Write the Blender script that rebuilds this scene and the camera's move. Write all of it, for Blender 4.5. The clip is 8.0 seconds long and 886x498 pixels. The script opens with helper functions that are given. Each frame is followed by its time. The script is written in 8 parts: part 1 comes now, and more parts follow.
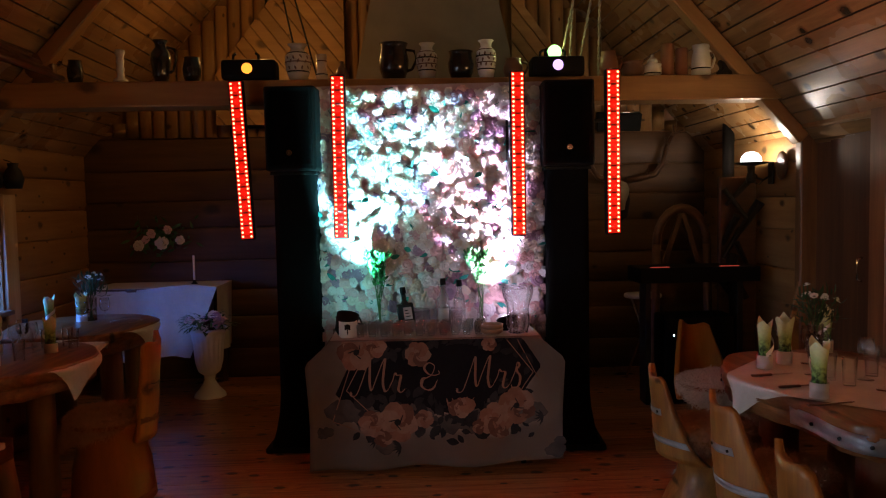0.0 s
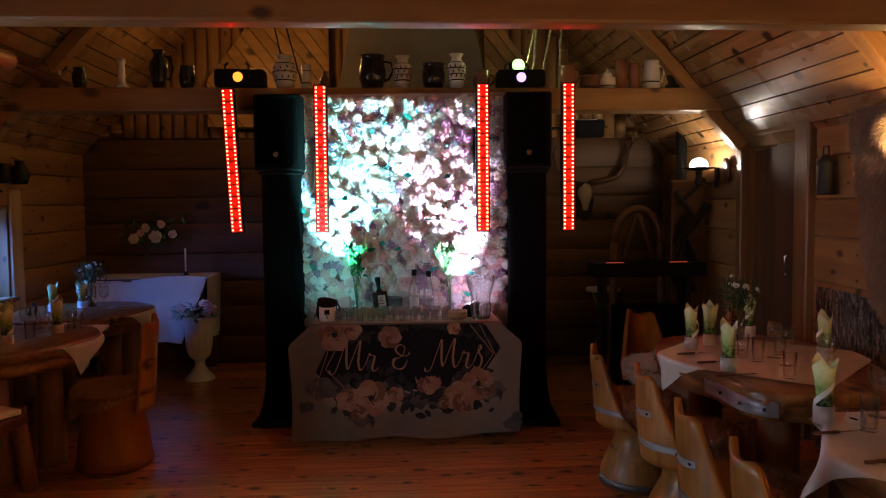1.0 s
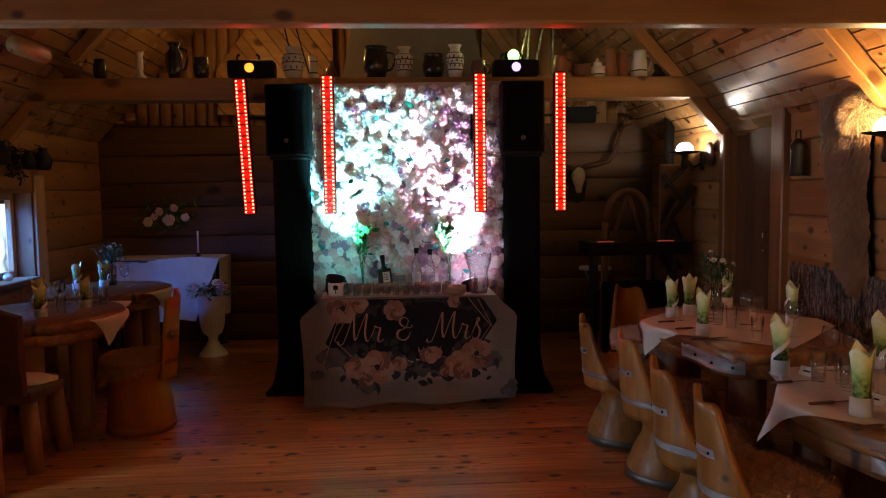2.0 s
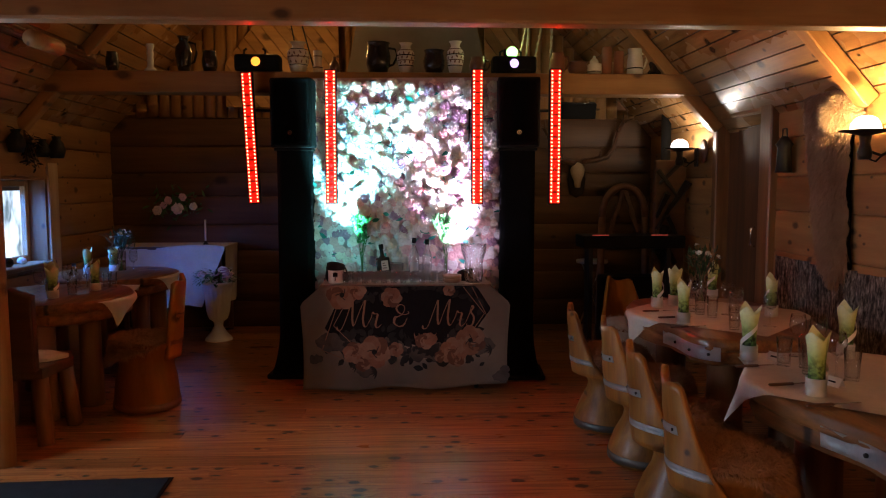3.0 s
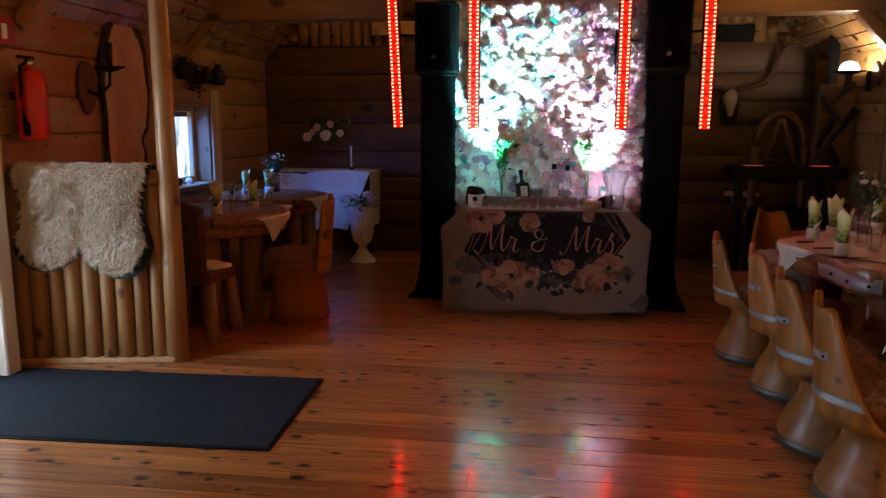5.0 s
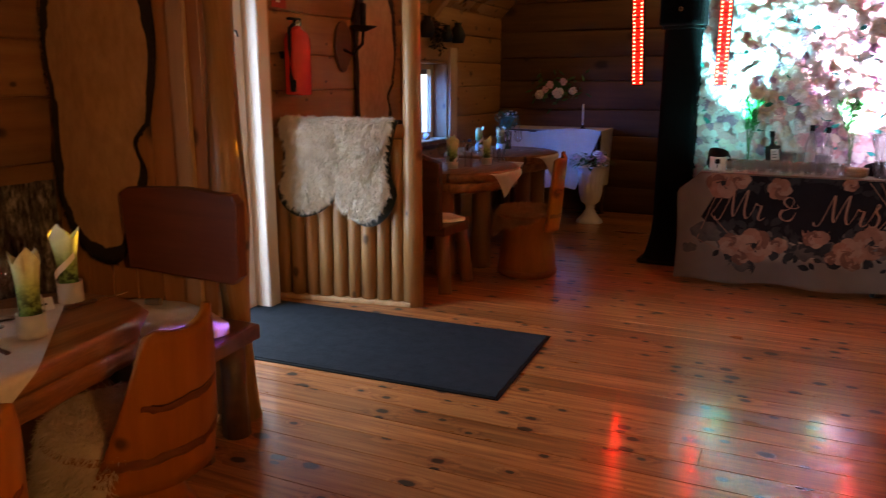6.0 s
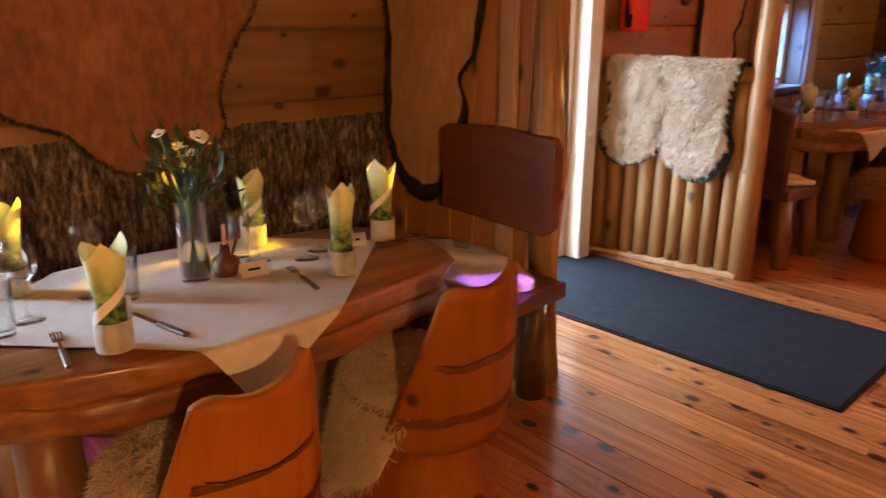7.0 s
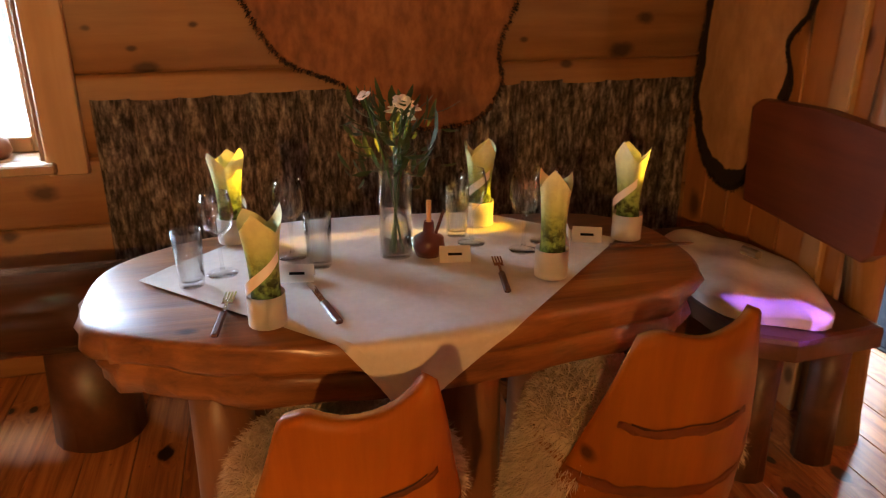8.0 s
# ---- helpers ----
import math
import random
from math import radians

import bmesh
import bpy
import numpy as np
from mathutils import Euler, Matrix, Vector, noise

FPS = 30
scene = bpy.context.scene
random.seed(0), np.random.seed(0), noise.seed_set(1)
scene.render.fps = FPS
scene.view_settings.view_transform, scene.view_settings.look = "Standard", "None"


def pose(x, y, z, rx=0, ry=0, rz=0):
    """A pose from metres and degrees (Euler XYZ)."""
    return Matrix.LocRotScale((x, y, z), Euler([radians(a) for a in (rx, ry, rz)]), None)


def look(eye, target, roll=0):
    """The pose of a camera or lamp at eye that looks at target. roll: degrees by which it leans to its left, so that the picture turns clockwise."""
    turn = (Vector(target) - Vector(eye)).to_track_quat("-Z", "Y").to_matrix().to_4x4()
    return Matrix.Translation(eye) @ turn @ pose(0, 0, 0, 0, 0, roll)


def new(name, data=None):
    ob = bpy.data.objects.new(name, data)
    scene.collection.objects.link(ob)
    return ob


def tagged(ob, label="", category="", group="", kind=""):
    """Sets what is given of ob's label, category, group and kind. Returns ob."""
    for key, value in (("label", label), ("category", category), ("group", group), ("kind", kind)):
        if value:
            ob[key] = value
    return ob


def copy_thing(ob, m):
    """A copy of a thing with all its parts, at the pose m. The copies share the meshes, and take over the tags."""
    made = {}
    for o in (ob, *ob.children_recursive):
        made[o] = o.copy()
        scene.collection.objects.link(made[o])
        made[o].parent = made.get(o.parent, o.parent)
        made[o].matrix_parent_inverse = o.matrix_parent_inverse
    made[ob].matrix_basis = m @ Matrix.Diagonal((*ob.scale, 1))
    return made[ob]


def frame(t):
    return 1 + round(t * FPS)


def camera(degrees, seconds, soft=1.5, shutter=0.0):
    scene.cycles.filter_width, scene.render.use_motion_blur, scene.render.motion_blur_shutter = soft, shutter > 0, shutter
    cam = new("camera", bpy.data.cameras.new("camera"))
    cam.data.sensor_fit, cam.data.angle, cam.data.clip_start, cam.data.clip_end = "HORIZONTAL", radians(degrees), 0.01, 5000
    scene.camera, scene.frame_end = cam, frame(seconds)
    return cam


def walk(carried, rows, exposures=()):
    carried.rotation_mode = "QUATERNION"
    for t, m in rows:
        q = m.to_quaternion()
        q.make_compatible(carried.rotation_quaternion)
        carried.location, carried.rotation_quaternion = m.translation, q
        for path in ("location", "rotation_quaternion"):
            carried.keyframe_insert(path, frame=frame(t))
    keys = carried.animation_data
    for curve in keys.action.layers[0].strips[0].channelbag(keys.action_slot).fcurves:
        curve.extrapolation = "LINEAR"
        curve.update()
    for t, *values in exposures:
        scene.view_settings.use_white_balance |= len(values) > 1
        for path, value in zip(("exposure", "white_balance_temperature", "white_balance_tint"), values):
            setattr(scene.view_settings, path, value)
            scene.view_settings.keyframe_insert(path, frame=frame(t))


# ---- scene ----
cam = camera(61.2, 8.0, 1.1, 0.2)
PATH = [
    (0, (0.106, 0.168, 1.503), (0.189, 2.163, 1.381), -1.1),
    (0.5, (0.16, -0.066, 1.488), (0.258, 1.928, 1.37), -0.8),
    (1, (0.187, -0.316, 1.491), (0.305, 1.677, 1.369), -0.5),
    (1.5, (0.141, -0.52, 1.478), (0.268, 1.471, 1.333), -0.9),
    (3, (0.245, -0.844, 1.44), (0.337, 1.146, 1.27), -0.0),
    (3.5, (0.276, -0.9, 1.42), (0.352, 1.09, 1.227), 0.2),
    (4, (0.263, -0.9, 1.392), (0.299, 1.086, 1.161), 0.2),
    (4.2, (0.253, -0.901, 1.388), (0.253, 1.083, 1.136), 0.2),
    (5.3, (0.204, -0.897, 1.357), (-0.206, 1.025, 0.985), 0.2),
    (5.5, (0.185, -0.908, 1.357), (-0.332, 0.984, 0.962), 0.2),
    (6, (0.141, -0.911, 1.351), (-0.668, 0.863, 0.907), 0.1),
    (6.5, (0.05, -0.808, 1.335), (-1.072, 0.768, 0.829), 0.3),
    (7, (-0.07, -0.686, 1.32), (-1.497, 0.585, 0.729), 0.2),
    (7.5, (-0.149, -0.514, 1.315), (-1.823, 0.358, 0.653), -0.1),
    (8, (-0.205, -0.247, 1.334), (-2.016, 0.19, 0.609), -0.0),
]
EXPOSURES = [(0.0, -0.3), (3.0, -0.08), (4.0, -0.08), (5.5, 0.27), (6.0, 0.5), (6.5, 0.85), (7.0, 1.42), (7.5, 1.47), (8.0, 1.36)]
walk(cam, [(t, look(eye, target, roll)) for t, eye, target, roll in PATH], EXPOSURES)


# ---- world and lights ----
world = bpy.data.worlds.new("world")
scene.world = world
world.use_nodes = True
wn = world.node_tree.nodes
sky = wn.new("ShaderNodeTexSky")
sky.sky_type, sky.sun_disc = "NISHITA", False
sky.sun_elevation, sky.sun_rotation = radians(25), radians(200)
wn["Background"].inputs[1].default_value = 0.10
world.node_tree.links.new(sky.outputs[0], wn["Background"].inputs[0])


def lamp(name, kind, at, energy, colour, size=0.1, to=None, cone=60, blend=0.5):
    data = bpy.data.lights.new(name, kind)
    data.energy, data.color = energy, colour
    ob = new(name, data)
    ob.matrix_world = look(at, to) if to else Matrix.Translation(at)
    if kind == "AREA":
        data.shape = "RECTANGLE"
        data.size, data.size_y = size if isinstance(size, tuple) else (size, size)
    else:
        data.shadow_soft_size = size
    if kind == "SPOT":
        data.spot_size, data.spot_blend = radians(cone), blend
    return ob


DAY = (0.62, 0.78, 1.0)
lamp("door_daylight", "AREA", (-2.93, 2.05, 1.05), 40, DAY, (0.9, 1.8), (0, 2.15, 0.8)).data.spread = radians(168)
lamp("window_daylight", "AREA", (-2.93, 5.1, 1.16), 8, (0.05, 0.24, 1.0), (0.6, 0.5), (-1.5, 6.1, 0.1)).data.spread = radians(95)
lamp("near_window_daylight", "AREA", (-2.93, -1.38, 1.17), 24, DAY, (0.7, 0.8), (0, -1.2, 0.5))

# ---- materials ----


def mat(name, colour=(0.5, 0.5, 0.5), rough=0.5, metal=0.0, emit=None, power=0.0, coat=0.0, trans=0.0, ior=1.45):
    m = bpy.data.materials.new(name)
    m.use_nodes = True
    b = m.node_tree.nodes["Principled BSDF"]
    b.inputs["Base Color"].default_value = (*colour, 1)
    b.inputs["Roughness"].default_value = rough
    b.inputs["Metallic"].default_value = metal
    b.inputs["Coat Weight"].default_value = coat
    b.inputs["Transmission Weight"].default_value = trans
    b.inputs["IOR"].default_value = ior
    if emit:
        b.inputs["Emission Color"].default_value = (*emit, 1)
        b.inputs["Emission Strength"].default_value = power
    return m


def coords(m, stretch=(1, 1, 1), shift=True):
    n, k = m.node_tree.nodes, m.node_tree.links
    tc, mp = n.new("ShaderNodeTexCoord"), n.new("ShaderNodeMapping")
    k.new(tc.outputs["Object"], mp.inputs["Vector"])
    mp.inputs["Scale"].default_value = stretch
    if shift:
        info, mul = n.new("ShaderNodeObjectInfo"), n.new("ShaderNodeMath")
        mul.operation, mul.inputs[1].default_value = "MULTIPLY", 37.0
        k.new(info.outputs["Random"], mul.inputs[0])
        k.new(mul.outputs[0], mp.inputs["Location"])
    return mp.outputs[0]


def noise_node(m, vec, scale, detail=4.0, rough=0.6):
    t = m.node_tree.nodes.new("ShaderNodeTexNoise")
    t.inputs["Scale"].default_value, t.inputs["Detail"].default_value = scale, detail
    t.inputs["Roughness"].default_value = rough
    m.node_tree.links.new(vec, t.inputs["Vector"])
    return t.outputs["Fac"]


def ramp(m, fac, stops):
    r = m.node_tree.nodes.new("ShaderNodeValToRGB")
    e = r.color_ramp.elements
    while len(e) < len(stops):
        e.new(0.5)
    for el, (p, c) in zip(e, stops):
        el.position, el.color = p, (*c, 1) if len(c) == 3 else c
    m.node_tree.links.new(fac, r.inputs[0])
    return r.outputs[0]


def mix(m, fac, a, b, how="MIX"):
    x = m.node_tree.nodes.new("ShaderNodeMix")
    x.data_type, x.blend_type = "RGBA", how
    for sock, v in ((x.inputs[0], fac), (x.inputs[6], a), (x.inputs[7], b)):
        if isinstance(v, (int, float)):
            sock.default_value = v
        elif isinstance(v, tuple):
            sock.default_value = (*v, 1)
        else:
            m.node_tree.links.new(v, sock)
    return x.outputs[2]


def bump(m, height, strength=0.3, dist=0.01):
    b = m.node_tree.nodes.new("ShaderNodeBump")
    b.inputs["Strength"].default_value, b.inputs["Distance"].default_value = strength, dist
    m.node_tree.links.new(height, b.inputs["Height"])
    m.node_tree.links.new(b.outputs[0], m.node_tree.nodes["Principled BSDF"].inputs["Normal"])


def base(m, colour=None, rough=None):
    b = m.node_tree.nodes["Principled BSDF"]
    if colour is not None:
        m.node_tree.links.new(colour, b.inputs["Base Color"])
    if rough is not None:
        m.node_tree.links.new(rough, b.inputs["Roughness"])


def wood(name, light, dark, axis=0, grain=1.0, rough=(0.35, 0.6), coat=0.0, knots=True, knot_scale=2.2, relief=0.25, plane="xz"):
    """Sawn or hewn timber with the grain along one axis, knots and tone that differs from piece to piece."""
    m = mat(name, light, rough[1], coat=coat)
    n, k = m.node_tree.nodes, m.node_tree.links
    s = [11.0 * grain] * 3
    s[axis] = 0.9 * grain
    vec = coords(m, tuple(s))
    g = noise_node(m, vec, 1.6, 7.0, 0.65)
    col = ramp(m, g, [(0.3, dark), (0.52, tuple((a + b) / 2 for a, b in zip(light, dark))), (0.72, light)])
    big = noise_node(m, coords(m, (1.3, 1.3, 1.3)), 1.5, 3.0)
    col = mix(m, 0.5, col, ramp(m, big, [(0.3, (0.55, 0.5, 0.45)), (0.7, (1.0, 1.0, 1.0))]), "MULTIPLY")
    if knots:
        ks = [knot_scale] * 3
        ks[axis] = knot_scale * 0.62
        v = n.new("ShaderNodeTexVoronoi")
        v.voronoi_dimensions = "2D"
        v.inputs["Scale"].default_value = 1.0
        sp, cb = n.new("ShaderNodeSeparateXYZ"), n.new("ShaderNodeCombineXYZ")
        k.new(coords(m, tuple(ks)), sp.inputs[0])
        k.new(sp.outputs["xyz".index(plane[0])], cb.inputs[0])
        k.new(sp.outputs["xyz".index(plane[1])], cb.inputs[1])
        k.new(cb.outputs[0], v.inputs["Vector"])
        warp = noise_node(m, coords(m, tuple(q * 5 for q in ks)), 1.0, 2.0)
        rs, big_cell, sz = n.new("ShaderNodeSeparateColor"), None, n.new("ShaderNodeMath")
        k.new(v.outputs["Color"], rs.inputs[0])
        big_cell = ramp(m, rs.outputs[0], [(0.0, (0.34,) * 3), (0.32, (0.5,) * 3), (0.5, (0.9,) * 3), (0.55, (1, 1, 1))])
        sz.operation = "MULTIPLY"
        k.new(v.outputs["Distance"], sz.inputs[0])
        k.new(big_cell, sz.inputs[1])
        wob_ = n.new("ShaderNodeMath")
        wob_.operation, wob_.inputs[1].default_value = "MULTIPLY_ADD", 0.05
        k.new(warp, wob_.inputs[0])
        k.new(sz.outputs[0], wob_.inputs[2])
        spot = ramp(m, wob_.outputs[0], [(0.05, (1, 1, 1)), (0.085, (0, 0, 0))])
        col = mix(m, spot, col, tuple(c * 0.28 for c in dark))
    info = n.new("ShaderNodeObjectInfo")
    tone = ramp(m, info.outputs["Random"], [(0.0, (0.72, 0.7, 0.68)), (1.0, (1.08, 1.05, 1.0))])
    col = mix(m, 1.0, col, tone, "MULTIPLY")
    base(m, col, ramp(m, big, [(0.3, (rough[0],) * 3), (0.75, (rough[1],) * 3)]))
    bump(m, g, relief, 0.004)
    return m


def mottled(name, a, b, scale=8.0, rough=0.7, relief=0.3, detail=5.0, metal=0.0, coat=0.0, stretch=(1, 1, 1), dist=0.005):
    m = mat(name, a, rough, metal, coat=coat)
    vec = coords(m, stretch)
    f = noise_node(m, vec, scale, detail)
    f2 = noise_node(m, vec, scale * 0.17, 2.0)
    c = mix(m, 0.6, ramp(m, f, [(0.32, b), (0.68, a)]), ramp(m, f2, [(0.3, b), (0.7, a)]))
    base(m, c)
    bump(m, f, relief, dist)
    return m




def knotty_floor(name):
    """Oiled pine planks: long grain that bends round dark oval knots, tone from plank to plank."""
    m = mat(name, (0.5, 0.2, 0.06), 0.4, coat=0.55)
    n, k = m.node_tree.nodes, m.node_tree.links
    v = n.new("ShaderNodeTexVoronoi")
    v.voronoi_dimensions = "2D"
    v.inputs["Scale"].default_value, v.inputs["Randomness"].default_value = 1.0, 0.85
    k.new(coords(m, (7.6, 12.0, 1)), v.inputs["Vector"])
    cell = n.new("ShaderNodeSeparateColor")
    k.new(v.outputs["Color"], cell.inputs[0])
    size, some = n.new("ShaderNodeMath"), n.new("ShaderNodeMath")
    some.operation, some.inputs[1].default_value = "GREATER_THAN", 0.22
    k.new(cell.outputs[0], some.inputs[0])
    size.operation, size.inputs[1].default_value = "MULTIPLY_ADD", 8.0
    k.new(some.outputs[0], size.inputs[0])
    k.new(ramp(m, cell.outputs[1], [(0.0, (0.42,) * 3), (1.0, (1.0,) * 3)]), size.inputs[2])
    d = n.new("ShaderNodeMath")
    d.operation = "MULTIPLY"
    wide = n.new("ShaderNodeMath")
    wide.operation, wide.inputs[1].default_value = "MULTIPLY", 1.05
    k.new(v.outputs["Distance"], wide.inputs[0])
    k.new(wide.outputs[0], d.inputs[0])
    k.new(size.outputs[0], d.inputs[1])
    rag = n.new("ShaderNodeMath")
    rag.operation, rag.inputs[1].default_value = "MULTIPLY_ADD", 0.10
    k.new(noise_node(m, coords(m, (40, 60, 1)), 1.0, 3.0), rag.inputs[0])
    k.new(d.outputs[0], rag.inputs[2])
    swirl = ramp(m, d.outputs[0], [(0.0, (1, 1, 1)), (0.55, (0, 0, 0))])
    vec, add = coords(m, (1.1, 26.0, 1)), n.new("ShaderNodeVectorMath")
    add.operation = "ADD"
    k.new(vec, add.inputs[0])
    k.new(swirl, add.inputs[1])
    g = noise_node(m, add.outputs[0], 1.7, 7.0, 0.62)
    big = noise_node(m, coords(m, (0.9, 2.2, 1)), 1.4, 3.0)
    col = ramp(m, g, [(0.34, (0.26, 0.09, 0.022)), (0.48, (0.47, 0.19, 0.056)), (0.64, (0.64, 0.3, 0.1))])
    col = mix(m, 0.55, col, ramp(m, big, [(0.3, (0.6, 0.5, 0.42)), (0.7, (1.0, 1.0, 1.0))]), "MULTIPLY")
    info = n.new("ShaderNodeObjectInfo")
    col = mix(m, 1.0, col, ramp(m, info.outputs["Random"], [(0.0, (0.62, 0.55, 0.48)), (1.0, (1.12, 1.08, 1.04))]), "MULTIPLY")
    col = mix(m, ramp(m, rag.outputs[0], [(0.12, (0.8,) * 3), (0.3, (0, 0, 0))]), col, (0.2, 0.05, 0.012))
    col = mix(m, ramp(m, rag.outputs[0], [(0.15, (1, 1, 1)), (0.19, (0, 0, 0))]), col, (0.018, 0.007, 0.004))
    base(m, col, ramp(m, big, [(0.3, (0.26,) * 3), (0.75, (0.46,) * 3)]))
    bump(m, g, 0.16, 0.003)
    m.node_tree.nodes["Principled BSDF"].inputs["Coat Roughness"].default_value = 0.11
    return m


FLOOR = knotty_floor("floor_pine")
LOGWALL = wood("log_wall", (0.45, 0.245, 0.092), (0.28, 0.13, 0.045), 1, 0.7, (0.4, 0.6), 0, True, 5.0, 0.5, "yz")
# North wall logs: darker copy of LOGWALL, that end's shade put into the colour
LOGSHADE = wood("log_wall_shaded", (0.17, 0.085, 0.036), (0.085, 0.04, 0.017), 0, 0.7, (0.5, 0.7), 0, True, 2.6, 0.5)
ROOFWOOD = wood("roof_boards", (0.46, 0.26, 0.105), (0.2, 0.095, 0.036), 1, 0.8, (0.2, 0.38), 0.25, True, 4.5, 0.3, "yz")
BEAMWOOD = wood("beam_timber", (0.46, 0.25, 0.09), (0.3, 0.14, 0.045), 0, 0.8, (0.3, 0.5), 0.1, True, 3.0, 0.25)
POSTWOOD = wood("peeled_pole", (0.5, 0.29, 0.12), (0.33, 0.17, 0.06), 2, 1.0, (0.3, 0.5), 0.15, True, 5.0, 0.3)
BOARDUP = wood("upright_boards", (0.36, 0.18, 0.07), (0.2, 0.09, 0.035), 2, 0.8, (0.4, 0.6), 0, True, 3.0, 0.3)
PALEUP = wood("pale_trim", (0.62, 0.44, 0.26), (0.48, 0.3, 0.15), 2, 0.9, (0.35, 0.55), 0, True, 2.4, 0.2)
SLAB = wood("slab_top", (0.42, 0.175, 0.052), (0.1, 0.036, 0.012), 1, 1.2, (0.28, 0.5), 0.3, True, 3.4, 0.8, "yx")
SLAB.node_tree.nodes["Principled BSDF"].inputs["Coat Roughness"].default_value = 0.16
LEGWOOD = wood("leg_log", (0.33, 0.16, 0.065), (0.2, 0.085, 0.035), 2, 1.0, (0.3, 0.5), 0.1, True, 4.0, 0.3)
CHAIRWOOD = wood("carved_chair_wood", (0.47, 0.21, 0.042), (0.19, 0.07, 0.014), 2, 1.1, (0.32, 0.55), 0.08, True, 6.0, 0.35)
CHAIRRED = wood("carved_chair_orange_wood", (0.42, 0.14, 0.010), (0.28, 0.08, 0.006), 2, 0.8, (0.45, 0.65), 0.0, True, 5.0, 0.2)
CHAIRRED.node_tree.nodes["Principled BSDF"].inputs["Specular IOR Level"].default_value = 0.2
DARKWOOD = wood("dark_stained_wood", (0.15, 0.065, 0.03), (0.07, 0.03, 0.015), 0, 0.9, (0.3, 0.5), 0.1, False)
BARK = mat("bark_slab", (0.1, 0.08, 0.06), 0.9)
bv = coords(BARK, (60, 60, 17))
bf = noise_node(BARK, bv, 1.0, 6.0, 0.75)
bw = noise_node(BARK, coords(BARK, (7, 7, 3)), 1.0, 3.0)
base(BARK, mix(BARK, ramp(BARK, bw, [(0.3, (0.5,) * 3), (0.7, (1, 1, 1))]), (0.03, 0.023, 0.018), ramp(BARK, bf, [(0.4, (0.022, 0.017, 0.013)), (0.52, (0.19, 0.155, 0.125)), (0.66, (0.6, 0.52, 0.44))])))
bump(BARK, bf, 1.0, 0.02)
LINEN = mottled("white_linen", (0.64, 0.6, 0.53), (0.53, 0.49, 0.43), 60.0, 0.85, 0.12, 3.0)
BLACK = mottled("black_plastic", (0.009, 0.009, 0.0095), (0.005, 0.005, 0.005), 30.0, 0.55, 0.2)
BLACKCLOTH = mottled("black_stretch_cloth", (0.005, 0.005, 0.0055), (0.003, 0.003, 0.003), 60.0, 0.9, 0.2)
BLACKCLOTH.node_tree.nodes["Principled BSDF"].inputs["Specular IOR Level"].default_value = 0.06
BLACK.node_tree.nodes["Principled BSDF"].inputs["Specular IOR Level"].default_value = 0.1
GRILLE = mottled("speaker_grille", (0.006, 0.006, 0.0065), (0.003, 0.003, 0.003), 240.0, 0.85, 1.0)
GRILLE.node_tree.nodes["Principled BSDF"].inputs["Specular IOR Level"].default_value = 0.06
DOORWOOD = wood("door_boards", (0.17, 0.068, 0.023), (0.1, 0.038, 0.014), 2, 0.8, (0.7, 0.85), 0, True, 3.0, 0.3)
IRON = mottled("wrought_iron", (0.025, 0.023, 0.022), (0.012, 0.011, 0.01), 20.0, 0.55, 0.4, metal=0.6)
ZINC = mottled("galvanised_band", (0.6, 0.62, 0.64), (0.36, 0.37, 0.39), 25.0, 0.45, 0.2, metal=0.45)
STRAP = mottled("dark_strap", (0.3, 0.085, 0.012), (0.14, 0.04, 0.008), 15.0, 0.7, 0.5)


def thin_glass(name, tint, haze=0.0, bend=0.0):
    """Clear thin glass: what lies behind shows through, and the rim refracts and shines."""
    m = mat(name, tint, 0.02)
    n, k = m.node_tree.nodes, m.node_tree.links
    clear, rim, both, lw = n.new("ShaderNodeBsdfTransparent"), n.new("ShaderNodeBsdfGlass"), n.new("ShaderNodeMixShader"), n.new("ShaderNodeLayerWeight")
    clear.inputs[0].default_value = (*tint, 1)
    rim.inputs["Roughness"].default_value = 0.0
    rim.inputs["IOR"].default_value = 1.5
    shine, coat = n.new("ShaderNodeBsdfGlossy"), n.new("ShaderNodeMixShader")
    shine.inputs["Roughness"].default_value = 0.04
    k.new(ramp(m, lw.outputs["Facing"], [(0.0, (0.06,) * 3), (0.5, (0.09,) * 3), (0.8, (0.3,) * 3), (0.97, (0.8,) * 3)]), coat.inputs[0])
    k.new(ramp(m, lw.outputs["Facing"], [(0.0, (bend,) * 3), (0.55, (bend + 0.02,) * 3), (0.8, (bend * 0.5 + 0.4,) * 3), (0.95, (1.0,) * 3)]), both.inputs[0])
    k.new(clear.outputs[0], both.inputs[1])
    k.new(rim.outputs[0], both.inputs[2])
    k.new(both.outputs[0], coat.inputs[1])
    k.new(shine.outputs[0], coat.inputs[2])
    last = coat
    if haze:
        milk, last = n.new("ShaderNodeBsdfTranslucent"), n.new("ShaderNodeMixShader")
        milk.inputs[0].default_value = (0.85, 0.9, 0.9, 1)
        last.inputs[0].default_value = haze
        k.new(coat.outputs[0], last.inputs[1])
        k.new(milk.outputs[0], last.inputs[2])
    k.new(last.outputs[0], n["Material Output"].inputs[0])
    return m


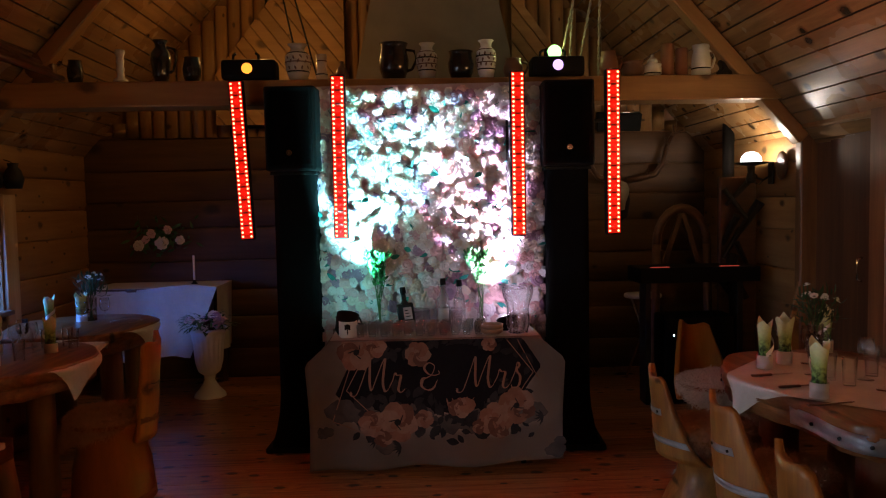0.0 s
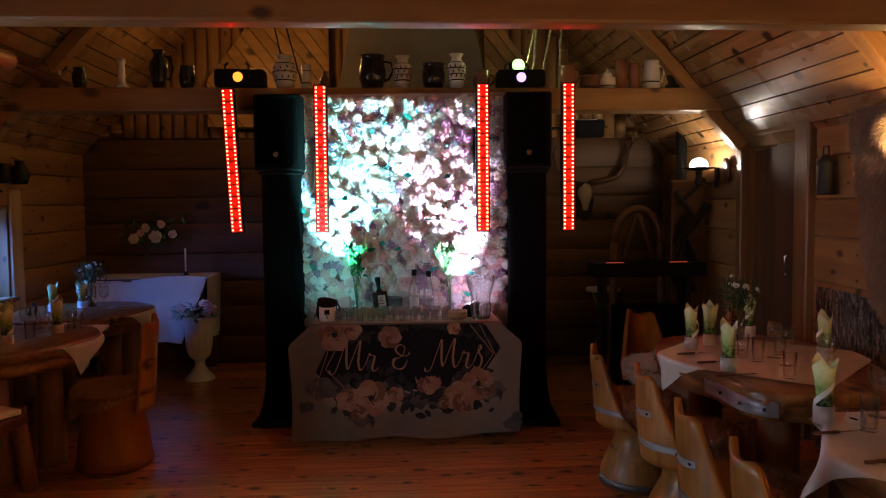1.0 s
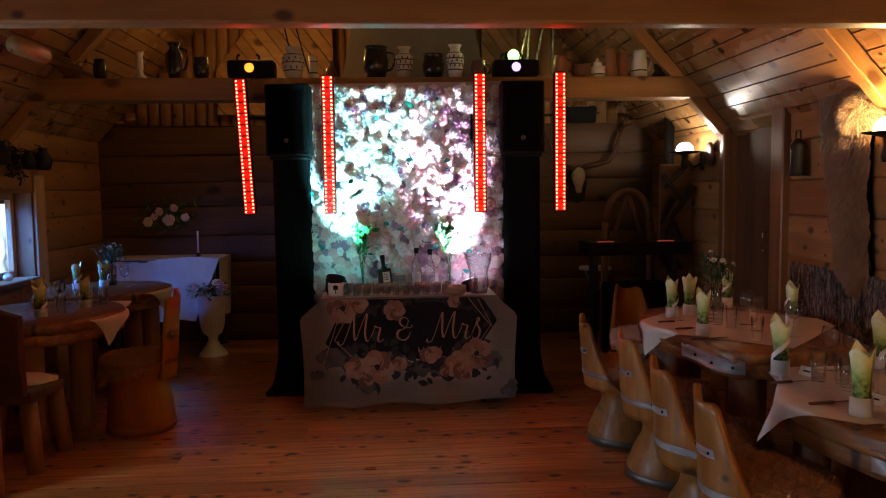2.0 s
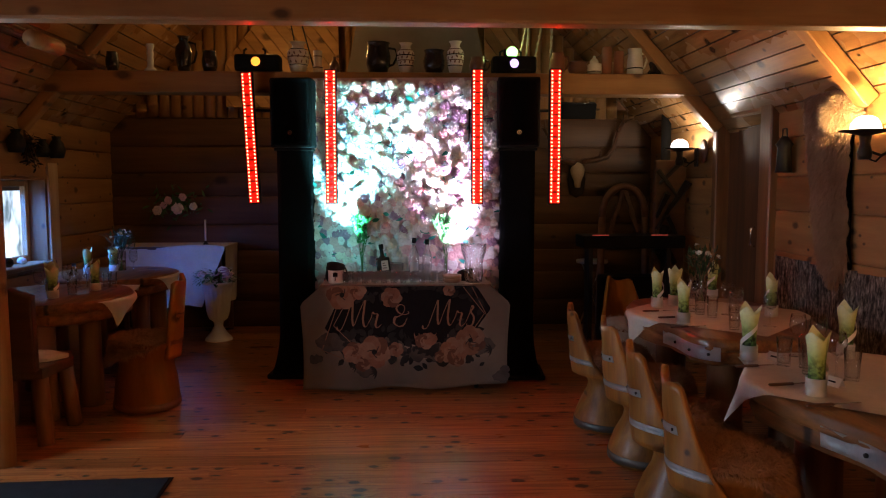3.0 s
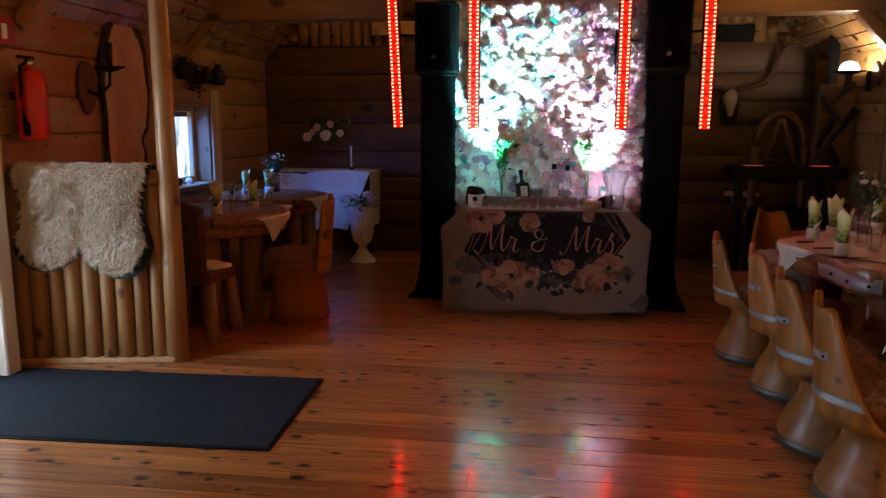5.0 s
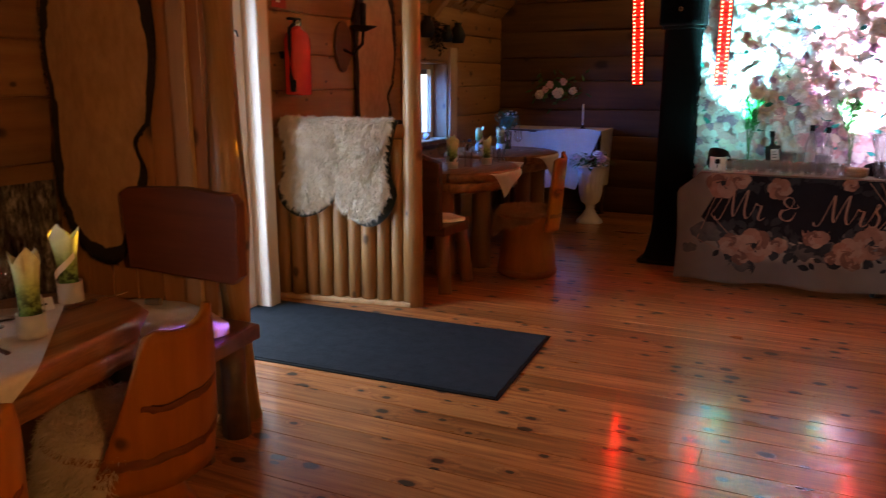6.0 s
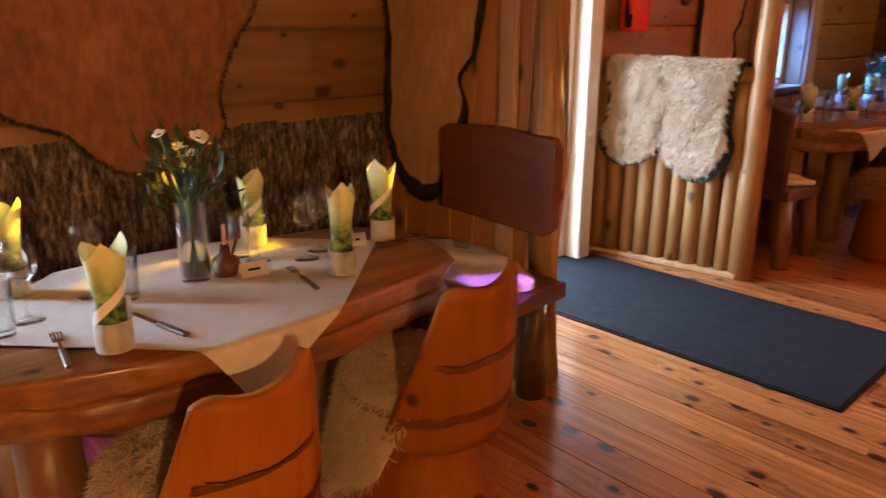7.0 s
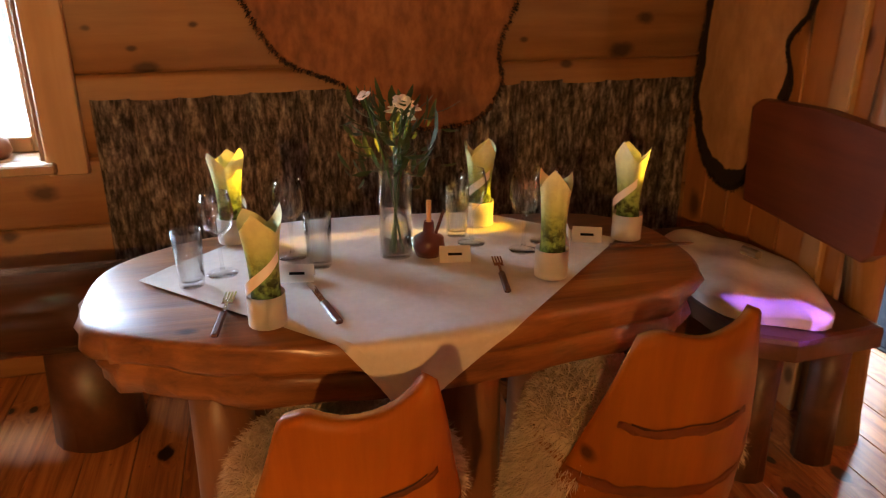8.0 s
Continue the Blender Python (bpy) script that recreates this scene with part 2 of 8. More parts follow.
GLASS = thin_glass("clear_glass", (0.985, 0.99, 0.99))
PRESSED = thin_glass("pressed_glass", (0.97, 0.99, 0.99), 0.03, 0.35)
THICK = thin_glass("thick_pressed_glass", (0.96, 0.99, 0.985), 0.03, 0.5)
PANE = mat("window_pane", (1, 1, 1), 0.0, trans=1.0, ior=1.02)
CHROME = mat("chrome", (0.7, 0.7, 0.7), 0.2, 1.0)
RUG = mottled("ribbed_mat", (0.022, 0.027, 0.034), (0.012, 0.015, 0.02), 90.0, 0.95, 0.6)
RUG.node_tree.nodes["Principled BSDF"].inputs["Specular IOR Level"].default_value = 0.12
GREEN = mottled("leaf_green", (0.06, 0.16, 0.04), (0.03, 0.08, 0.02), 30.0, 0.5, 0.2)
PLASTER = mottled("grey_plaster_hood", (0.21, 0.17, 0.13), (0.13, 0.105, 0.08), 5.0, 0.9, 0.3)

# ---- mesh tools ----


def link(name, bm, material, parent=None, smooth=False, label=""):
    me = bpy.data.meshes.new(name)
    bmesh.ops.recalc_face_normals(bm, faces=bm.faces)
    for f in bm.faces:
        f.smooth = smooth
    bm.to_mesh(me)
    bm.free()
    for m in material if isinstance(material, (list, tuple)) else [material]:
        me.materials.append(m)
    ob = new(name, me)
    if parent is not None:
        ob.parent = parent
    if label:
        ob["label"] = label
    return ob


def part(name, bm, material, parent, label="", smooth=False, at=None):
    ob = link(name, bm, material, parent, smooth, label)
    if at is not None:
        ob.matrix_basis = at if isinstance(at, Matrix) else Matrix.Translation(at)
    return ob


def empty(name, m=None, label="", category="", group="", kind=""):
    ob = new(name)
    ob.empty_display_size = 0.1
    if m is not None:
        ob.matrix_basis = m
    return tagged(ob, label, category, group, kind)


def share(name, ob, parent, m):
    """One more piece on the same mesh."""
    o = new(name, ob.data)
    o.parent = parent
    o.matrix_basis = m
    return o


def box(bm, lo, hi, bevel=0.0, m=None, seg=1):
    r = bmesh.ops.create_cube(bm, size=1.0)
    vs = r["verts"]
    c = [(a + b) / 2 for a, b in zip(lo, hi)]
    d = [abs(b - a) for a, b in zip(lo, hi)]
    for v in vs:
        v.co = Vector((c[0] + v.co.x * d[0], c[1] + v.co.y * d[1], c[2] + v.co.z * d[2]))
    if bevel:
        es = list({e for v in vs for e in v.link_edges})
        r2 = bmesh.ops.bevel(bm, geom=es, offset=bevel, segments=seg, affect="EDGES", profile=0.6)
        vs = list({v for f in r2["faces"] for v in f.verts} | {v for v in vs if v.is_valid})
    if m is not None:
        bmesh.ops.transform(bm, matrix=m, verts=vs)
    return vs


def boxed(lo, hi, bevel=0.0, m=None, seg=1):
    bm = bmesh.new()
    box(bm, lo, hi, bevel, m, seg)
    return bm


def lathe(profile, seg=24, bm=None, m=None, wob=0.0, squash=(1, 1), cap=True):
    """Turned body from (radius, height) pairs."""
    bm = bm or bmesh.new()
    m = m or Matrix()
    rings = []
    for r, z in profile:
        ring = []
        for i in range(seg):
            a = 2 * math.pi * i / seg
            p = Vector((r * math.cos(a) * squash[0], r * math.sin(a) * squash[1], z))
            if wob:
                p.xy *= 1 + wob * noise.noise(Vector((math.cos(a) * 1.3, math.sin(a) * 1.3, z * 4)) + Vector((r, 3, 1)))
            ring.append(bm.verts.new(m @ p))
        rings.append(ring)
    for a, b in zip(rings, rings[1:]):
        for i in range(seg):
            bm.faces.new((a[i], a[(i + 1) % seg], b[(i + 1) % seg], b[i]))
    if cap:
        if profile[0][0] > 0.002:
            bm.faces.new(rings[0][::-1])
        if profile[-1][0] > 0.002:
            bm.faces.new(rings[-1])
    return bm


def tube(points, radius, seg=8, bm=None, taper=1.0):
    bm = bm or bmesh.new()
    pts = [Vector(p) for p in points]
    rings = []
    for i, p in enumerate(pts):
        d = (pts[min(i + 1, len(pts) - 1)] - pts[max(i - 1, 0)]).normalized()
        q = d.to_track_quat("Z", "Y")
        r = radius * (1 + (taper - 1) * i / max(1, len(pts) - 1))
        rings.append([bm.verts.new(p + q @ Vector((r * math.cos(2 * math.pi * j / seg), r * math.sin(2 * math.pi * j / seg), 0))) for j in range(seg)])
    for a, b in zip(rings, rings[1:]):
        for j in range(seg):
            bm.faces.new((a[j], a[(j + 1) % seg], b[(j + 1) % seg], b[j]))
    bm.faces.new(rings[0][::-1])
    bm.faces.new(rings[-1])
    return bm


def prism(outline, z0, z1, bevel=0.0, seg=2):
    bm = bmesh.new()
    lo = [bm.verts.new((x, y, z0)) for x, y in outline]
    hi = [bm.verts.new((x, y, z1)) for x, y in outline]
    n = len(outline)
    bm.faces.new(lo[::-1])
    top = bm.faces.new(hi)
    for i in range(n):
        bm.faces.new((lo[i], lo[(i + 1) % n], hi[(i + 1) % n], hi[i]))
    if bevel:
        bmesh.ops.bevel(bm, geom=list(top.edges), offset=bevel, segments=seg, affect="EDGES", profile=0.6)
    return bm


def sheet(nu, nv, f, bm=None):
    """A grid of quads from f(u, v), with u and v from 0 to 1."""
    bm = bm or bmesh.new()
    g = [[bm.verts.new(f(i / nu, j / nv)) for j in range(nv + 1)] for i in range(nu + 1)]
    for i in range(nu):
        for j in range(nv):
            bm.faces.new((g[i][j], g[i + 1][j], g[i + 1][j + 1], g[i][j + 1]))
    return bm


def thick(bm, t):
    bmesh.ops.solidify(bm, geom=list(bm.faces), thickness=t)
    return bm


def locks(bm, spots, length, width, rng, droop=0.3, curl=0.6):
    """Curly locks of wool: bent tapering strips."""
    for p, n in spots:
        d = (n + Vector((rng.uniform(-1, 1), rng.uniform(-1, 1), rng.uniform(-1, 1))) * 0.6 + Vector((0, 0, -droop))).normalized()
        side = d.cross(Vector((rng.uniform(-1, 1), rng.uniform(-1, 1), rng.uniform(-1, 1)))).normalized()
        bend = d.cross(side)
        L, w = length * rng.uniform(0.6, 1.15), width * rng.uniform(0.7, 1.3)
        c = rng.uniform(-curl, curl)
        prev = None
        for t, k in ((0.0, 1.0), (0.4, 1.0), (0.75, 0.75), (1.0, 0.2)):
            o = p + d * (L * t * (1 - 0.35 * abs(c) * t)) + bend * (c * L * t * t) + Vector((0, 0, -droop * L * 0.5 * t * t))
            row = [bm.verts.new(o - side * w * k), bm.verts.new(o + side * w * k)]
            if prev:
                bm.faces.new((prev[0], prev[1], row[1], row[0]))
            prev = row


def clumps(p, scale, depth):
    """Height of soft wool clumps at a place."""
    q = Vector((p[0] * scale, p[1] * scale, p[2] * scale))
    q += noise.noise_vector(q * 0.6) * 0.6
    return depth * (0.75 - min(0.75, noise.voronoi(q)[0][0] ** 0.5)) + depth * 0.35 * noise.noise(q * 2.7)


def surface_spots(bm, count, rng):
    bm.normal_update()
    fs = list(bm.faces)
    w = [f.calc_area() for f in fs]
    out = []
    for f in rng.choices(fs, weights=w, k=count):
        vs = [v.co for v in f.verts]
        p, q = rng.random(), rng.random()
        if len(vs) == 4:
            at_ = vs[0].lerp(vs[1], p).lerp(vs[3].lerp(vs[2], p), q)
        else:
            if p + q > 1:
                p, q = 1 - p, 1 - q
            at_ = vs[0] + (vs[1] - vs[0]) * p + (vs[2] - vs[0]) * q
        out.append((at_, f.normal.copy()))
    return out

# ---- the room ----
XL, XR, YB, YF = -2.72, 2.75, 6.8, -3.0
EAVE, PITCH = 1.9, 1.1
RIDGE = EAVE + (XR) * PITCH
rng = random.Random(5)


def log_mesh(length, height, depth, axis, seed):
    """A hewn log with a rounded, slightly wavy face; its back lies flat. axis 0: along x facing -y; axis 1: along y facing +x."""
    n = max(4, int(length / 0.35))
    prof = [(-0.5, 0.0), (-0.492, 0.6), (-0.44, 0.92), (0.0, 1.0), (0.44, 0.92), (0.492, 0.6), (0.5, 0.0)]

    def f(u, v):
        h, d = prof[round(v * (len(prof) - 1))]
        s = u * length
        wv = 0.012 * noise.noise(Vector((s * 1.1, seed * 7.3, h * 0.4)))
        dd = depth * d + 0.006 * noise.noise(Vector((s * 2.3, seed, h * 3)))
        hh = h * height + wv * (abs(h) > 0.4)
        return Vector((s, -dd, hh)) if axis == 0 else Vector((dd, s, hh))

    return sheet(n, len(prof) - 1, f)


def log_wall(name, axis, fixed, spans, z0, z1, step, flip, material, label):
    """Courses of logs; spans(z) gives the stretches of wall at that height."""
    wall = empty(name, None, label, "wall", kind="structure")
    z, i = z0, 0
    while z < z1 - 0.03:
        h = min(step * (1 + 0.12 * math.sin(i * 2.1)), z1 - z)
        for a, b in spans(z + h / 2):
            bm = log_mesh(b - a, h, 0.022, axis, i + a)
            o = part("log", bm, material, wall, smooth=True)
            if axis == 0:
                o.location = (a, fixed, z + h / 2)
            else:
                o.matrix_basis = Matrix.Translation((fixed, a, z + h / 2)) @ Matrix.Diagonal((-1 if flip else 1, 1, 1, 1))
        z += h
        i += 1
    return wall


def spans_left(z):
    out, cuts = [], []
    if z < 1.95:
        cuts.append((1.55, 2.58))
    if 0.86 < z < 1.5:
        cuts.append((4.62, 5.42))
    if 0.76 < z < 1.62:
        cuts.append((-1.85, -0.91))
    a = YF
    for lo, hi in sorted(cuts):
        out.append((a, lo))
        a = hi
    return out + [(a, YB)]


def spans_right(z):
    return [(YF, 4.28), (5.04, YB)] if z < 1.94 else [(YF, YB)]


def backing(name, cells, label):
    """The solid wall behind the logs, with real openings."""
    bm = bmesh.new()
    for lo, hi in cells:
        box(bm, lo, hi)
    return tagged(link(name, bm, BOARDUP), label, "wall", kind="structure")


def wall_cells(x0, x1, z1, holes):
    cells, y = [], YF
    for lo, hi, a, b in sorted(holes):
        cells.append(((x0, y, 0), (x1, lo, z1)))
        if a > 0:
            cells.append(((x0, lo, 0), (x1, hi, a)))
        cells.append(((x0, lo, b), (x1, hi, z1)))
        y = hi
    return cells + [((x0, y, 0), (x1, YB, z1))]


backing("wall_west", wall_cells(XL - 0.18, XL - 0.004, EAVE + 0.1, [(1.55, 2.58, 0, 1.95), (4.62, 5.42, 0.82, 1.5), (-1.85, -0.91, 0.74, 1.62)]), "thick timber wall behind the hewn logs")
backing("wall_east", wall_cells(XR + 0.004, XR + 0.3, EAVE + 0.1, [(4.28, 5.04, 0, 1.94)]), "thick timber wall behind the hewn logs")
log_wall("log_wall_west", 1, XL, spans_left, 0.0, EAVE + 0.08, 0.25, False, LOGWALL, "brown hewn horizontal log wall of the cabin")
log_wall("log_wall_east", 1, XR, spans_right, 0.0, EAVE + 0.08, 0.25, True, LOGWALL, "brown hewn horizontal log wall of the cabin")
log_wall("log_wall_north", 0, YB, lambda z: [(XL, XR)], 0.0, 2.1, 0.26, False, LOGSHADE, "brown hewn horizontal log wall, coloured darker for the dim end of the cabin")

for nm, yy, d in (("gable_north", YB + 0.004, 0.25), ("gable_south", YF - 0.25, 0.246)):
    bm = bmesh.new()
    pts = [(XL - 0.3, 0), (XR + 0.3, 0), (XR + 0.3, EAVE), (0, RIDGE + 0.2), (XL - 0.3, EAVE)]
    fr = [bm.verts.new((x, yy, z)) for x, z in pts]
    bk = [bm.verts.new((x, yy + d, z)) for x, z in pts]
    bm.faces.new(fr)
    bm.faces.new(bk[::-1])
    for i in range(5):
        bm.faces.new((fr[i], fr[(i + 1) % 5], bk[(i + 1) % 5], bk[i]))
    tagged(link(nm, bm, BOARDUP), "dark brown timber gable wall of the cabin", "wall", kind="structure")

# upright half poles over the log courses of the north wall
pole_wall = empty("pole_cladding", None, "upright half-round pole cladding high on the gable", "wall cladding", kind="structure")
bmp = lathe([(0.055, 0), (0.055, 1.0)], 10)
first = part("pole", bmp, POSTWOOD, pole_wall, smooth=True)
xs = [-2.5 + 0.112 * i for i in range(46)]
for i, x in enumerate(xs):
    top = EAVE + (XR - abs(x)) * PITCH - 0.06
    m = Matrix.Translation((x, YB - 0.01, 2.11)) @ Matrix.Diagonal((1, 0.6, max(0.05, top - 2.11), 1))
    if i == 0:
        first.matrix_basis = m
    else:
        share("pole", first, pole_wall, m)

# roof: lengthwise boards on both slopes, one mesh
bm = bmesh.new()
slope = math.hypot(1, PITCH)
for sgn in (-1, 1):
    run = (XR + 0.35) * slope
    nb = int(run / 0.118)
    for i in range(nb):
        a, b = i * 0.118, i * 0.118 + 0.1085
        n = Vector((-sgn * PITCH, 0, -1)).normalized()
        d = Vector((sgn, 0, -PITCH)) / slope
        o = Vector((0, 0, RIDGE + 0.0))
        off = rng.uniform(0, 0.003)
        for y0, y1 in ((YF, 1.2 + rng.uniform(-1, 1)), (1.2, YB)):
            pts = [o + d * s + Vector((0, y, 0)) for s in (a, b) for y in (y0, y1)]
            q = [p + n * off for p in pts]
            top = [p - n * 0.03 for p in pts]
            v = [bm.verts.new(p) for p in q + top]
            for f in ((0, 1, 3, 2), (0, 2, 6, 4), (1, 5, 7, 3), (0, 4, 5, 1), (2, 3, 7, 6)):
                bm.faces.new([v[j] for j in f])
    outer = [o + d * s + Vector((0, y, 0)) - n * 0.035 for s, y in ((-0.05, YF - 0.3), (run + 0.2, YF - 0.3), (run + 0.2, YB + 0.3), (-0.05, YB + 0.3))]
    lo = [bm.verts.new(p) for p in outer]
    hi = [bm.verts.new(p - n * 0.12) for p in outer]
    bm.faces.new(lo).material_index = 1
    bm.faces.new(hi)
    for i in range(4):
        bm.faces.new((lo[i], lo[(i + 1) % 4], hi[(i + 1) % 4], hi[i]))
tagged(link("ceiling", bm, [ROOFWOOD, DARKWOOD]), "sloping pine board ceiling under the cabin roof", "ceiling", kind="structure")


def beam(name, y, z0, z1, x0, x1, w, label):
    bm = bmesh.new()
    box(bm, (x0, y, z0), (x1, y + w, z1), 0.012, seg=2)
    return tagged(link(name, bm, BEAMWOOD), label, "beam", kind="structure")


beam("tie_beam_near", 2.06, 2.055, 2.26, XL + 0.03, XR - 0.16, 0.095, "planed pine tie beam across the room")
beam("tie_beam_far", 4.98, 2.14, 2.30, -2.55, 2.62, 0.22, "pine tie beam used as a shelf for pottery")
for y in (3.07, 5.04):
    for sgn in (-1, 1):
        bm = bmesh.new()
        L = 4.06
        box(bm, (0, -0.05, -0.09), (L, 0.05, 0.0), 0.008)
        ang = math.atan(PITCH)
        o = link("rafter", bm, BEAMWOOD)
        o.matrix_basis = Matrix.Translation((0, y + 0.02, RIDGE - 0.01)) @ Matrix.Rotation(0 if sgn > 0 else math.pi, 4, "Z") @ Matrix.Rotation(ang, 4, "Y")
        tagged(o, "squared pine rafter under the board ceiling", "rafter", "rafters", "structure")

# ---- partition by the entrance ----
PARTWOOD = wood("partition_boards", (0.58, 0.28, 0.095), (0.4, 0.17, 0.055), 2, 0.8, (0.4, 0.6), 0, True, 3.0, 0.3)
part_wall = empty("partition", None, "upright brown board partition beside the entrance", "partition", kind="structure")
x = XL + 0.03
while x < -1.9:
    w = 0.14
    part("board", boxed((x, 1.31, 0.0), (min(x + w - 0.004, -1.84), 1.345, 2.15), 0.004), PARTWOOD, part_wall)
    x += w
part("end_post", tube([(-1.785, 1.34, 0.0), (-1.79, 1.34, 0.8), (-1.785, 1.34, 2.2)], 0.075, 14), POSTWOOD, part_wall, "thick peeled log post", smooth=True)
part("trim", boxed((-1.99, 1.285, 0.0), (-1.91, 1.31, 2.15), 0.005), PALEUP, part_wall, "narrow pale trim board")
box_west = boxed((XL - 0.6, YF - 0.01, -0.06), (XL - 0.3, YB, -0.02))
tagged(link("threshold_ground", box_west, PLASTER), "pale ground outside the entrance", "ground", kind="structure")

# ---- floor ----
floor = empty("floor", None, "varnished knotty pine plank floor", "floor", kind="structure")
bm = boxed((XL - 0.31, YF - 0.3, -0.08), (XR + 0.31, YB + 0.3, -0.03))
part("subfloor", bm, DARKWOOD, floor)
y, row = YF + 0.075, 0
prng = random.Random(11)
while y < YB + 0.1:
    w = 0.14
    ends = (XL, prng.uniform(-1.9, 2.2), XR) if row % 3 == 1 else (XL, XR)
    for a, b in zip(ends, ends[1:]):
        bm = boxed((0, -w, -0.03), (b - a - 0.0015, -prng.uniform(0.001, 0.0025), prng.uniform(-0.0008, 0.0)), 0.0015)
        part("plank", bm, FLOOR, floor, at=(a, y, 0))
    y += w
    row += 1

# ---- the stage end: flower wall, speakers, light bars, bar table ----
STAGE = Matrix.Translation((0.21, 4.575, 0)) @ Matrix.Rotation(radians(-3.9), 4, "Z")
PETAL = {}
for nm, a, b in (("white", (0.82, 0.8, 0.78), (0.7, 0.66, 0.64)), ("cream", (0.8, 0.72, 0.62), (0.7, 0.58, 0.48)), ("blush", (0.76, 0.52, 0.5), (0.66, 0.4, 0.4)), ("mauve", (0.46, 0.3, 0.4), (0.34, 0.2, 0.3))):
    PETAL[nm] = mottled("petal_" + nm, a, b, 40.0, 0.75, 0.2)


def rose(size, seed, rings=(5, 6, 7), bm=None, m=None, depth=1.0):
    """An open silk rose that faces -y: wide outer petals curled back, upright inner ones round a tight bud."""
    r, bm, m = random.Random(seed), bm or bmesh.new(), m or Matrix()
    shells = ((0.08, 0.2, 0.3, 0.42, 0.06), (0.13, 0.37, 0.16, 0.36, 0.12), (0.2, 0.56, 0.02, 0.2, 0.2))
    for k, n in enumerate(rings):
        r0, r1, h0, h1, curl = shells[min(k, 2)]
        for i in range(n):
            a = 2 * math.pi * (i + 0.5 * (k % 2)) / n + r.uniform(-0.15, 0.15)
            w, lift, long = 1.5 * math.pi / n, r.uniform(-0.03, 0.03), r.uniform(0.9, 1.1)
            rows = []
            for t in (0.0, 0.45, 0.8, 1.0):
                row = []
                for q in (-1, -0.4, 0.4, 1):
                    round_tip = 1 - 0.3 * q * q * t
                    rad = size * (r0 + (r1 * long - r0) * t) * round_tip
                    up = size * depth * (h0 + (h1 - h0) * math.sin(1.75 * t) - curl * max(0.0, t - 0.6) * 1.4 + lift - 0.04 * abs(q))
                    ang = a + q * w * (0.62 + 0.38 * math.sin(math.pi * min(0.9, 0.25 + 0.5 * t)))
                    row.append(bm.verts.new(m @ Vector((rad * math.cos(ang), -up, rad * math.sin(ang)))))
                rows.append(row)
            for p, q in zip(rows, rows[1:]):
                for j in range(3):
                    bm.faces.new((p[j], p[j + 1], q[j + 1], q[j]))
    ring = [bm.verts.new(m @ Vector((size * 0.15 * math.cos(j * 1.047), -size * 0.3 * depth, size * 0.15 * math.sin(j * 1.047)))) for j in range(6)]
    tip = bm.verts.new(m @ Vector((0, -size * 0.47 * depth, 0)))
    for j in range(6):
        bm.faces.new((ring[j], ring[(j + 1) % 6], tip))
    return bm


def leaf(bm, m, length, width, bend=0.2):
    rows = []
    for s in (0.0, 0.35, 0.7, 1.0):
        w = width * math.sin(math.pi * min(0.98, 0.08 + s * 0.9)) / 2
        z = bend * length * s * s
        rows.append([bm.verts.new(m @ Vector((s * length, -w, z + 0.1 * w))), bm.verts.new(m @ Vector((s * length, 0, z))), bm.verts.new(m @ Vector((s * length, w, z + 0.1 * w)))])
    for p, q in zip(rows, rows[1:]):
        for j in range(2):
            bm.faces.new((p[j], p[j + 1], q[j + 1], q[j]))


fw = empty("flower_wall", STAGE @ Matrix.Translation((0, 0.24, 0)), "tall wall of white and pink silk roses behind the bar table", "flower wall")
part("backing_panel", boxed((-0.7, 0.03, 0.02), (0.7, 0.06, 2.24), 0.005), mottled("dusty_pink_felt", (0.6, 0.46, 0.47), (0.5, 0.37, 0.39), 20, 0.9, 0.2), fw, "dusty pink backing panel")
kinds = []
for i in range(10):
    nm = ("white", "blush", "white", "mauve", "cream", "white", "blush", "cream", "white", "white")[i]
    o = part("rose", rose(0.082 * (0.9 + 0.06 * (i % 4)), 40 + i, (4, 5, 6)), PETAL[nm], fw, smooth=True)
    kinds.append(o)
frng = random.Random(3)
spots = []
row = 0
z = 0.68
while z < 2.215:
    x = -0.69 + (0.032 if row % 2 else 0)
    while x < 0.7:
        spots.append((x + frng.uniform(-0.018, 0.018), z + frng.uniform(-0.016, 0.016)))
        x += 0.057
    z += 0.048
    row += 1
spots.sort(key=lambda p: abs(p[0]) + 0.3 * abs(p[1] - 1.5))
rest = {}
for i, (x, z) in enumerate(spots):
    src = frng.choice(kinds)
    m = Matrix.Translation((x, frng.uniform(-0.03, 0.012), z)) @ Euler((frng.uniform(-0.3, 0.3), frng.uniform(0, 6.28), frng.uniform(-0.35, 0.35))).to_matrix().to_4x4() @ Matrix.Scale(frng.uniform(0.7, 1.25), 4)
    if i < 10:
        kinds[i].matrix_basis = m
    elif i < 298:
        share("rose", src, fw, m)
    else:
        key = frng.choice(("white", "white", "blush", "cream", "mauve", "white", "blush"))
        bm = rest.setdefault(key, bmesh.new())
        rose(0.084, i, (4, 5, 6), bm, m)
for key, bm in rest.items():
    part("outer_roses", bm, PETAL[key], fw, smooth=True)["kind"] = "stuff"
bm = bmesh.new()
for i in range(170):
    m = Matrix.Translation((frng.uniform(-0.68, 0.68), frng.uniform(-0.045, 0.0), frng.uniform(0.7, 2.2))) @ Euler((frng.uniform(0, 6.28), frng.uniform(-0.6, 0.6), frng.choice((0.6, -2.5)) + frng.uniform(-1.5, 1.5))).to_matrix().to_4x4()
    leaf(bm, m, frng.uniform(0.05, 0.09), 0.035, 0.3)
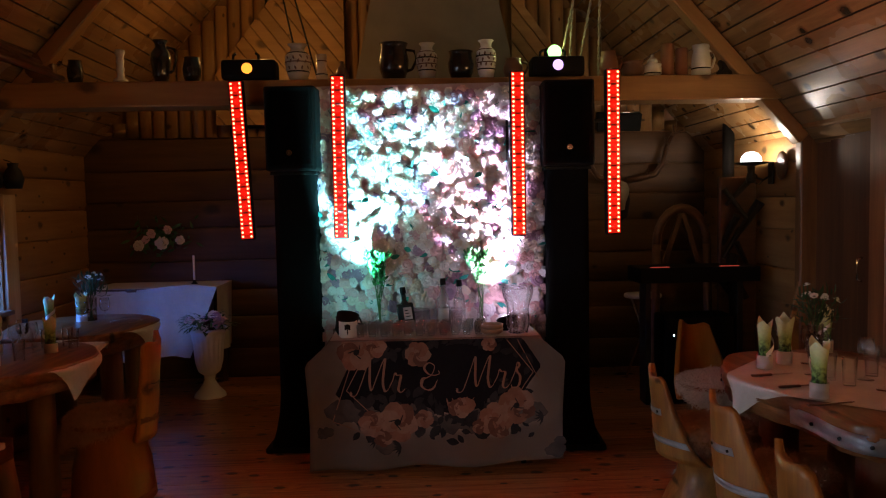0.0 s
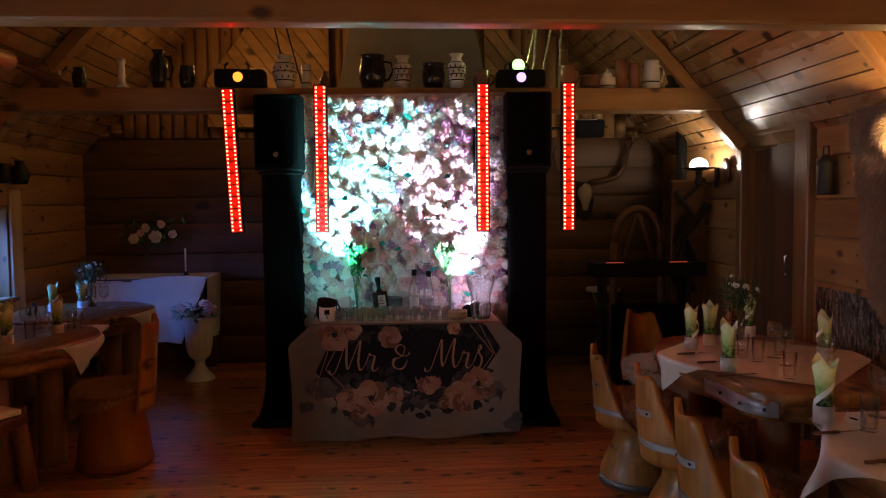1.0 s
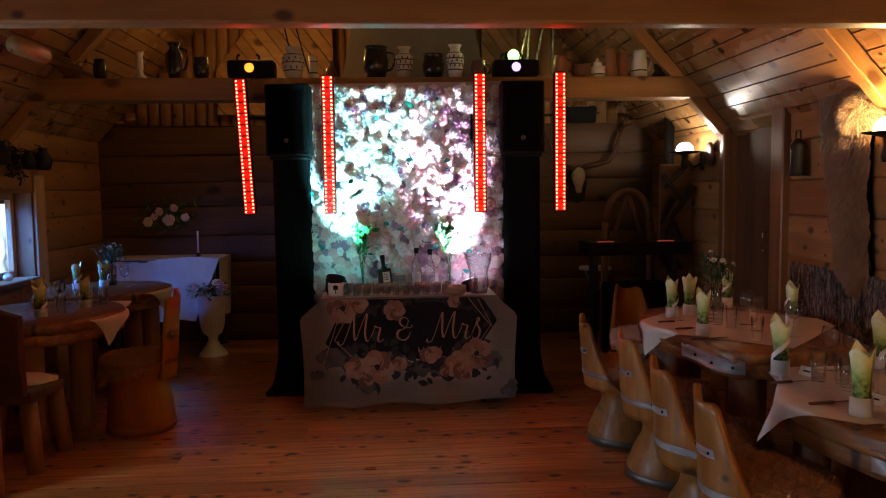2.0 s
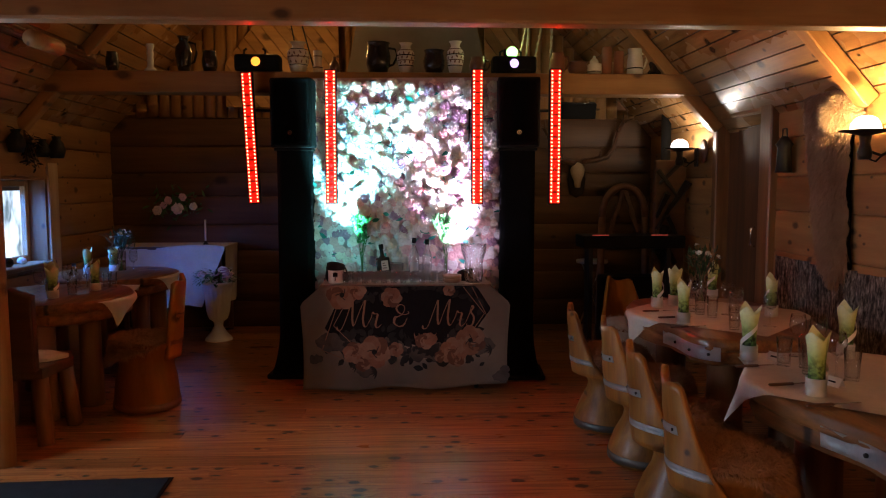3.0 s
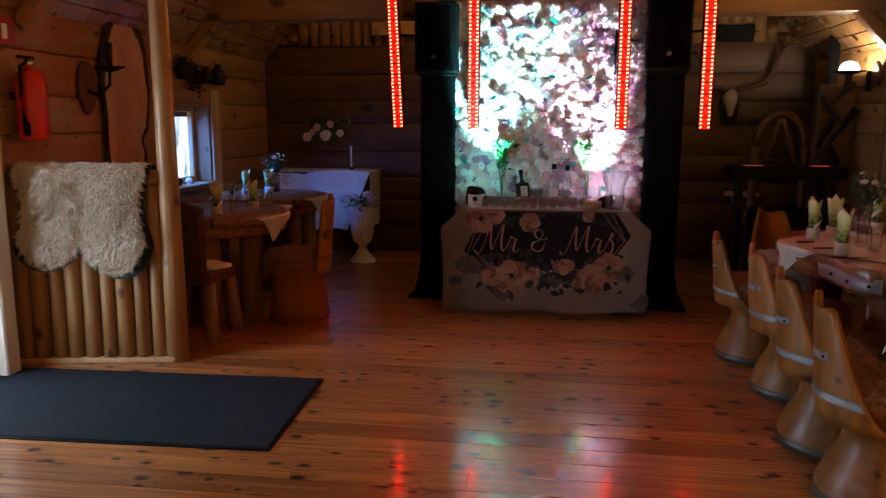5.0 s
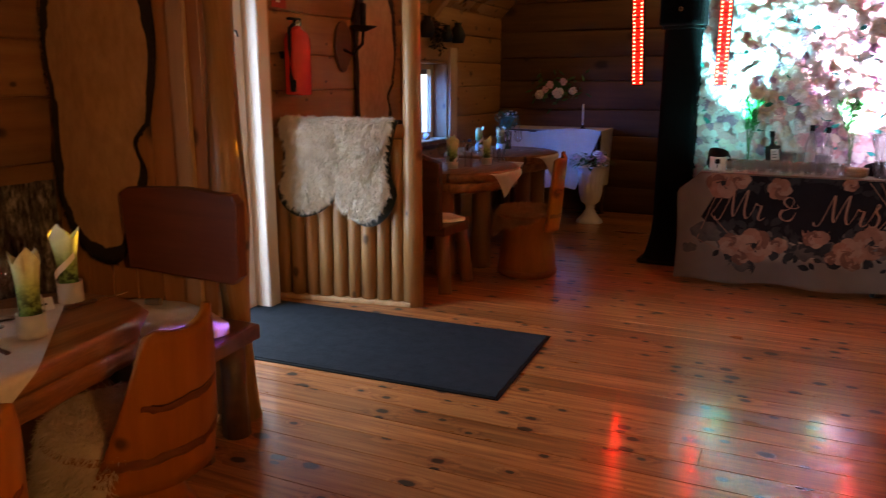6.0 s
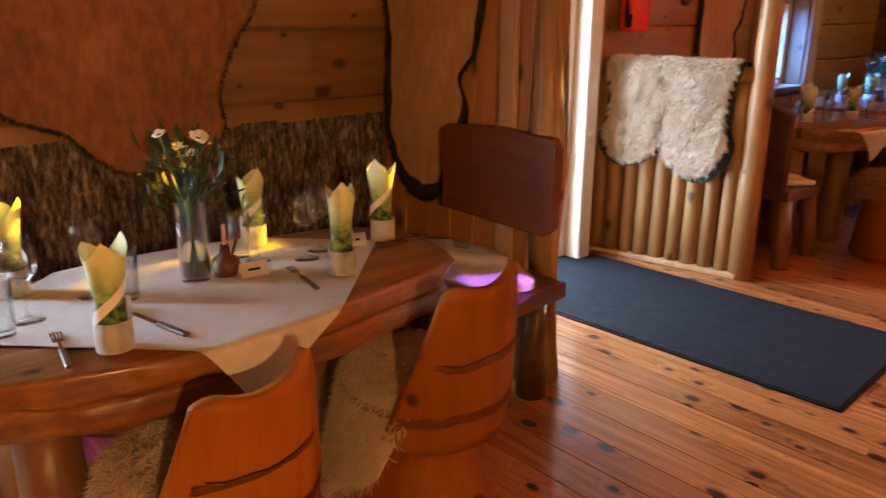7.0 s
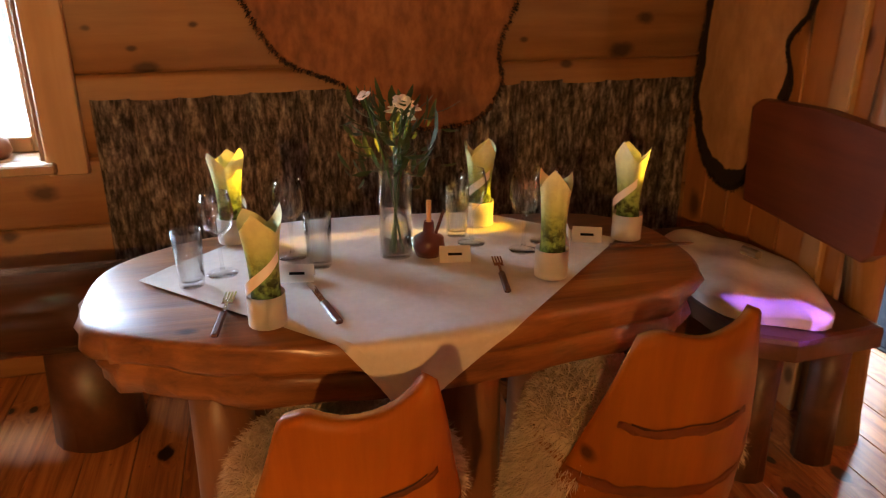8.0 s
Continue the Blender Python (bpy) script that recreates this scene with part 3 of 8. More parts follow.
part("leaves", bm, mottled("silk_leaf", (0.02, 0.3, 0.24), (0.01, 0.16, 0.14), 30.0, 0.6, 0.2), fw, "green silk leaves")["kind"] = "stuff"


def speaker_tower(x):
    col = empty("speaker_column", STAGE @ Matrix.Translation((x, 0.06, 0)), "black cloth-covered lighting column with a flared foot", "column", "speaker columns")
    part("base_plate", boxed((-0.21, -0.02, 0.0), (0.21, 0.36, 0.035), 0.008), BLACK, col)

    def f(u, v):
        k = 1 + 0.42 * max(0.0, 1 - v * 5) ** 2
        a = 2 * math.pi * u
        sq = lambda t: max(-1, min(1, 1.35 * t))
        return Vector((0.128 * k * sq(math.cos(a)), 0.17 + 0.128 * k * sq(math.sin(a)), 0.035 + 1.655 * v))

    part("cover", sheet(24, 16, f), BLACKCLOTH, col, "black stretch cover", smooth=True)
    part("top_plate", boxed((-0.14, 0.03, 1.69), (0.14, 0.31, 1.71), 0.004), BLACK, col)
    sp = empty("loudspeaker", STAGE @ Matrix.Translation((x, 0.0, 1.712)), "black loudspeaker standing on a column", "loudspeaker", "loudspeakers")
    cab = boxed((-0.152, 0.03, 0.0), (0.152, 0.34, 0.5), 0.018, seg=2)
    part("cabinet", cab, BLACK, sp)
    grille = sheet(10, 14, lambda u, v: Vector((-0.137 + 0.274 * u, 0.028 - 0.018 * math.sin(math.pi * u), 0.015 + 0.47 * v)))
    grille_ob = part("grille", thick(grille, 0.004), GRILLE, sp, "black metal grille", smooth=True)
    bm = lathe([(0.012, -0.002), (0.012, 0.002), (0.016, 0.002), (0.016, -0.002)], 20, cap=False)
    for i in range(3):
        a = i * math.pi / 3
        box(bm, (-0.0115, -0.0015, -0.001), (0.0115, 0.0015, 0.002), m=Matrix.Rotation(a, 4, "Z"))
    part("badge", bm, CHROME, grille_ob, "small silver round badge", at=Matrix.Translation((0, 0.004, 0.105)) @ Matrix.Rotation(radians(90), 4, "X"))


speaker_tower(-0.815)
speaker_tower(0.83)

LEDHOT = mat("led_hot", (0.02, 0.0, 0.0), 0.4, emit=(1.0, 0.17, 0.075), power=13)
LEDRED = mat("led_red", (0.02, 0.0, 0.0), 0.4, emit=(1.0, 0.00008, 0.00003), power=150)
LEDGLOW = mat("led_bar_face", (0.03, 0.0, 0.0), 0.3, emit=(1.0, 0.012, 0.004), power=0.75)


def light_bar(x, y, z, lean):
    lb = empty("light_bar", Matrix.Translation((x, y, z)) @ Matrix.Rotation(radians(lean), 4, "Y"), "upright red diode light bar, switched on", "light bar", "light bars")
    part("housing", boxed((-0.043, 0.0, 0.0), (0.043, 0.055, 0.97), 0.005), BLACK, lb)
    face = part("face", boxed((-0.037, -0.003, 0.008), (0.037, 0.002, 0.962), 0.001), LEDGLOW, lb, "glowing red front lens")
    dot = lathe([(0.0068, 0.0), (0.0058, 0.004), (0.0, 0.005)], 8)
    rot = Matrix.Rotation(radians(90), 4, "X")
    d0 = None
    for i in range(36):
        for sx in (-0.026, 0.026):
            m = Matrix.Translation((sx, -0.003, 0.022 + i * 0.0265)) @ rot
            if d0 is None:
                d0 = part("diode", dot, LEDHOT, face, "white-hot red diode", at=m)
            else:
                share("diode", d0, face, m)
    eye = lathe([(0.0115, 0.0), (0.01, 0.003), (0.0, 0.0045)], 12)
    e0 = None
    for i in range(12):
        m = Matrix.Translation((0, -0.003, 0.05 + i * 0.079)) @ rot
        if e0 is None:
            e0 = part("lens", eye, LEDRED, face, "round red lens", at=m)
        else:
            share("lens", e0, face, m)
    rung = boxed((-0.016, -0.0045, -0.005), (0.016, 0.0, 0.005), 0.001)
    r0 = None
    for i in range(11):
        m = Matrix.Translation((0, -0.001, 0.0895 + i * 0.079))
        if r0 is None:
            r0 = part("rung", rung, mat("dark_red_lens", (0.05, 0.0, 0.0), 0.4, emit=(1.0, 0.01, 0.004), power=0.08), face, "dark bar between two lenses", at=m)
        else:
            share("rung", r0, face, m)
    part("clamp", boxed((-0.02, 0.055, 0.48), (0.02, 0.1, 0.54), 0.004), BLACK, lb)


BARS = ((-0.898, 4.80, 1.3, -2.6), (-0.313, 4.655, 1.3, 0.0), (0.745, 4.585, 1.3, 0.0), (1.304, 4.55, 1.3, -0.1))
for x, y, z, lean in BARS:
    light_bar(x, y, z, lean)


def bar_stand(x, y, side, tall):
    st = empty("light_stand", Matrix.Translation((x, y, 0)), "thin black tripod stand holding the light bars", "light stand", "light stands")
    part("pole", tube([(0, 0, 0.02), (0, 0, tall)], 0.014, 10), IRON, st, smooth=True)
    part("cross_arm", tube([(-0.29, -0.1, tall - 0.05), (0, 0, tall - 0.05), (0.29, -0.1, tall - 0.05)], 0.011, 8), IRON, st, smooth=True)
    part("down_arm", tube([(side * 0.33, -0.2, tall - 0.05), (side * 0.33, -0.2, tall - 0.5)], 0.009, 8), IRON, st, smooth=True)
    for i in range(3):
        a = 2.1 * i + 0.5
        part("leg", tube([(0, 0, 0.3), (0.12 * math.cos(a), 0.12 * math.sin(a), 0.012)], 0.009, 6), IRON, st)


bar_stand(-0.62, 5.0, 1, 2.05)
bar_stand(1.03, 4.94, -1, 2.05)

# the bar table with its printed cloth
TABLE = Matrix.Translation((0.225, 4.31, 0))
bt = empty("folding_table", TABLE, "plain folding table hidden under a printed cloth", "table")
part("tabletop", boxed((-0.58, 0.012, 0.71), (0.58, 0.44, 0.742), 0.006), BLACK, bt)
l0 = None
for sx in (-0.5, 0.5):
    for sy in (0.08, 0.38):
        m = Matrix.Translation((sx, sy, 0))
        if l0 is None:
            l0 = part("leg", tube([(0, 0, 0), (0, 0, 0.71)], 0.016, 10), IRON, bt, at=m)
        else:
            share("leg", l0, bt, m)


def drape_y(x, z):
    """The fall of the cloth's front: nearly flat, swaying towards the hem and the ends."""
    d = 1 - z / 0.75
    side = max(0.0, abs(x) - 0.5)
    return -0.012 * d - 0.028 * d * math.sin(x * 5.2 + 1.0) * d - 0.02 * math.sin(x * 13) * d * d - 0.22 * side * math.sin(min(1, d * 3) * 1.5)


def drape_point(u, v):
    """u from side to side, v from the table's edge to the hem."""
    z = 0.752 - 0.735 * v
    k = min(1.0, v / 0.17)
    half = 0.585 + 0.138 * k ** 1.1 - 0.02 * math.sin(max(0, v - 0.17) * 3)
    x = (2 * u - 1) * half
    hem = 0.012 * math.sin(x * 9 + 2) * v + (0.02 * (x + 0.7) if v > 0.9 else 0)
    return Vector((x, drape_y(x, z) - 0.002, z + hem * v))


# Pale cloth; the dim light on its drops is put into this darker ground
CLOTH = mottled("printed_cloth_dimmed", (0.33, 0.25, 0.2), (0.17, 0.12, 0.095), 2.6, 0.8, 0.08, 3.0)
cloth = empty("printed_tablecloth", TABLE, "pale wedding tablecloth with printed roses and a dark lettered panel, darkened for dim light", "tablecloth")
bm = sheet(56, 26, drape_point)
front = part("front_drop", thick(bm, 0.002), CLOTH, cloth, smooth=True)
bm = sheet(12, 6, lambda u, v: Vector((-0.587 + 1.174 * u, 0.0 + 0.45 * v, 0.7525 + 0.002 * math.sin(u * 9) * math.sin(v * 5))))
part("top_sheet", thick(bm, 0.002), LINEN, cloth, smooth=True)
for s in (-1, 1):
    def side(u, v, s=s):
        p = drape_point(0.5 + 0.5 * s, v)
        q = Vector((s * (0.589 + 0.03 * v + 0.02 * math.sin(v * 5 + u * 9)), 0.45, 0.752 - 0.735 * v))
        return p.lerp(q, u)
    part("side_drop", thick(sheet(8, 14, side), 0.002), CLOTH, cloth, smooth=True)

INK = mottled("navy_print", (0.014, 0.012, 0.015), (0.005, 0.0045, 0.006), 6.0, 0.8, 0.05)
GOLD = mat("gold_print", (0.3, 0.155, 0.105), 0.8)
# Rose inks are lowered along with the ground, for the same dim light
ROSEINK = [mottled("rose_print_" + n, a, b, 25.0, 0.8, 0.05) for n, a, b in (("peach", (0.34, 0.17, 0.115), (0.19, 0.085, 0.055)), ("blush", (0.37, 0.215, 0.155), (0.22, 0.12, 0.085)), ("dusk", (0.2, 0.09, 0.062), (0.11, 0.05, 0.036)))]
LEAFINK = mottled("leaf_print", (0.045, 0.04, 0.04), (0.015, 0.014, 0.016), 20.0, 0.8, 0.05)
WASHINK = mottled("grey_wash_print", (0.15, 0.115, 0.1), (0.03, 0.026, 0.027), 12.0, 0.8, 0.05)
for m in (CLOTH, INK, GOLD, LEAFINK, WASHINK, *ROSEINK):
    m.node_tree.nodes["Principled BSDF"].inputs["Specular IOR Level"].default_value = 0.08


def on_cloth(x, z, lift):
    return Vector((x, drape_y(x, z) - 0.004 - lift, z))


def print_shape(bm, outline, lift):
    c = bm.verts.new(on_cloth(sum(p[0] for p in outline) / len(outline), sum(p[1] for p in outline) / len(outline), lift))
    vs = [bm.verts.new(on_cloth(x, z, lift)) for x, z in outline]
    for i in range(len(vs)):
        bm.faces.new((c, vs[i], vs[(i + 1) % len(vs)]))


def print_line(bm, a, b, w, lift):
    n = 10
    d = Vector((b[0] - a[0], b[1] - a[1])).normalized()
    nx, nz = -d.y * w, d.x * w
    for i in range(n):
        p = [(a[0] + (b[0] - a[0]) * (i + k) / n, a[1] + (b[1] - a[1]) * (i + k) / n) for k in (0, 1)]
        v = [bm.verts.new(on_cloth(*q, lift)) for q in ((p[0][0] - nx, p[0][1] - nz), (p[0][0] + nx, p[0][1] + nz), (p[1][0] + nx, p[1][1] + nz), (p[1][0] - nx, p[1][1] - nz))]
        bm.faces.new(v)


bm = bmesh.new()
PANEL_LOW = ([-0.56, -0.43, 0.43, 0.585], [0.45, 0.335, 0.325, 0.585])
PANEL_HIGH = ([-0.56, -0.42, 0.49, 0.585], [0.455, 0.742, 0.742, 0.595])
for i in range(40):
    xa, xb = -0.56 + 1.145 * i / 40, -0.56 + 1.145 * (i + 1) / 40
    za = [np.interp(x, *PANEL_LOW) + 0.008 * math.sin(x * 40) for x in (xa, xb)]
    zb = [np.interp(x, *PANEL_HIGH) for x in (xa, xb)]
    bm.faces.new([bm.verts.new(on_cloth(x, z, 0.0)) for x, z in ((xa, za[0]), (xb, za[1]), (xb, zb[1]), (xa, zb[0]))])
part("dark_panel", bm, INK, front, "dark navy printed hexagon panel")
for a, b in (((-0.47, 0.62), (-0.58, 0.30)), ((-0.58, 0.30), (-0.40, 0.22)), ((-0.36, 0.73), (-0.50, 0.47)), ((-0.50, 0.47), (-0.36, 0.33)), ((0.40, 0.735), (0.545, 0.55)), ((0.545, 0.55), (0.42, 0.36)), ((0.46, 0.735), (0.57, 0.52))):
    bm = bmesh.new()
    print_line(bm, a, b, 0.0022, 0.0012)
    part("gold_line", bm, GOLD, front, "thin gold printed line")
crng = random.Random(21)
ROSES = ((-0.44, 0.685, 0.11, 1), (-0.34, 0.715, 0.07, 1), (-0.10, 0.665, 0.075, 0), (0.30, 0.715, 0.045, 0), (-0.22, 0.285, 0.12, 1), (-0.36, 0.28, 0.08, 1), (-0.07, 0.30, 0.055, 0), (0.135, 0.385, 0.085, 0), (0.33, 0.285, 0.1, 1), (0.45, 0.36, 0.11, 0), (0.36, 0.22, 0.05, 2), (-0.3, 0.2, 0.055, 2), (0.24, 0.25, 0.045, 2))
for k, (x, z, r, kind) in enumerate(ROSES):
    bm = bmesh.new()
    for ring in range(3):
        rr = r * (1 - 0.3 * ring)
        for i in range(6):
            a = 2 * math.pi * (i + 0.5 * ring) / 6 + k
            cx, cz = x + rr * 0.5 * math.cos(a), z + rr * 0.5 * math.sin(a)
            print_shape(bm, [(cx + rr * 0.5 * (1 + 0.1 * math.sin(3 * t + k)) * math.cos(t), min(0.745, cz + rr * 0.5 * math.sin(t))) for t in [j * 0.628 for j in range(10)]], 0.0016 + 0.0006 * ring + 0.00005 * i)
    bm.faces.ensure_lookup_table()
    for q in range(18):
        for f in bm.faces[q * 10:q * 10 + 10]:
            f.material_index = (0, 1, 0, 2, 1, 0)[(q + q // 6) % 6]
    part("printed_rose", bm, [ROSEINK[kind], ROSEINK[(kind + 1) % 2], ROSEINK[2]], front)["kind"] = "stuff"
    bm = bmesh.new()
    for i in range(3):
        a = 2.1 * i + k
        print_line(bm, (x + r * 0.12 * math.cos(a), z + r * 0.12 * math.sin(a)), (x + r * 0.4 * math.cos(a + 1.1), min(0.74, z + r * 0.4 * math.sin(a + 1.1))), r * 0.025, 0.0044)
    print_shape(bm, [(x + r * 0.16 * math.cos(t), z + r * 0.16 * math.sin(t)) for t in [j * 0.785 for j in range(8)]], 0.0042)
    part("rose_heart", bm, LEAFINK if k in (0, 9, 4) else ROSEINK[2], front)
bm = bmesh.new()
for i in range(210):
    if i < 160:
        x, z = crng.uniform(-0.45, 0.52), 0.33 + crng.gauss(0, 0.06)
    else:
        x, z = crng.uniform(-0.5, 0.5), 0.70 + crng.gauss(0, 0.025)
    a, L = crng.uniform(0, 6.28), crng.uniform(0.04, 0.095)
    pts = []
    for t in (0, 0.25, 0.5, 0.75, 1.0, 0.75, 0.5, 0.25):
        wd = 0.28 * L * math.sin(math.pi * t) * (1 if len(pts) < 4 else -1)
        pts.append((x + L * t * math.cos(a) - wd * math.sin(a), min(0.744, z + L * t * math.sin(a) + wd * math.cos(a))))
    print_shape(bm, pts, 0.0008)
for x, z in ((0.60, 0.30), (-0.2, 0.14), (-0.34, 0.19)):
    for i in range(6):
        a, L = 2.2 + 0.42 * i, 0.05 + 0.01 * (i % 2)
        pts = [(x + L * t * math.cos(a) - s * 0.006 * math.sin(a), z + L * t * math.sin(a) + s * 0.006 * math.cos(a)) for t, s in ((0, 0), (0.5, 1), (1, 0), (0.5, -1))]
        print_shape(bm, pts, 0.0008)
part("printed_leaves", bm, LEAFINK, front)["kind"] = "stuff"
wash = bmesh.new()
for i in range(20):
    if i < 15:
        x, z, r = -0.5 + 1.02 * i / 14 + crng.uniform(-0.03, 0.03), 0.31 + crng.uniform(-0.05, 0.05), crng.uniform(0.04, 0.085)
    else:
        x, z, r = ((0.66, 0.11, 0.05), (0.69, 0.16, 0.03), (-0.28, 0.15, 0.05), (-0.62, 0.24, 0.04), (-0.5, 0.34, 0.07))[i - 15]
    print_shape(wash, [(x + r * (1 + 0.35 * noise.noise(Vector((math.cos(t) * 1.7, math.sin(t) * 1.7, i * 3.1)))) * math.cos(t) * 1.2, z + r * (0.85 + 0.5 * noise.noise(Vector((math.cos(t) * 2.3, math.sin(t) * 2.3, i * 5.7)))) * math.sin(t)) for t in [j * 0.2618 for j in range(24)]], 0.0002 + 0.00003 * i)
part("printed_wash", wash, WASHINK, front, "dark watercolour wash")["kind"] = "stuff"


def brush_line(bm, points, w0, w1, lift):
    """A pen stroke on the cloth through a few points: thin on the way up, full on the way down."""
    p = [Vector(q) for q in points]
    p = [p[0] * 2 - p[1]] + p + [p[-1] * 2 - p[-2]]
    path = []
    for j in range(1, len(p) - 2):
        for i in range(6):
            f = i / 6
            path.append(0.5 * (2 * p[j] + (p[j + 1] - p[j - 1]) * f + (2 * p[j - 1] - 5 * p[j] + 4 * p[j + 1] - p[j + 2]) * f * f + (3 * p[j] - p[j - 1] - 3 * p[j + 1] + p[j + 2]) * f ** 3))
    path.append(p[-2])
    prev = None
    for i, q in enumerate(path):
        d = (path[min(i + 1, len(path) - 1)] - path[max(i - 1, 0)]).normalized()
        end = min(1.0, 0.35 + i * 0.3, 0.35 + (len(path) - 1 - i) * 0.3)
        w = (w0 + (w1 - w0) * max(0.0, -d.y) ** 1.5) * end
        pair = [bm.verts.new(on_cloth(q.x + sg * -d.y * w, q.y + sg * d.x * w, lift)) for sg in (-1, 1)]
        if prev:
            bm.faces.new((prev[0], prev[1], pair[1], pair[0]))
        prev = pair


def script_word(strokes, x0, z0, s, parent):
    """One handwritten word; its strokes are given in letter heights."""
    bm = bmesh.new()
    for k, stroke in enumerate(strokes):
        brush_line(bm, [(x0 + x * s, z0 + z * s) for x, z in stroke], 0.0026, 0.0068, 0.0052 + 0.0002 * k)
    part("lettering", bm, GOLD, parent, "copper-coloured handwritten lettering")


LETTER_M = [(-0.38, 0.05), (-0.36, -0.07), (-0.22, -0.05), (-0.08, 0.25), (0.1, 0.75), (0.2, 1.0), (0.2, 0.7), (0.19, 0.3), (0.24, 0.08), (0.38, 0.42), (0.56, 0.86), (0.66, 1.02), (0.62, 0.7), (0.58, 0.3), (0.64, 0.04), (0.74, 0.1)]
LETTER_R = [(0.74, 0.1), (0.88, 0.38), (0.94, 0.58), (1.0, 0.52), (1.12, 0.5), (1.08, 0.3), (1.04, 0.08), (1.12, 0.0), (1.26, 0.12)]
LETTER_S = [(1.26, 0.12), (1.42, 0.5), (1.5, 0.78), (1.56, 0.7), (1.47, 0.55), (1.58, 0.34), (1.52, 0.06), (1.34, 0.0), (1.3, 0.1)]
LETTER_AND = [(0.5, 0.16), (0.3, 0.0), (0.06, 0.1), (0.1, 0.36), (0.36, 0.52), (0.46, 0.8), (0.28, 0.92), (0.12, 0.76), (0.24, 0.56), (0.46, 0.5), (0.62, 0.56), (0.58, 0.66)]
LOW_STROKE = [(0.24, 0.42), (0.06, 0.4), (0.02, 0.16), (0.2, 0.02), (0.42, 0.1), (0.56, 0.36)]
script_word([LETTER_M, LETTER_R], -0.405, 0.455, 0.187, front)
script_word([LETTER_AND, LOW_STROKE], -0.085, 0.462, 0.168, front)
script_word([LETTER_M, LETTER_R, LETTER_S], 0.185, 0.462, 0.182, front)

# what stands on the bar table
TOP = 0.7565


def glass_body(profile, seg=16):
    bm = lathe(profile, seg, cap=False)
    bmesh.ops.remove_doubles(bm, verts=bm.verts, dist=0.00001)
    return bm


shot = glass_body([(0.0, 0.0), (0.021, 0.0), (0.021, 0.002), (0.026, 0.07), (0.0235, 0.07), (0.0195, 0.012), (0.0, 0.011)], 12)
shot_ob = link("shot_glass", shot, PRESSED, smooth=True)
tagged(shot_ob, "small clear empty shot glass on the bar table", "glass", "shot glasses on the bar table")
k = 0
for r in range(3):
    for i in range(11):
        m = TABLE @ Matrix.Translation((-0.42 + i * 0.067 + 0.012 * r, 0.075 + r * 0.062, TOP))
        if k == 0:
            shot_ob.matrix_basis = m
        else:
            copy_thing(shot_ob, m)
        k += 1

# fluted glass vase
def fl(u, v):
    a = 2 * math.pi * u
    r = (0.056 + 0.028 * v ** 1.4 + 0.006 * math.sin(v * 9)) * (1 + 0.085 * math.sin(a * 8 + v * 1.8) * (1 - v * 0.6))
    return Vector((r * math.cos(a), r * math.sin(a), 0.012 + 0.248 * v + 0.005 * math.sin(a * 8) * v))


bm = thick(sheet(64, 18, fl), 0.006)
lathe([(0.0, 0.0), (0.058, 0.0), (0.06, 0.008), (0.05, 0.022), (0.0, 0.018)], 24, bm, cap=False)
tube([(0.085 * math.cos(a), 0.085 * math.sin(a), 0.262 + 0.004 * math.sin(a * 8)) for a in [i * math.pi / 20 for i in range(41)]], 0.005, 6, bm)
o = link("fluted_vase", bm, THICK, smooth=True)
o.matrix_basis = TABLE @ Matrix.Translation((0.48, 0.1, TOP))
tagged(o, "wide fluted clear glass vase on the bar table", "vase")

bm = lathe([(0.0, 0.0), (0.05, 0.0), (0.066, 0.012), (0.068, 0.03), (0.06, 0.03), (0.05, 0.012), (0.0, 0.01)], 24, cap=False)
CLAY = mottled("clay_bowl", (0.33, 0.2, 0.12), (0.22, 0.12, 0.07), 12.0, 0.5, 0.2)
b0 = tagged(link("bowl", bm, CLAY, smooth=True), "small brown clay bowl stacked with another", "bowl", "small bowls")
b0.matrix_basis = TABLE @ Matrix.Translation((0.325, 0.085, TOP))
copy_thing(b0, TABLE @ Matrix.Translation((0.325, 0.087, TOP + 0.024)))

mug = empty("mug", TABLE @ Matrix.Translation((-0.49, 0.1, TOP)), "white tin mug with a dark tree motif", "mug")
part("body", lathe([(0.0, 0.0), (0.05, 0.0), (0.053, 0.006), (0.053, 0.088), (0.05, 0.09), (0.048, 0.085), (0.048, 0.008), (0.0, 0.008)], 28, cap=False), mottled("white_enamel", (0.7, 0.68, 0.64), (0.6, 0.58, 0.54), 10, 0.3, 0.05), mug, smooth=True)
part("handle", tube([(0.05, 0, 0.075), (0.08, 0, 0.07), (0.088, 0, 0.045), (0.078, 0, 0.02), (0.05, 0, 0.015)], 0.005, 8), BLACK, mug, smooth=True)
bm = bmesh.new()
for i in range(6):
    a = -math.pi / 2 + (i - 2.5) * 0.1
    box(bm, (-0.003, -0.001, 0), (0.003, 0.001, 0.03), m=Matrix.Translation((0.054 * math.cos(a), 0.054 * math.sin(a), 0.05 - 0.002 * abs(i - 2.5))) @ Matrix.Rotation(a + math.pi / 2, 4, "Z"))
box(bm, (-0.003, -0.0555, 0.02), (0.003, -0.0535, 0.06))
part("motif", bm, BLACK, mug, "dark tree motif")


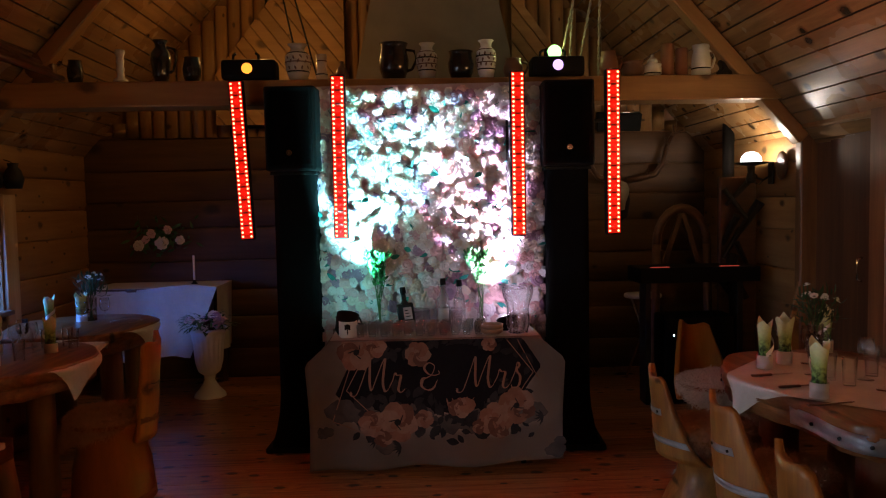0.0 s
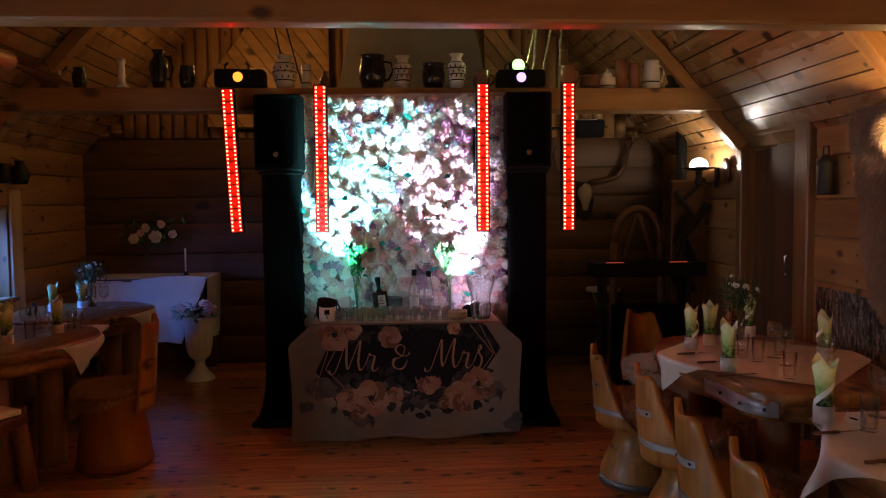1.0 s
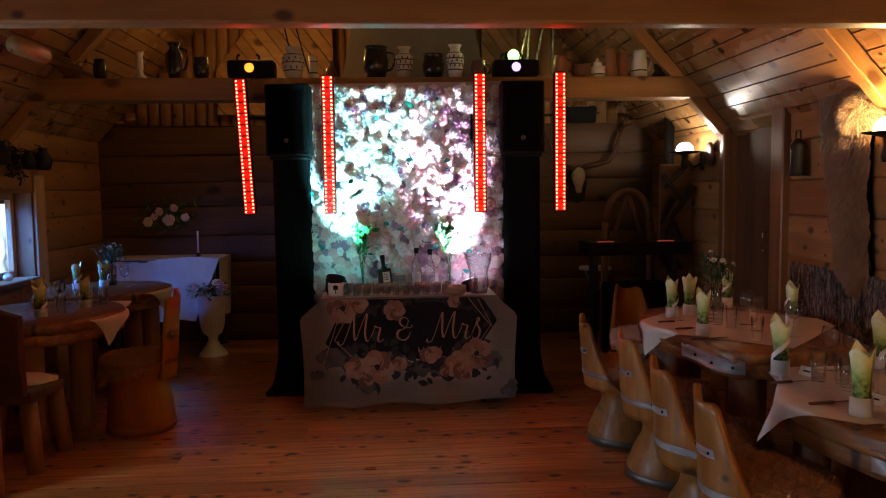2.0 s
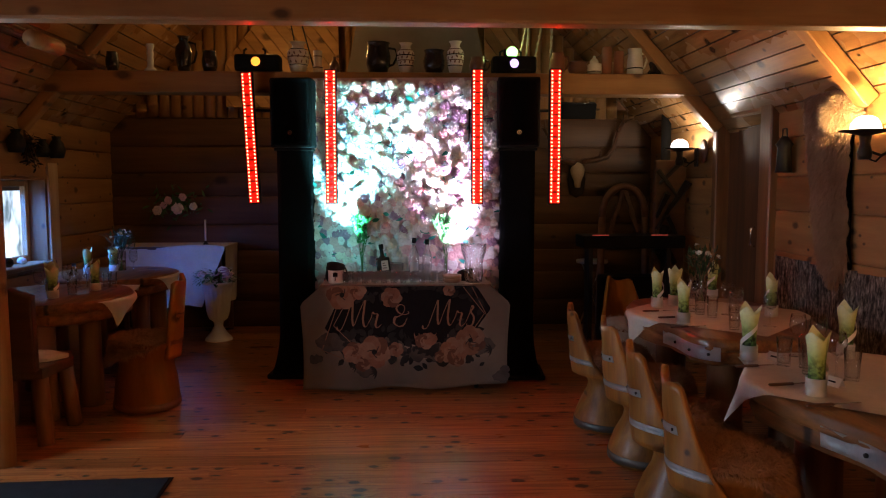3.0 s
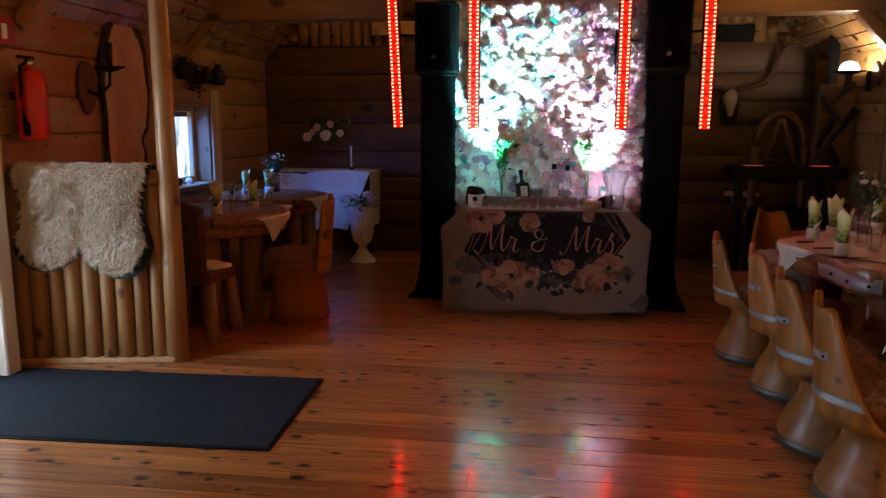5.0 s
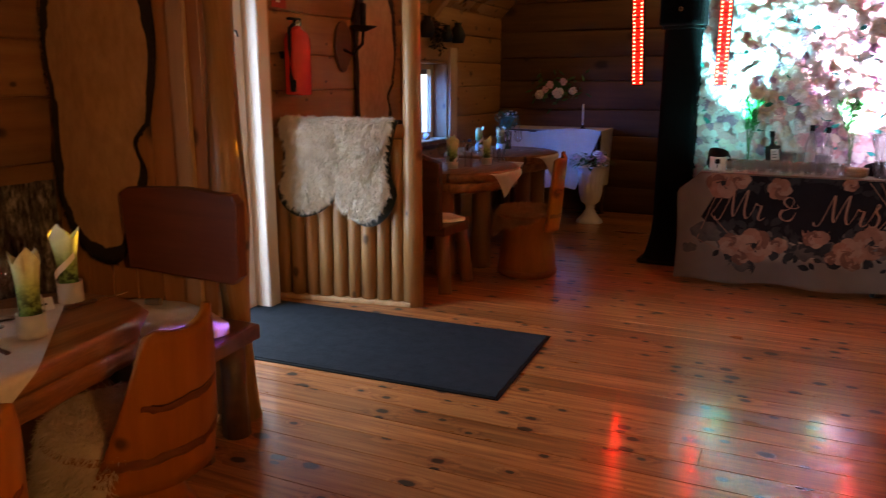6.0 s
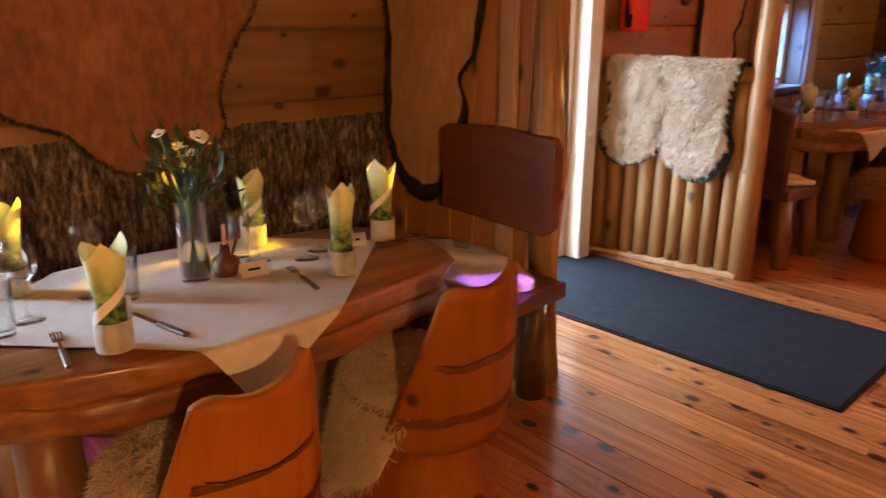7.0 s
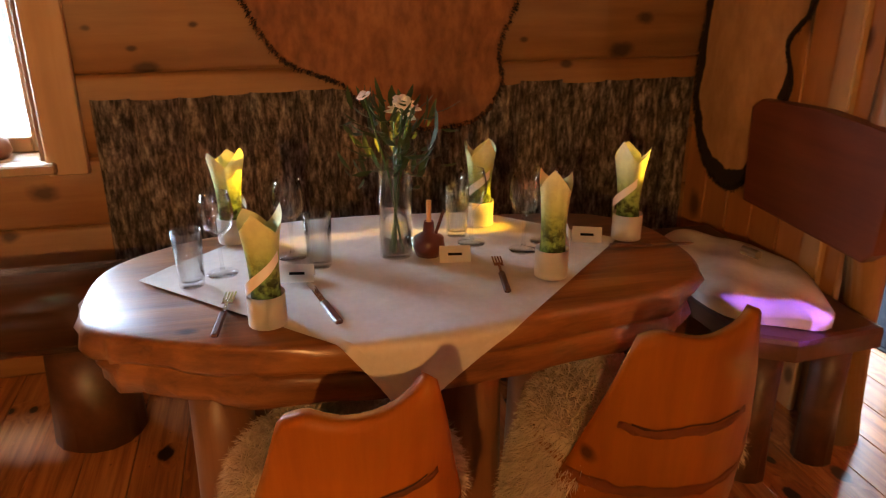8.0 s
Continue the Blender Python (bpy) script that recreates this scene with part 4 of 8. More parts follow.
def bottle(name, x, y, h, r, material, label, neck=0.35, tag_col=None):
    b = empty(name, TABLE @ Matrix.Translation((x, y, TOP)), label, "bottle", "bottles on the bar table")
    body = part("body", lathe([(0.0, 0.0), (r, 0.0), (r, h * (1 - neck) - 0.02), (r * 0.8, h * (1 - neck) + 0.01), (0.015, h * (1 - neck) + 0.04), (0.0135, h - 0.02), (0.016, h - 0.018), (0.016, h)], 20), material, b, smooth=True)
    part("cap", lathe([(0.0155, h - 0.025), (0.0165, h - 0.025), (0.0165, h + 0.012), (0.0, h + 0.013)], 14, cap=False), BLACK, b, "dark cap")
    if tag_col:
        def f(u, v):
            a = -math.pi / 2 + (u - 0.5) * 1.9
            return Vector(((r + 0.0008) * math.cos(a), (r + 0.0008) * math.sin(a), h * 0.12 + h * 0.32 * v))
        part("paper_label", sheet(8, 2, f), mat("bottle_label", tag_col, 0.7), body, "printed paper label")
    return b


DARKGLASS = mat("dark_bottle_glass", (0.03, 0.045, 0.05), 0.06, trans=0.3)
db = empty("dark_bottle", TABLE @ Matrix.Translation((-0.15, 0.26, TOP + 0.006)) @ Matrix.Rotation(radians(-7), 4, "Y"), "dark square-shouldered liquor bottle with pale labels", "bottle", "bottles on the bar table")
bm = boxed((-0.05, -0.032, 0.0), (0.05, 0.032, 0.158), 0.014, seg=3)
lathe([(0.03, 0.153), (0.015, 0.172), (0.0135, 0.225), (0.016, 0.226), (0.016, 0.236), (0.0, 0.236)], 16, bm, cap=False)
body = part("body", bm, DARKGLASS, db, smooth=True)
part("cap", lathe([(0.017, 0.215), (0.0175, 0.252), (0.0, 0.253)], 14, cap=False), BLACK, db, "dark cap")
PAPER = mat("paper_label", (0.6, 0.6, 0.58), 0.7)
for z0, z1 in ((0.018, 0.055), (0.064, 0.135)):
    tag = part("paper_label", boxed((-0.012, -0.0332, z0), (0.036, -0.0322, z1)), PAPER, body, "printed paper label")
    for k in range(3):
        zz = z0 + (z1 - z0) * (0.25 + 0.25 * k)
        part("printed_line", boxed((-0.004, -0.0338, zz - 0.0025), (0.027 - 0.006 * k, -0.0333, zz + 0.0025)), BLACK, tag)
bottle("clear_bottle", 0.06, 0.27, 0.29, 0.038, PRESSED, "clear glass liquor bottle with a dark cap", 0.33, (0.6, 0.62, 0.62))
bottle("clear_bottle", 0.155, 0.26, 0.28, 0.036, PRESSED, "clear glass liquor bottle with a dark cap", 0.33)
for x, w in ((-0.09, 0.075), (0.1, 0.08)):
    o = link("glass_bowl", glass_body([(0.0, 0.0), (w * 0.7, 0.0), (w, 0.03), (w, 0.11), (w - 0.004, 0.11), (w - 0.004, 0.03), (w * 0.6, 0.006), (0.0, 0.006)], 24), PRESSED, smooth=True)
    o.matrix_basis = TABLE @ Matrix.Translation((x, 0.36, TOP))
    tagged(o, "clear glass bowl behind the shot glasses", "bowl", "glass bowls")


def fern(x, y, seed, material, spread):
    g = empty("fern_in_bottle", TABLE @ Matrix.Translation((x, y, TOP)), "bunch of green fern stems in a small clear bottle", "plant", "fern bottles")
    part("bottle", glass_body([(0.0, 0.0), (0.03, 0.0), (0.032, 0.06), (0.014, 0.09), (0.014, 0.12), (0.011, 0.12), (0.011, 0.09), (0.029, 0.058), (0.027, 0.005), (0.0, 0.005)], 16), GLASS, g, smooth=True)
    r = random.Random(seed)
    bm, bl = bmesh.new(), bmesh.new()
    for i in range(9):
        a, s = r.uniform(0, 6.28), r.uniform(0.02, spread)
        pts = [Vector((s * t * t * math.cos(a) + 0.01 * r.uniform(-1, 1), s * t * t * math.sin(a) * 0.5, 0.03 + 0.42 * t * r.uniform(0.92, 1.0))) for t in (0, 0.3, 0.6, 0.85, 1.0)]
        tube(pts, 0.0025, 5, bm, 0.5)
        for j in range(46):
            t = r.uniform(0.45, 1.0)
            p = pts[int(t * 3.99)].lerp(pts[min(4, int(t * 3.99) + 1)], (t * 3.99) % 1)
            m = Matrix.Translation(p) @ Euler((r.uniform(-0.6, 0.6), r.uniform(-1.2, -0.3), r.uniform(0, 6.28))).to_matrix().to_4x4()
            leaf(bl, m, r.uniform(0.025, 0.055), 0.014, 0.2)
    part("stem", bm, GREEN, g)
    part("fronds", bl, material, g, "fine green fronds")["kind"] = "stuff"


FERN = mottled("fern_green", (0.03, 0.2, 0.04), (0.01, 0.09, 0.02), 40.0, 0.5, 0.2)
fern(-0.32, 0.40, 4, FERN, 0.1)
fern(0.30, 0.40, 9, FERN, 0.16)


def floor_spot(name, at, to, colour, energy, cone, blend=0.35):
    """A small black theatre lamp with its beam."""
    m = look(at, to)
    e = empty(name, m, "small black spotlight on the bar table washing the flower wall", "spotlight", "wall spotlights")
    part("can", lathe([(0.0, 0.13), (0.04, 0.13), (0.062, 0.1), (0.066, -0.0), (0.06, -0.004), (0.056, 0.0), (0.05, 0.06), (0.0, 0.06)], 20, cap=False), BLACK, e, smooth=True)
    part("yoke", tube([(-0.072, 0, 0.02), (-0.075, -0.06, 0.05), (0, -0.085, 0.055), (0.075, -0.06, 0.05), (0.072, 0, 0.02)], 0.006, 6), IRON, e)
    lens = mat("lit_lens", (0.6, 0.6, 0.6), 0.3, emit=colour, power=30)
    part("lens", lathe([(0.0, -0.012), (0.03, -0.011), (0.05, -0.006), (0.05, -0.004), (0.0, -0.004)], 20, cap=False), lens, e, "glowing front lens", smooth=True).visible_shadow = False
    lamp(name + "_beam", "SPOT", Vector(at) + (Vector(to) - Vector(at)).normalized() * 0.03, energy, colour, 0.03, to, cone, blend)


floor_spot("wall_spotlight", (-0.27, 4.49, 0.875), (-0.16, 4.80, 1.60), (0.2, 0.86, 0.92), 1350, 58, 0.9)
floor_spot("wall_spotlight", (0.66, 4.55, 0.82), (0.49, 4.82, 1.58), (0.85, 0.64, 1.0), 1500, 58, 0.9)


# ---- furniture ----
FURBROWN = mottled("brown_sheepskin", (0.4, 0.2, 0.1), (0.24, 0.115, 0.055), 18.0, 0.95, 0.6)
FURPALE = mottled("pale_sheepskin", (0.72, 0.6, 0.45), (0.5, 0.39, 0.27), 18.0, 0.95, 0.6)
FURWHITE = mottled("cream_sheepskin", (0.87, 0.82, 0.71), (0.6, 0.52, 0.39), 14.0, 0.95, 0.6)
RIMDARK = mottled("dark_crack", (0.1, 0.03, 0.008), (0.04, 0.013, 0.005), 30.0, 0.9, 0.3)
ZINCOLD = mottled("dull_zinc", (0.16, 0.15, 0.14), (0.07, 0.065, 0.06), 14.0, 0.5, 0.2, metal=0.7)
chair_n = 0


def barrel_chair(m, wood_mat, band, fur, label, group, tip=1.0, tall=0.75, drape=0.05, turn=0.0, waist=0.122, arc=(78, 50, 0.62)):
    """A chair carved from one log: flared foot, waist, bowl seat and a narrow curved back on its -x side that rises to a point."""
    global chair_n
    chair_n += 1
    sd = chair_n
    ch = empty("barrel_chair", m, label, "chair", group)
    body = lathe([(0.0, 0.0), (0.195, 0.0), (0.205, 0.02), (0.202, 0.07), (0.11 + waist * 0.5, 0.15), (waist * 1.08, 0.22), (waist, 0.262), (max(0.15, waist), 0.325), (0.195, 0.385), (0.216, 0.425), (0.21, 0.437), (0.0, 0.43)], 32, wob=0.05, cap=False)
    trunk = part("body", body, wood_mat, ch, smooth=True)

    def back(u, v, r0):
        s = 2 * u - 1
        wide = radians(arc[0] - arc[1] * v ** arc[2])
        a = math.pi + s * wide
        e = s * tip
        top = tall - 0.028 + 0.028 * max(0, e) ** 3 - 0.05 * max(0, -e - 0.62) ** 1.5 * 2.2 - 0.012 * math.cos(e * 2.4) - (0.02 if e > 0.97 else 0)
        z = 0.33 + (top - 0.33) * v
        r = r0 - 0.03 * max(0, 0.25 - v) + 0.008 * v
        r *= 1 + 0.025 * noise.noise(Vector((s * 2, v * 3, sd)))
        return Vector((r * math.cos(a) - 0.02 * v, r * math.sin(a) * (1 - 0.06 * v), z))

    bm = bmesh.new()
    nu, nv = 22, 14
    go = [[bm.verts.new(back(i / nu, j / nv, 0.228)) for j in range(nv + 1)] for i in range(nu + 1)]
    gi = [[bm.verts.new(back(i / nu, j / nv, 0.228 - 0.036 + 0.012 * j / nv)) for j in range(nv + 1)] for i in range(nu + 1)]
    for i in range(nu):
        for j in range(nv):
            bm.faces.new((go[i][j], go[i + 1][j], go[i + 1][j + 1], go[i][j + 1]))
            bm.faces.new((gi[i][j], gi[i][j + 1], gi[i + 1][j + 1], gi[i + 1][j]))
        bm.faces.new((go[i][nv], go[i + 1][nv], gi[i + 1][nv], gi[i][nv]))
        bm.faces.new((go[i][0], gi[i][0], gi[i + 1][0], go[i + 1][0]))
    for j in range(nv):
        bm.faces.new((go[0][j], go[0][j + 1], gi[0][j + 1], gi[0][j]))
        bm.faces.new((go[nu][j], gi[nu][j], gi[nu][j + 1], go[nu][j + 1]))
    sharp = [e for e in bm.edges if len(e.link_faces) == 2 and e.calc_face_angle(0) > 0.9]
    bmesh.ops.bevel(bm, geom=sharp, offset=0.006, segments=2, affect="EDGES")
    rest = part("backrest", bm, wood_mat, ch, smooth=True)
    zinc = band is ZINC

    def strap(v0, v1, s0, s1):
        def f(u, v):
            rag = 0.0 if zinc else 0.35 * noise.noise(Vector((u * 14, v * 3, sd + v0 * 9)))
            p = back(s0 + (s1 - s0) * u, v0 + (v1 - v0) * (v + rag), 0.228)
            k = Vector((p.x + 0.02, p.y, 0)).normalized() * (0.003 if zinc else 0.0012)
            return p + k + Vector((0, 0, (0.0 if zinc else 0.012) * noise.noise(Vector((u * 3, v0 * 9, sd)))))
        return thick(sheet(26, 2, f), 0.003 if zinc else 0.001)

    names = ("zinc hoop nailed round the back", "lower zinc hoop") if zinc else ("dark sunken strap mark", "dark lower strap mark")
    part("upper_band", strap(0.54 if zinc else 0.53, 0.62 if zinc else 0.572, 0.34 if zinc else 0.14, 0.78 if zinc else 0.86), band, rest, names[0], smooth=True)
    if not zinc:
        part("crack", strap(0.574, 0.584, 0.2, 0.8), RIMDARK, rest, "ragged dark crack", smooth=True)
    part("lower_band", strap(0.19, 0.27 if zinc else 0.25, 0.02, 0.98), band, rest, names[1], smooth=True)
    foot = lathe([(0.2, 0.012), (0.2075, 0.014), (0.2075, 0.05), (0.203, 0.052)], 32, wob=0.05, cap=False)
    part("foot_band", foot, ZINCOLD if zinc else STRAP, trunk, "dull hoop round the foot", smooth=True)
    n0 = None
    for s in (0.38, 0.70) if zinc else ():
        p = back(s, 0.58, 0.2325)
        mm = Matrix.Translation(p) @ Vector((p.x + 0.02, p.y, 0)).to_track_quat("Z", "Y").to_matrix().to_4x4()
        if n0 is None:
            n0 = part("nail", lathe([(0.006, -0.002), (0.006, 0.002), (0.0, 0.004)], 8), IRON, rest, at=mm)
        else:
            share("nail", n0, rest, mm)
    # fleece draped over the seat
    r = random.Random(sd)

    def pad(u, v):
        a, q = 2 * math.pi * u, v
        rad = q * (0.245 + 0.02 * math.sin(a * 3 + sd) + drape * max(0, math.cos(a - turn)))
        x, y = rad * math.cos(a) + 0.035, rad * math.sin(a) * 0.98
        x = max(x, -0.16)
        over = max(0.0, math.hypot(x, y) - 0.2)
        flat = 0.2 + over * 0.3
        d = max(1e-6, math.hypot(x, y))
        if over > 0:
            x, y = x / d * flat, y / d * flat
        return Vector((x, y, 0.455 + 0.02 * (1 - q) - over * 1.35 + clumps((x, y, over), 26, 0.03)))

    fp = sheet(96, 30, pad)
    bmesh.ops.remove_doubles(fp, verts=fp.verts, dist=0.0005)
    bmesh.ops.recalc_face_normals(fp, faces=fp.faces)
    fp.normal_update()
    if sum(f.normal.z for f in fp.faces) < 0:
        bmesh.ops.reverse_faces(fp, faces=fp.faces)
    locks(fp, surface_spots(fp, 15000, r), 0.034, 0.0010, r, 0.5, 0.9)
    part("fleece_cover", fp, fur, ch, "shaggy sheepskin over the carved seat", smooth=True)
    return ch


def at(x, y, yaw=0.0, z=0.0):
    return Matrix.Translation((x, y, z)) @ Matrix.Rotation(radians(yaw), 4, "Z")


RCH = "chairs along the bark-panelled wall"
HONEY = "honey-coloured carved log chair with zinc hoops"
for x, y, yaw, h in ((1.445, 3.52, -4, 0.73), (1.50, 2.95, 3, 0.755), (1.445, 2.30, 0, 0.76), (1.435, 1.81, -3, 0.762), (1.27, 0.60, -8, 0.76)):
    barrel_chair(at(x, y, yaw), CHAIRWOOD, ZINC, FURBROWN, HONEY, RCH, -1.0, h, 0.09)
ORANGE = "orange-stained carved log chair with dark strap marks"
barrel_chair(at(1.86, 4.42, -80), CHAIRRED, STRAP, FURPALE, "orange-stained carved log chair with a pale fleece", RCH, 1.0, 0.77)
barrel_chair(at(-1.40, -0.15, 182), CHAIRRED, STRAP, FURPALE, ORANGE, "chairs at the near table", 1.0, 0.735, 0.12, 1.2, 0.122, (70, 36, 0.8))
barrel_chair(at(-1.42, 0.45, 176), CHAIRRED, STRAP, FURPALE, ORANGE, "chairs at the near table", 1.0, 0.785, 0.16, 1.2, 0.122, (70, 40, 0.8))
barrel_chair(at(-1.465, 4.05, 183), CHAIRRED, STRAP, FURBROWN, "reddish carved log chair in the shaded corner", "chairs at the shaded tables", 1.0, 0.86, 0.05, 0.0, 0.175, (40, 6, 1.0))


def slab_table(m, hx, hy, label, group, phase, bands=(), wave=0.07, top=0.70, thickness=0.14, e=0.55, legs=()):
    """A thick wavy-edged log slab on log legs."""
    tb = empty("slab_table", m, label, "table", group)

    def edge(a, k=1.0):
        c, s = math.cos(a), math.sin(a)
        x = hx * math.copysign(abs(c) ** e, c)
        y = hy * math.copysign(abs(s) ** e, s)
        w = 1 + wave * math.sin(y / hy * 4.4 + phase) * (abs(c) ** 0.5) + 0.02 * math.sin(5 * a + phase) + 0.035 * noise.noise(Vector((c * 2.6, s * 2.6, phase)))
        return Vector((x * w * k, y * k, 0))

    bm = bmesh.new()
    N = 120
    levels = [(0.9, 0.0), (0.955, 0.008), (0.968, 0.03), (0.965, 0.062), (0.95, 0.07), (0.985, 0.076), (1.0, 0.09), (1.0, 0.118), (0.996, 0.13), (0.986, 0.137), (0.972, 0.14)]
    rings = []
    for k, dz in levels:
        rings.append([bm.verts.new(edge(2 * math.pi * i / N, k * (1 + (0.034 * noise.noise(Vector((math.cos(6.283 * i / N) * 9, math.sin(6.283 * i / N) * 9, dz * 26 + phase))) if 0.0 < dz < 0.125 else 0.0))) + Vector((0, 0, top - thickness + dz + 0.009 * noise.noise(Vector((math.cos(6.28 * i / N) * 5, math.sin(6.28 * i / N) * 5, dz * 30 + phase))) * (dz < 0.12)))) for i in range(N)])
    for p, q in zip(rings, rings[1:]):
        for i in range(N):
            bm.faces.new((p[i], p[(i + 1) % N], q[(i + 1) % N], q[i]))
    bm.faces.new(rings[0][::-1])
    bm.faces.new(rings[-1])
    slab = part("slab", bm, SLAB, tb, "thick polished slab with a wavy edge", smooth=True)
    for a0, a1 in bands:
        def f(u, v):
            p = edge(a0 + (a1 - a0) * u, 1.004 - 0.012 * v)
            return p + Vector((0, 0, top - 0.04 - 0.07 * v))
        part("hoop", thick(sheet(44, 2, f), 0.003), ZINC, slab, "zinc hoop nailed round the slab edge", smooth=True)
        b0 = None
        for t in (0.15, 0.5, 0.85):
            p = edge(a0 + (a1 - a0) * t, 1.006) + Vector((0, 0, top - 0.078))
            mm = Matrix.Translation(p) @ Vector((p.x, p.y * 0.3, 0)).to_track_quat("Z", "Y").to_matrix().to_4x4()
            if b0 is None:
                b0 = part("rivet", lathe([(0.008, -0.003), (0.007, 0.004), (0.0, 0.006)], 8), IRON, slab, at=mm)
            else:
                share("rivet", b0, slab, mm)
    for lx, ly, lr in legs:
        part("leg", lathe([(0.0, 0), (lr * 1.08, 0.0), (lr * 1.1, 0.05), (lr, 0.3), (lr * 0.96, top - thickness + 0.004)], 16, wob=0.07, m=Matrix.Translation((lx, ly, 0))), LEGWOOD, tb, smooth=True)
    return tb, edge


def topper(m, edge, cx, cy, half, top, label, group, spin=45.0, swing=0.0, gathered=0.4):
    """A square cloth laid cornerwise, whose corners fall over the table's long edges; swing draws the falling tip sideways."""
    pts = [edge(2 * math.pi * i / 360, 1.0) for i in range(360)]
    sides = {}
    for sg in (1, -1):
        q = sorted((p.y, p.x) for p in pts if p.x * sg > 0.0)
        sides[sg] = ([p[0] for p in q], [p[1] * sg for p in q])

    def f(u, v, lift=0.0):
        s, t = (2 * u - 1) * half, (2 * v - 1) * half
        c, n = math.cos(radians(spin)), math.sin(radians(spin))
        x, y = cx + s * c - t * n, cy + s * n + t * c
        end = max(0.0, abs(y) - max(sides[1][0]) * 0.9)
        if end > 0:
            k = 1 if y > 0 else -1
            return Vector((x, k * (max(sides[1][0]) * 0.9 + min(end, 0.1) * 0.95 + 0.012), top + 0.005 - max(0.0, end - 0.085)))
        sg = 1 if x > 0 else -1
        ex = float(np.interp(y, *sides[sg])) + 0.004
        d = abs(x) - ex
        wr = 0.0035 * noise.noise(Vector((x * 5, y * 5, cx))) + 0.002 * noise.noise(Vector((x * 17, y * 13, cy)))
        if d < 0:
            return Vector((x, y, top + 0.005 + max(0, wr) + lift))
        r = 0.018
        if d < r * 1.57:
            a = d / r
            out, down = r * math.sin(a), r * (1 - math.cos(a))
        else:
            out, down = r - 0.06 * (d - r * 1.57), r + (d - r * 1.57)
        wave = 0.008 * math.sin((y - cy) * 24 + 1.0) * min(1, d * 7)
        gather = 1 - gathered * min(1.0, d / 0.09)
        return Vector((sg * (ex + out + wave + lift), cy + (y - cy) * gather + swing * d, top + 0.005 - down))


    tb = empty("table_topper", m, label, "tablecloth", group)
    part("cloth", sheet(64, 64, f), LINEN, tb, smooth=True)
    for k in range(4):
        def hem(u, v, k=k):
            w = 0.018 * v / (2 * half)
            return f(*((u, w), (u, 1 - w), (w, u), (1 - w, u))[k], 0.0012)
        part("hem", sheet(64, 1, hem), LINEN, tb, smooth=True)
    return tb


NEAR = at(-1.74, 0.035)
_, near_edge = slab_table(NEAR, 0.325, 0.675, "polished wavy-edged log slab table by the near wall", "slab tables", 2.4, (), 0.05, 0.69, 0.14, 0.7, legs=((0.08, -0.42, 0.068), (-0.05, 0.35, 0.075), (0.13, 0.12, 0.07), (-0.2, -0.4, 0.08)))
topper(NEAR, near_edge, -0.03, -0.018, 0.389, 0.69, "white cloth laid cornerwise on the near slab table", "white toppers", 45.0, -0.3, 0.0)
R1M, R2M = at(2.03, 1.60), at(2.03, 3.30)
r1, r1_edge = slab_table(R1M, 0.46, 0.71, "polished log slab table with zinc hoops by the bark panelling", "slab tables", 0.6, ((math.pi + 0.04, math.pi + 1.12), (math.pi - 0.75, math.pi - 0.3)), 0.09, legs=((-0.15, -0.4, 0.09), (-0.15, 0.4, 0.09), (0.2, 0.4, 0.09), (0.2, -0.4, 0.09)))
r2, r2_edge = slab_table(R2M, 0.45, 0.70, "polished log slab table with zinc hoops by the bark panelling", "slab tables", 0.9, ((math.pi + 0.12, math.pi + 1.12), (math.pi - 0.75, math.pi - 0.3)), 0.09, legs=((-0.15, -0.4, 0.09), (-0.15, 0.4, 0.09), (0.2, 0.4, 0.09), (0.2, -0.4, 0.09)))
topper(R1M, r1_edge, -0.05, 0.29, 0.48, 0.70, "white cloth laid cornerwise on a slab table", "white toppers", 45.0, 0.75)
topper(R2M, r2_edge, -0.04, 0.01, 0.45, 0.70, "white cloth laid cornerwise on a slab table", "white toppers", 45.0, 0.5)
L1M, L2M = at(-2.14, 4.20), at(-2.12, 5.22)
_, l1_edge = slab_table(L1M, 0.5, 0.52, "dark log slab table in the shaded corner", "slab tables", 1.2, (), 0.03, 0.70, 0.12, 0.8, legs=((0.3, -0.1, 0.07), (0.15, -0.42, 0.075), (-0.25, 0.3, 0.07), (-0.3, -0.3, 0.07)))
_, l2_edge = slab_table(L2M, 0.46, 0.5, "dark log slab table in the shaded corner", "slab tables", 0.2, (), 0.03, 0.72, 0.12, 0.8, legs=((0.3, -0.25, 0.07), (0.25, 0.3, 0.075), (-0.25, 0.3, 0.07), (-0.3, -0.3, 0.07)))
topper(L1M, l1_edge, 0.12, 0.05, 0.43, 0.70, "white cloth laid cornerwise on a slab table", "white toppers", 20.0, 0.0, 0.2)
topper(L2M, l2_edge, 0.1, -0.02, 0.39, 0.72, "white cloth laid cornerwise on a slab table", "white toppers", 45.0)

# ---- place settings ----
NAPKIN = mat("leaf_print_napkin", (0.6, 0.66, 0.3), 0.8)
nv = coords(NAPKIN, (1, 1, 1))
sep = NAPKIN.node_tree.nodes.new("ShaderNodeSeparateXYZ")
tcn = NAPKIN.node_tree.nodes.new("ShaderNodeTexCoord")
NAPKIN.node_tree.links.new(tcn.outputs["Object"], sep.inputs[0])
mulz = NAPKIN.node_tree.nodes.new("ShaderNodeMath")
mulz.operation, mulz.inputs[1].default_value = "MULTIPLY", 4.0
NAPKIN.node_tree.links.new(sep.outputs[2], mulz.inputs[0])
tint = ramp(NAPKIN, mulz.outputs[0], [(0.25, (0.12, 0.24, 0.05)), (0.5, (0.35, 0.48, 0.13)), (0.75, (0.66, 0.72, 0.36)), (1.0, (0.78, 0.8, 0.55))])
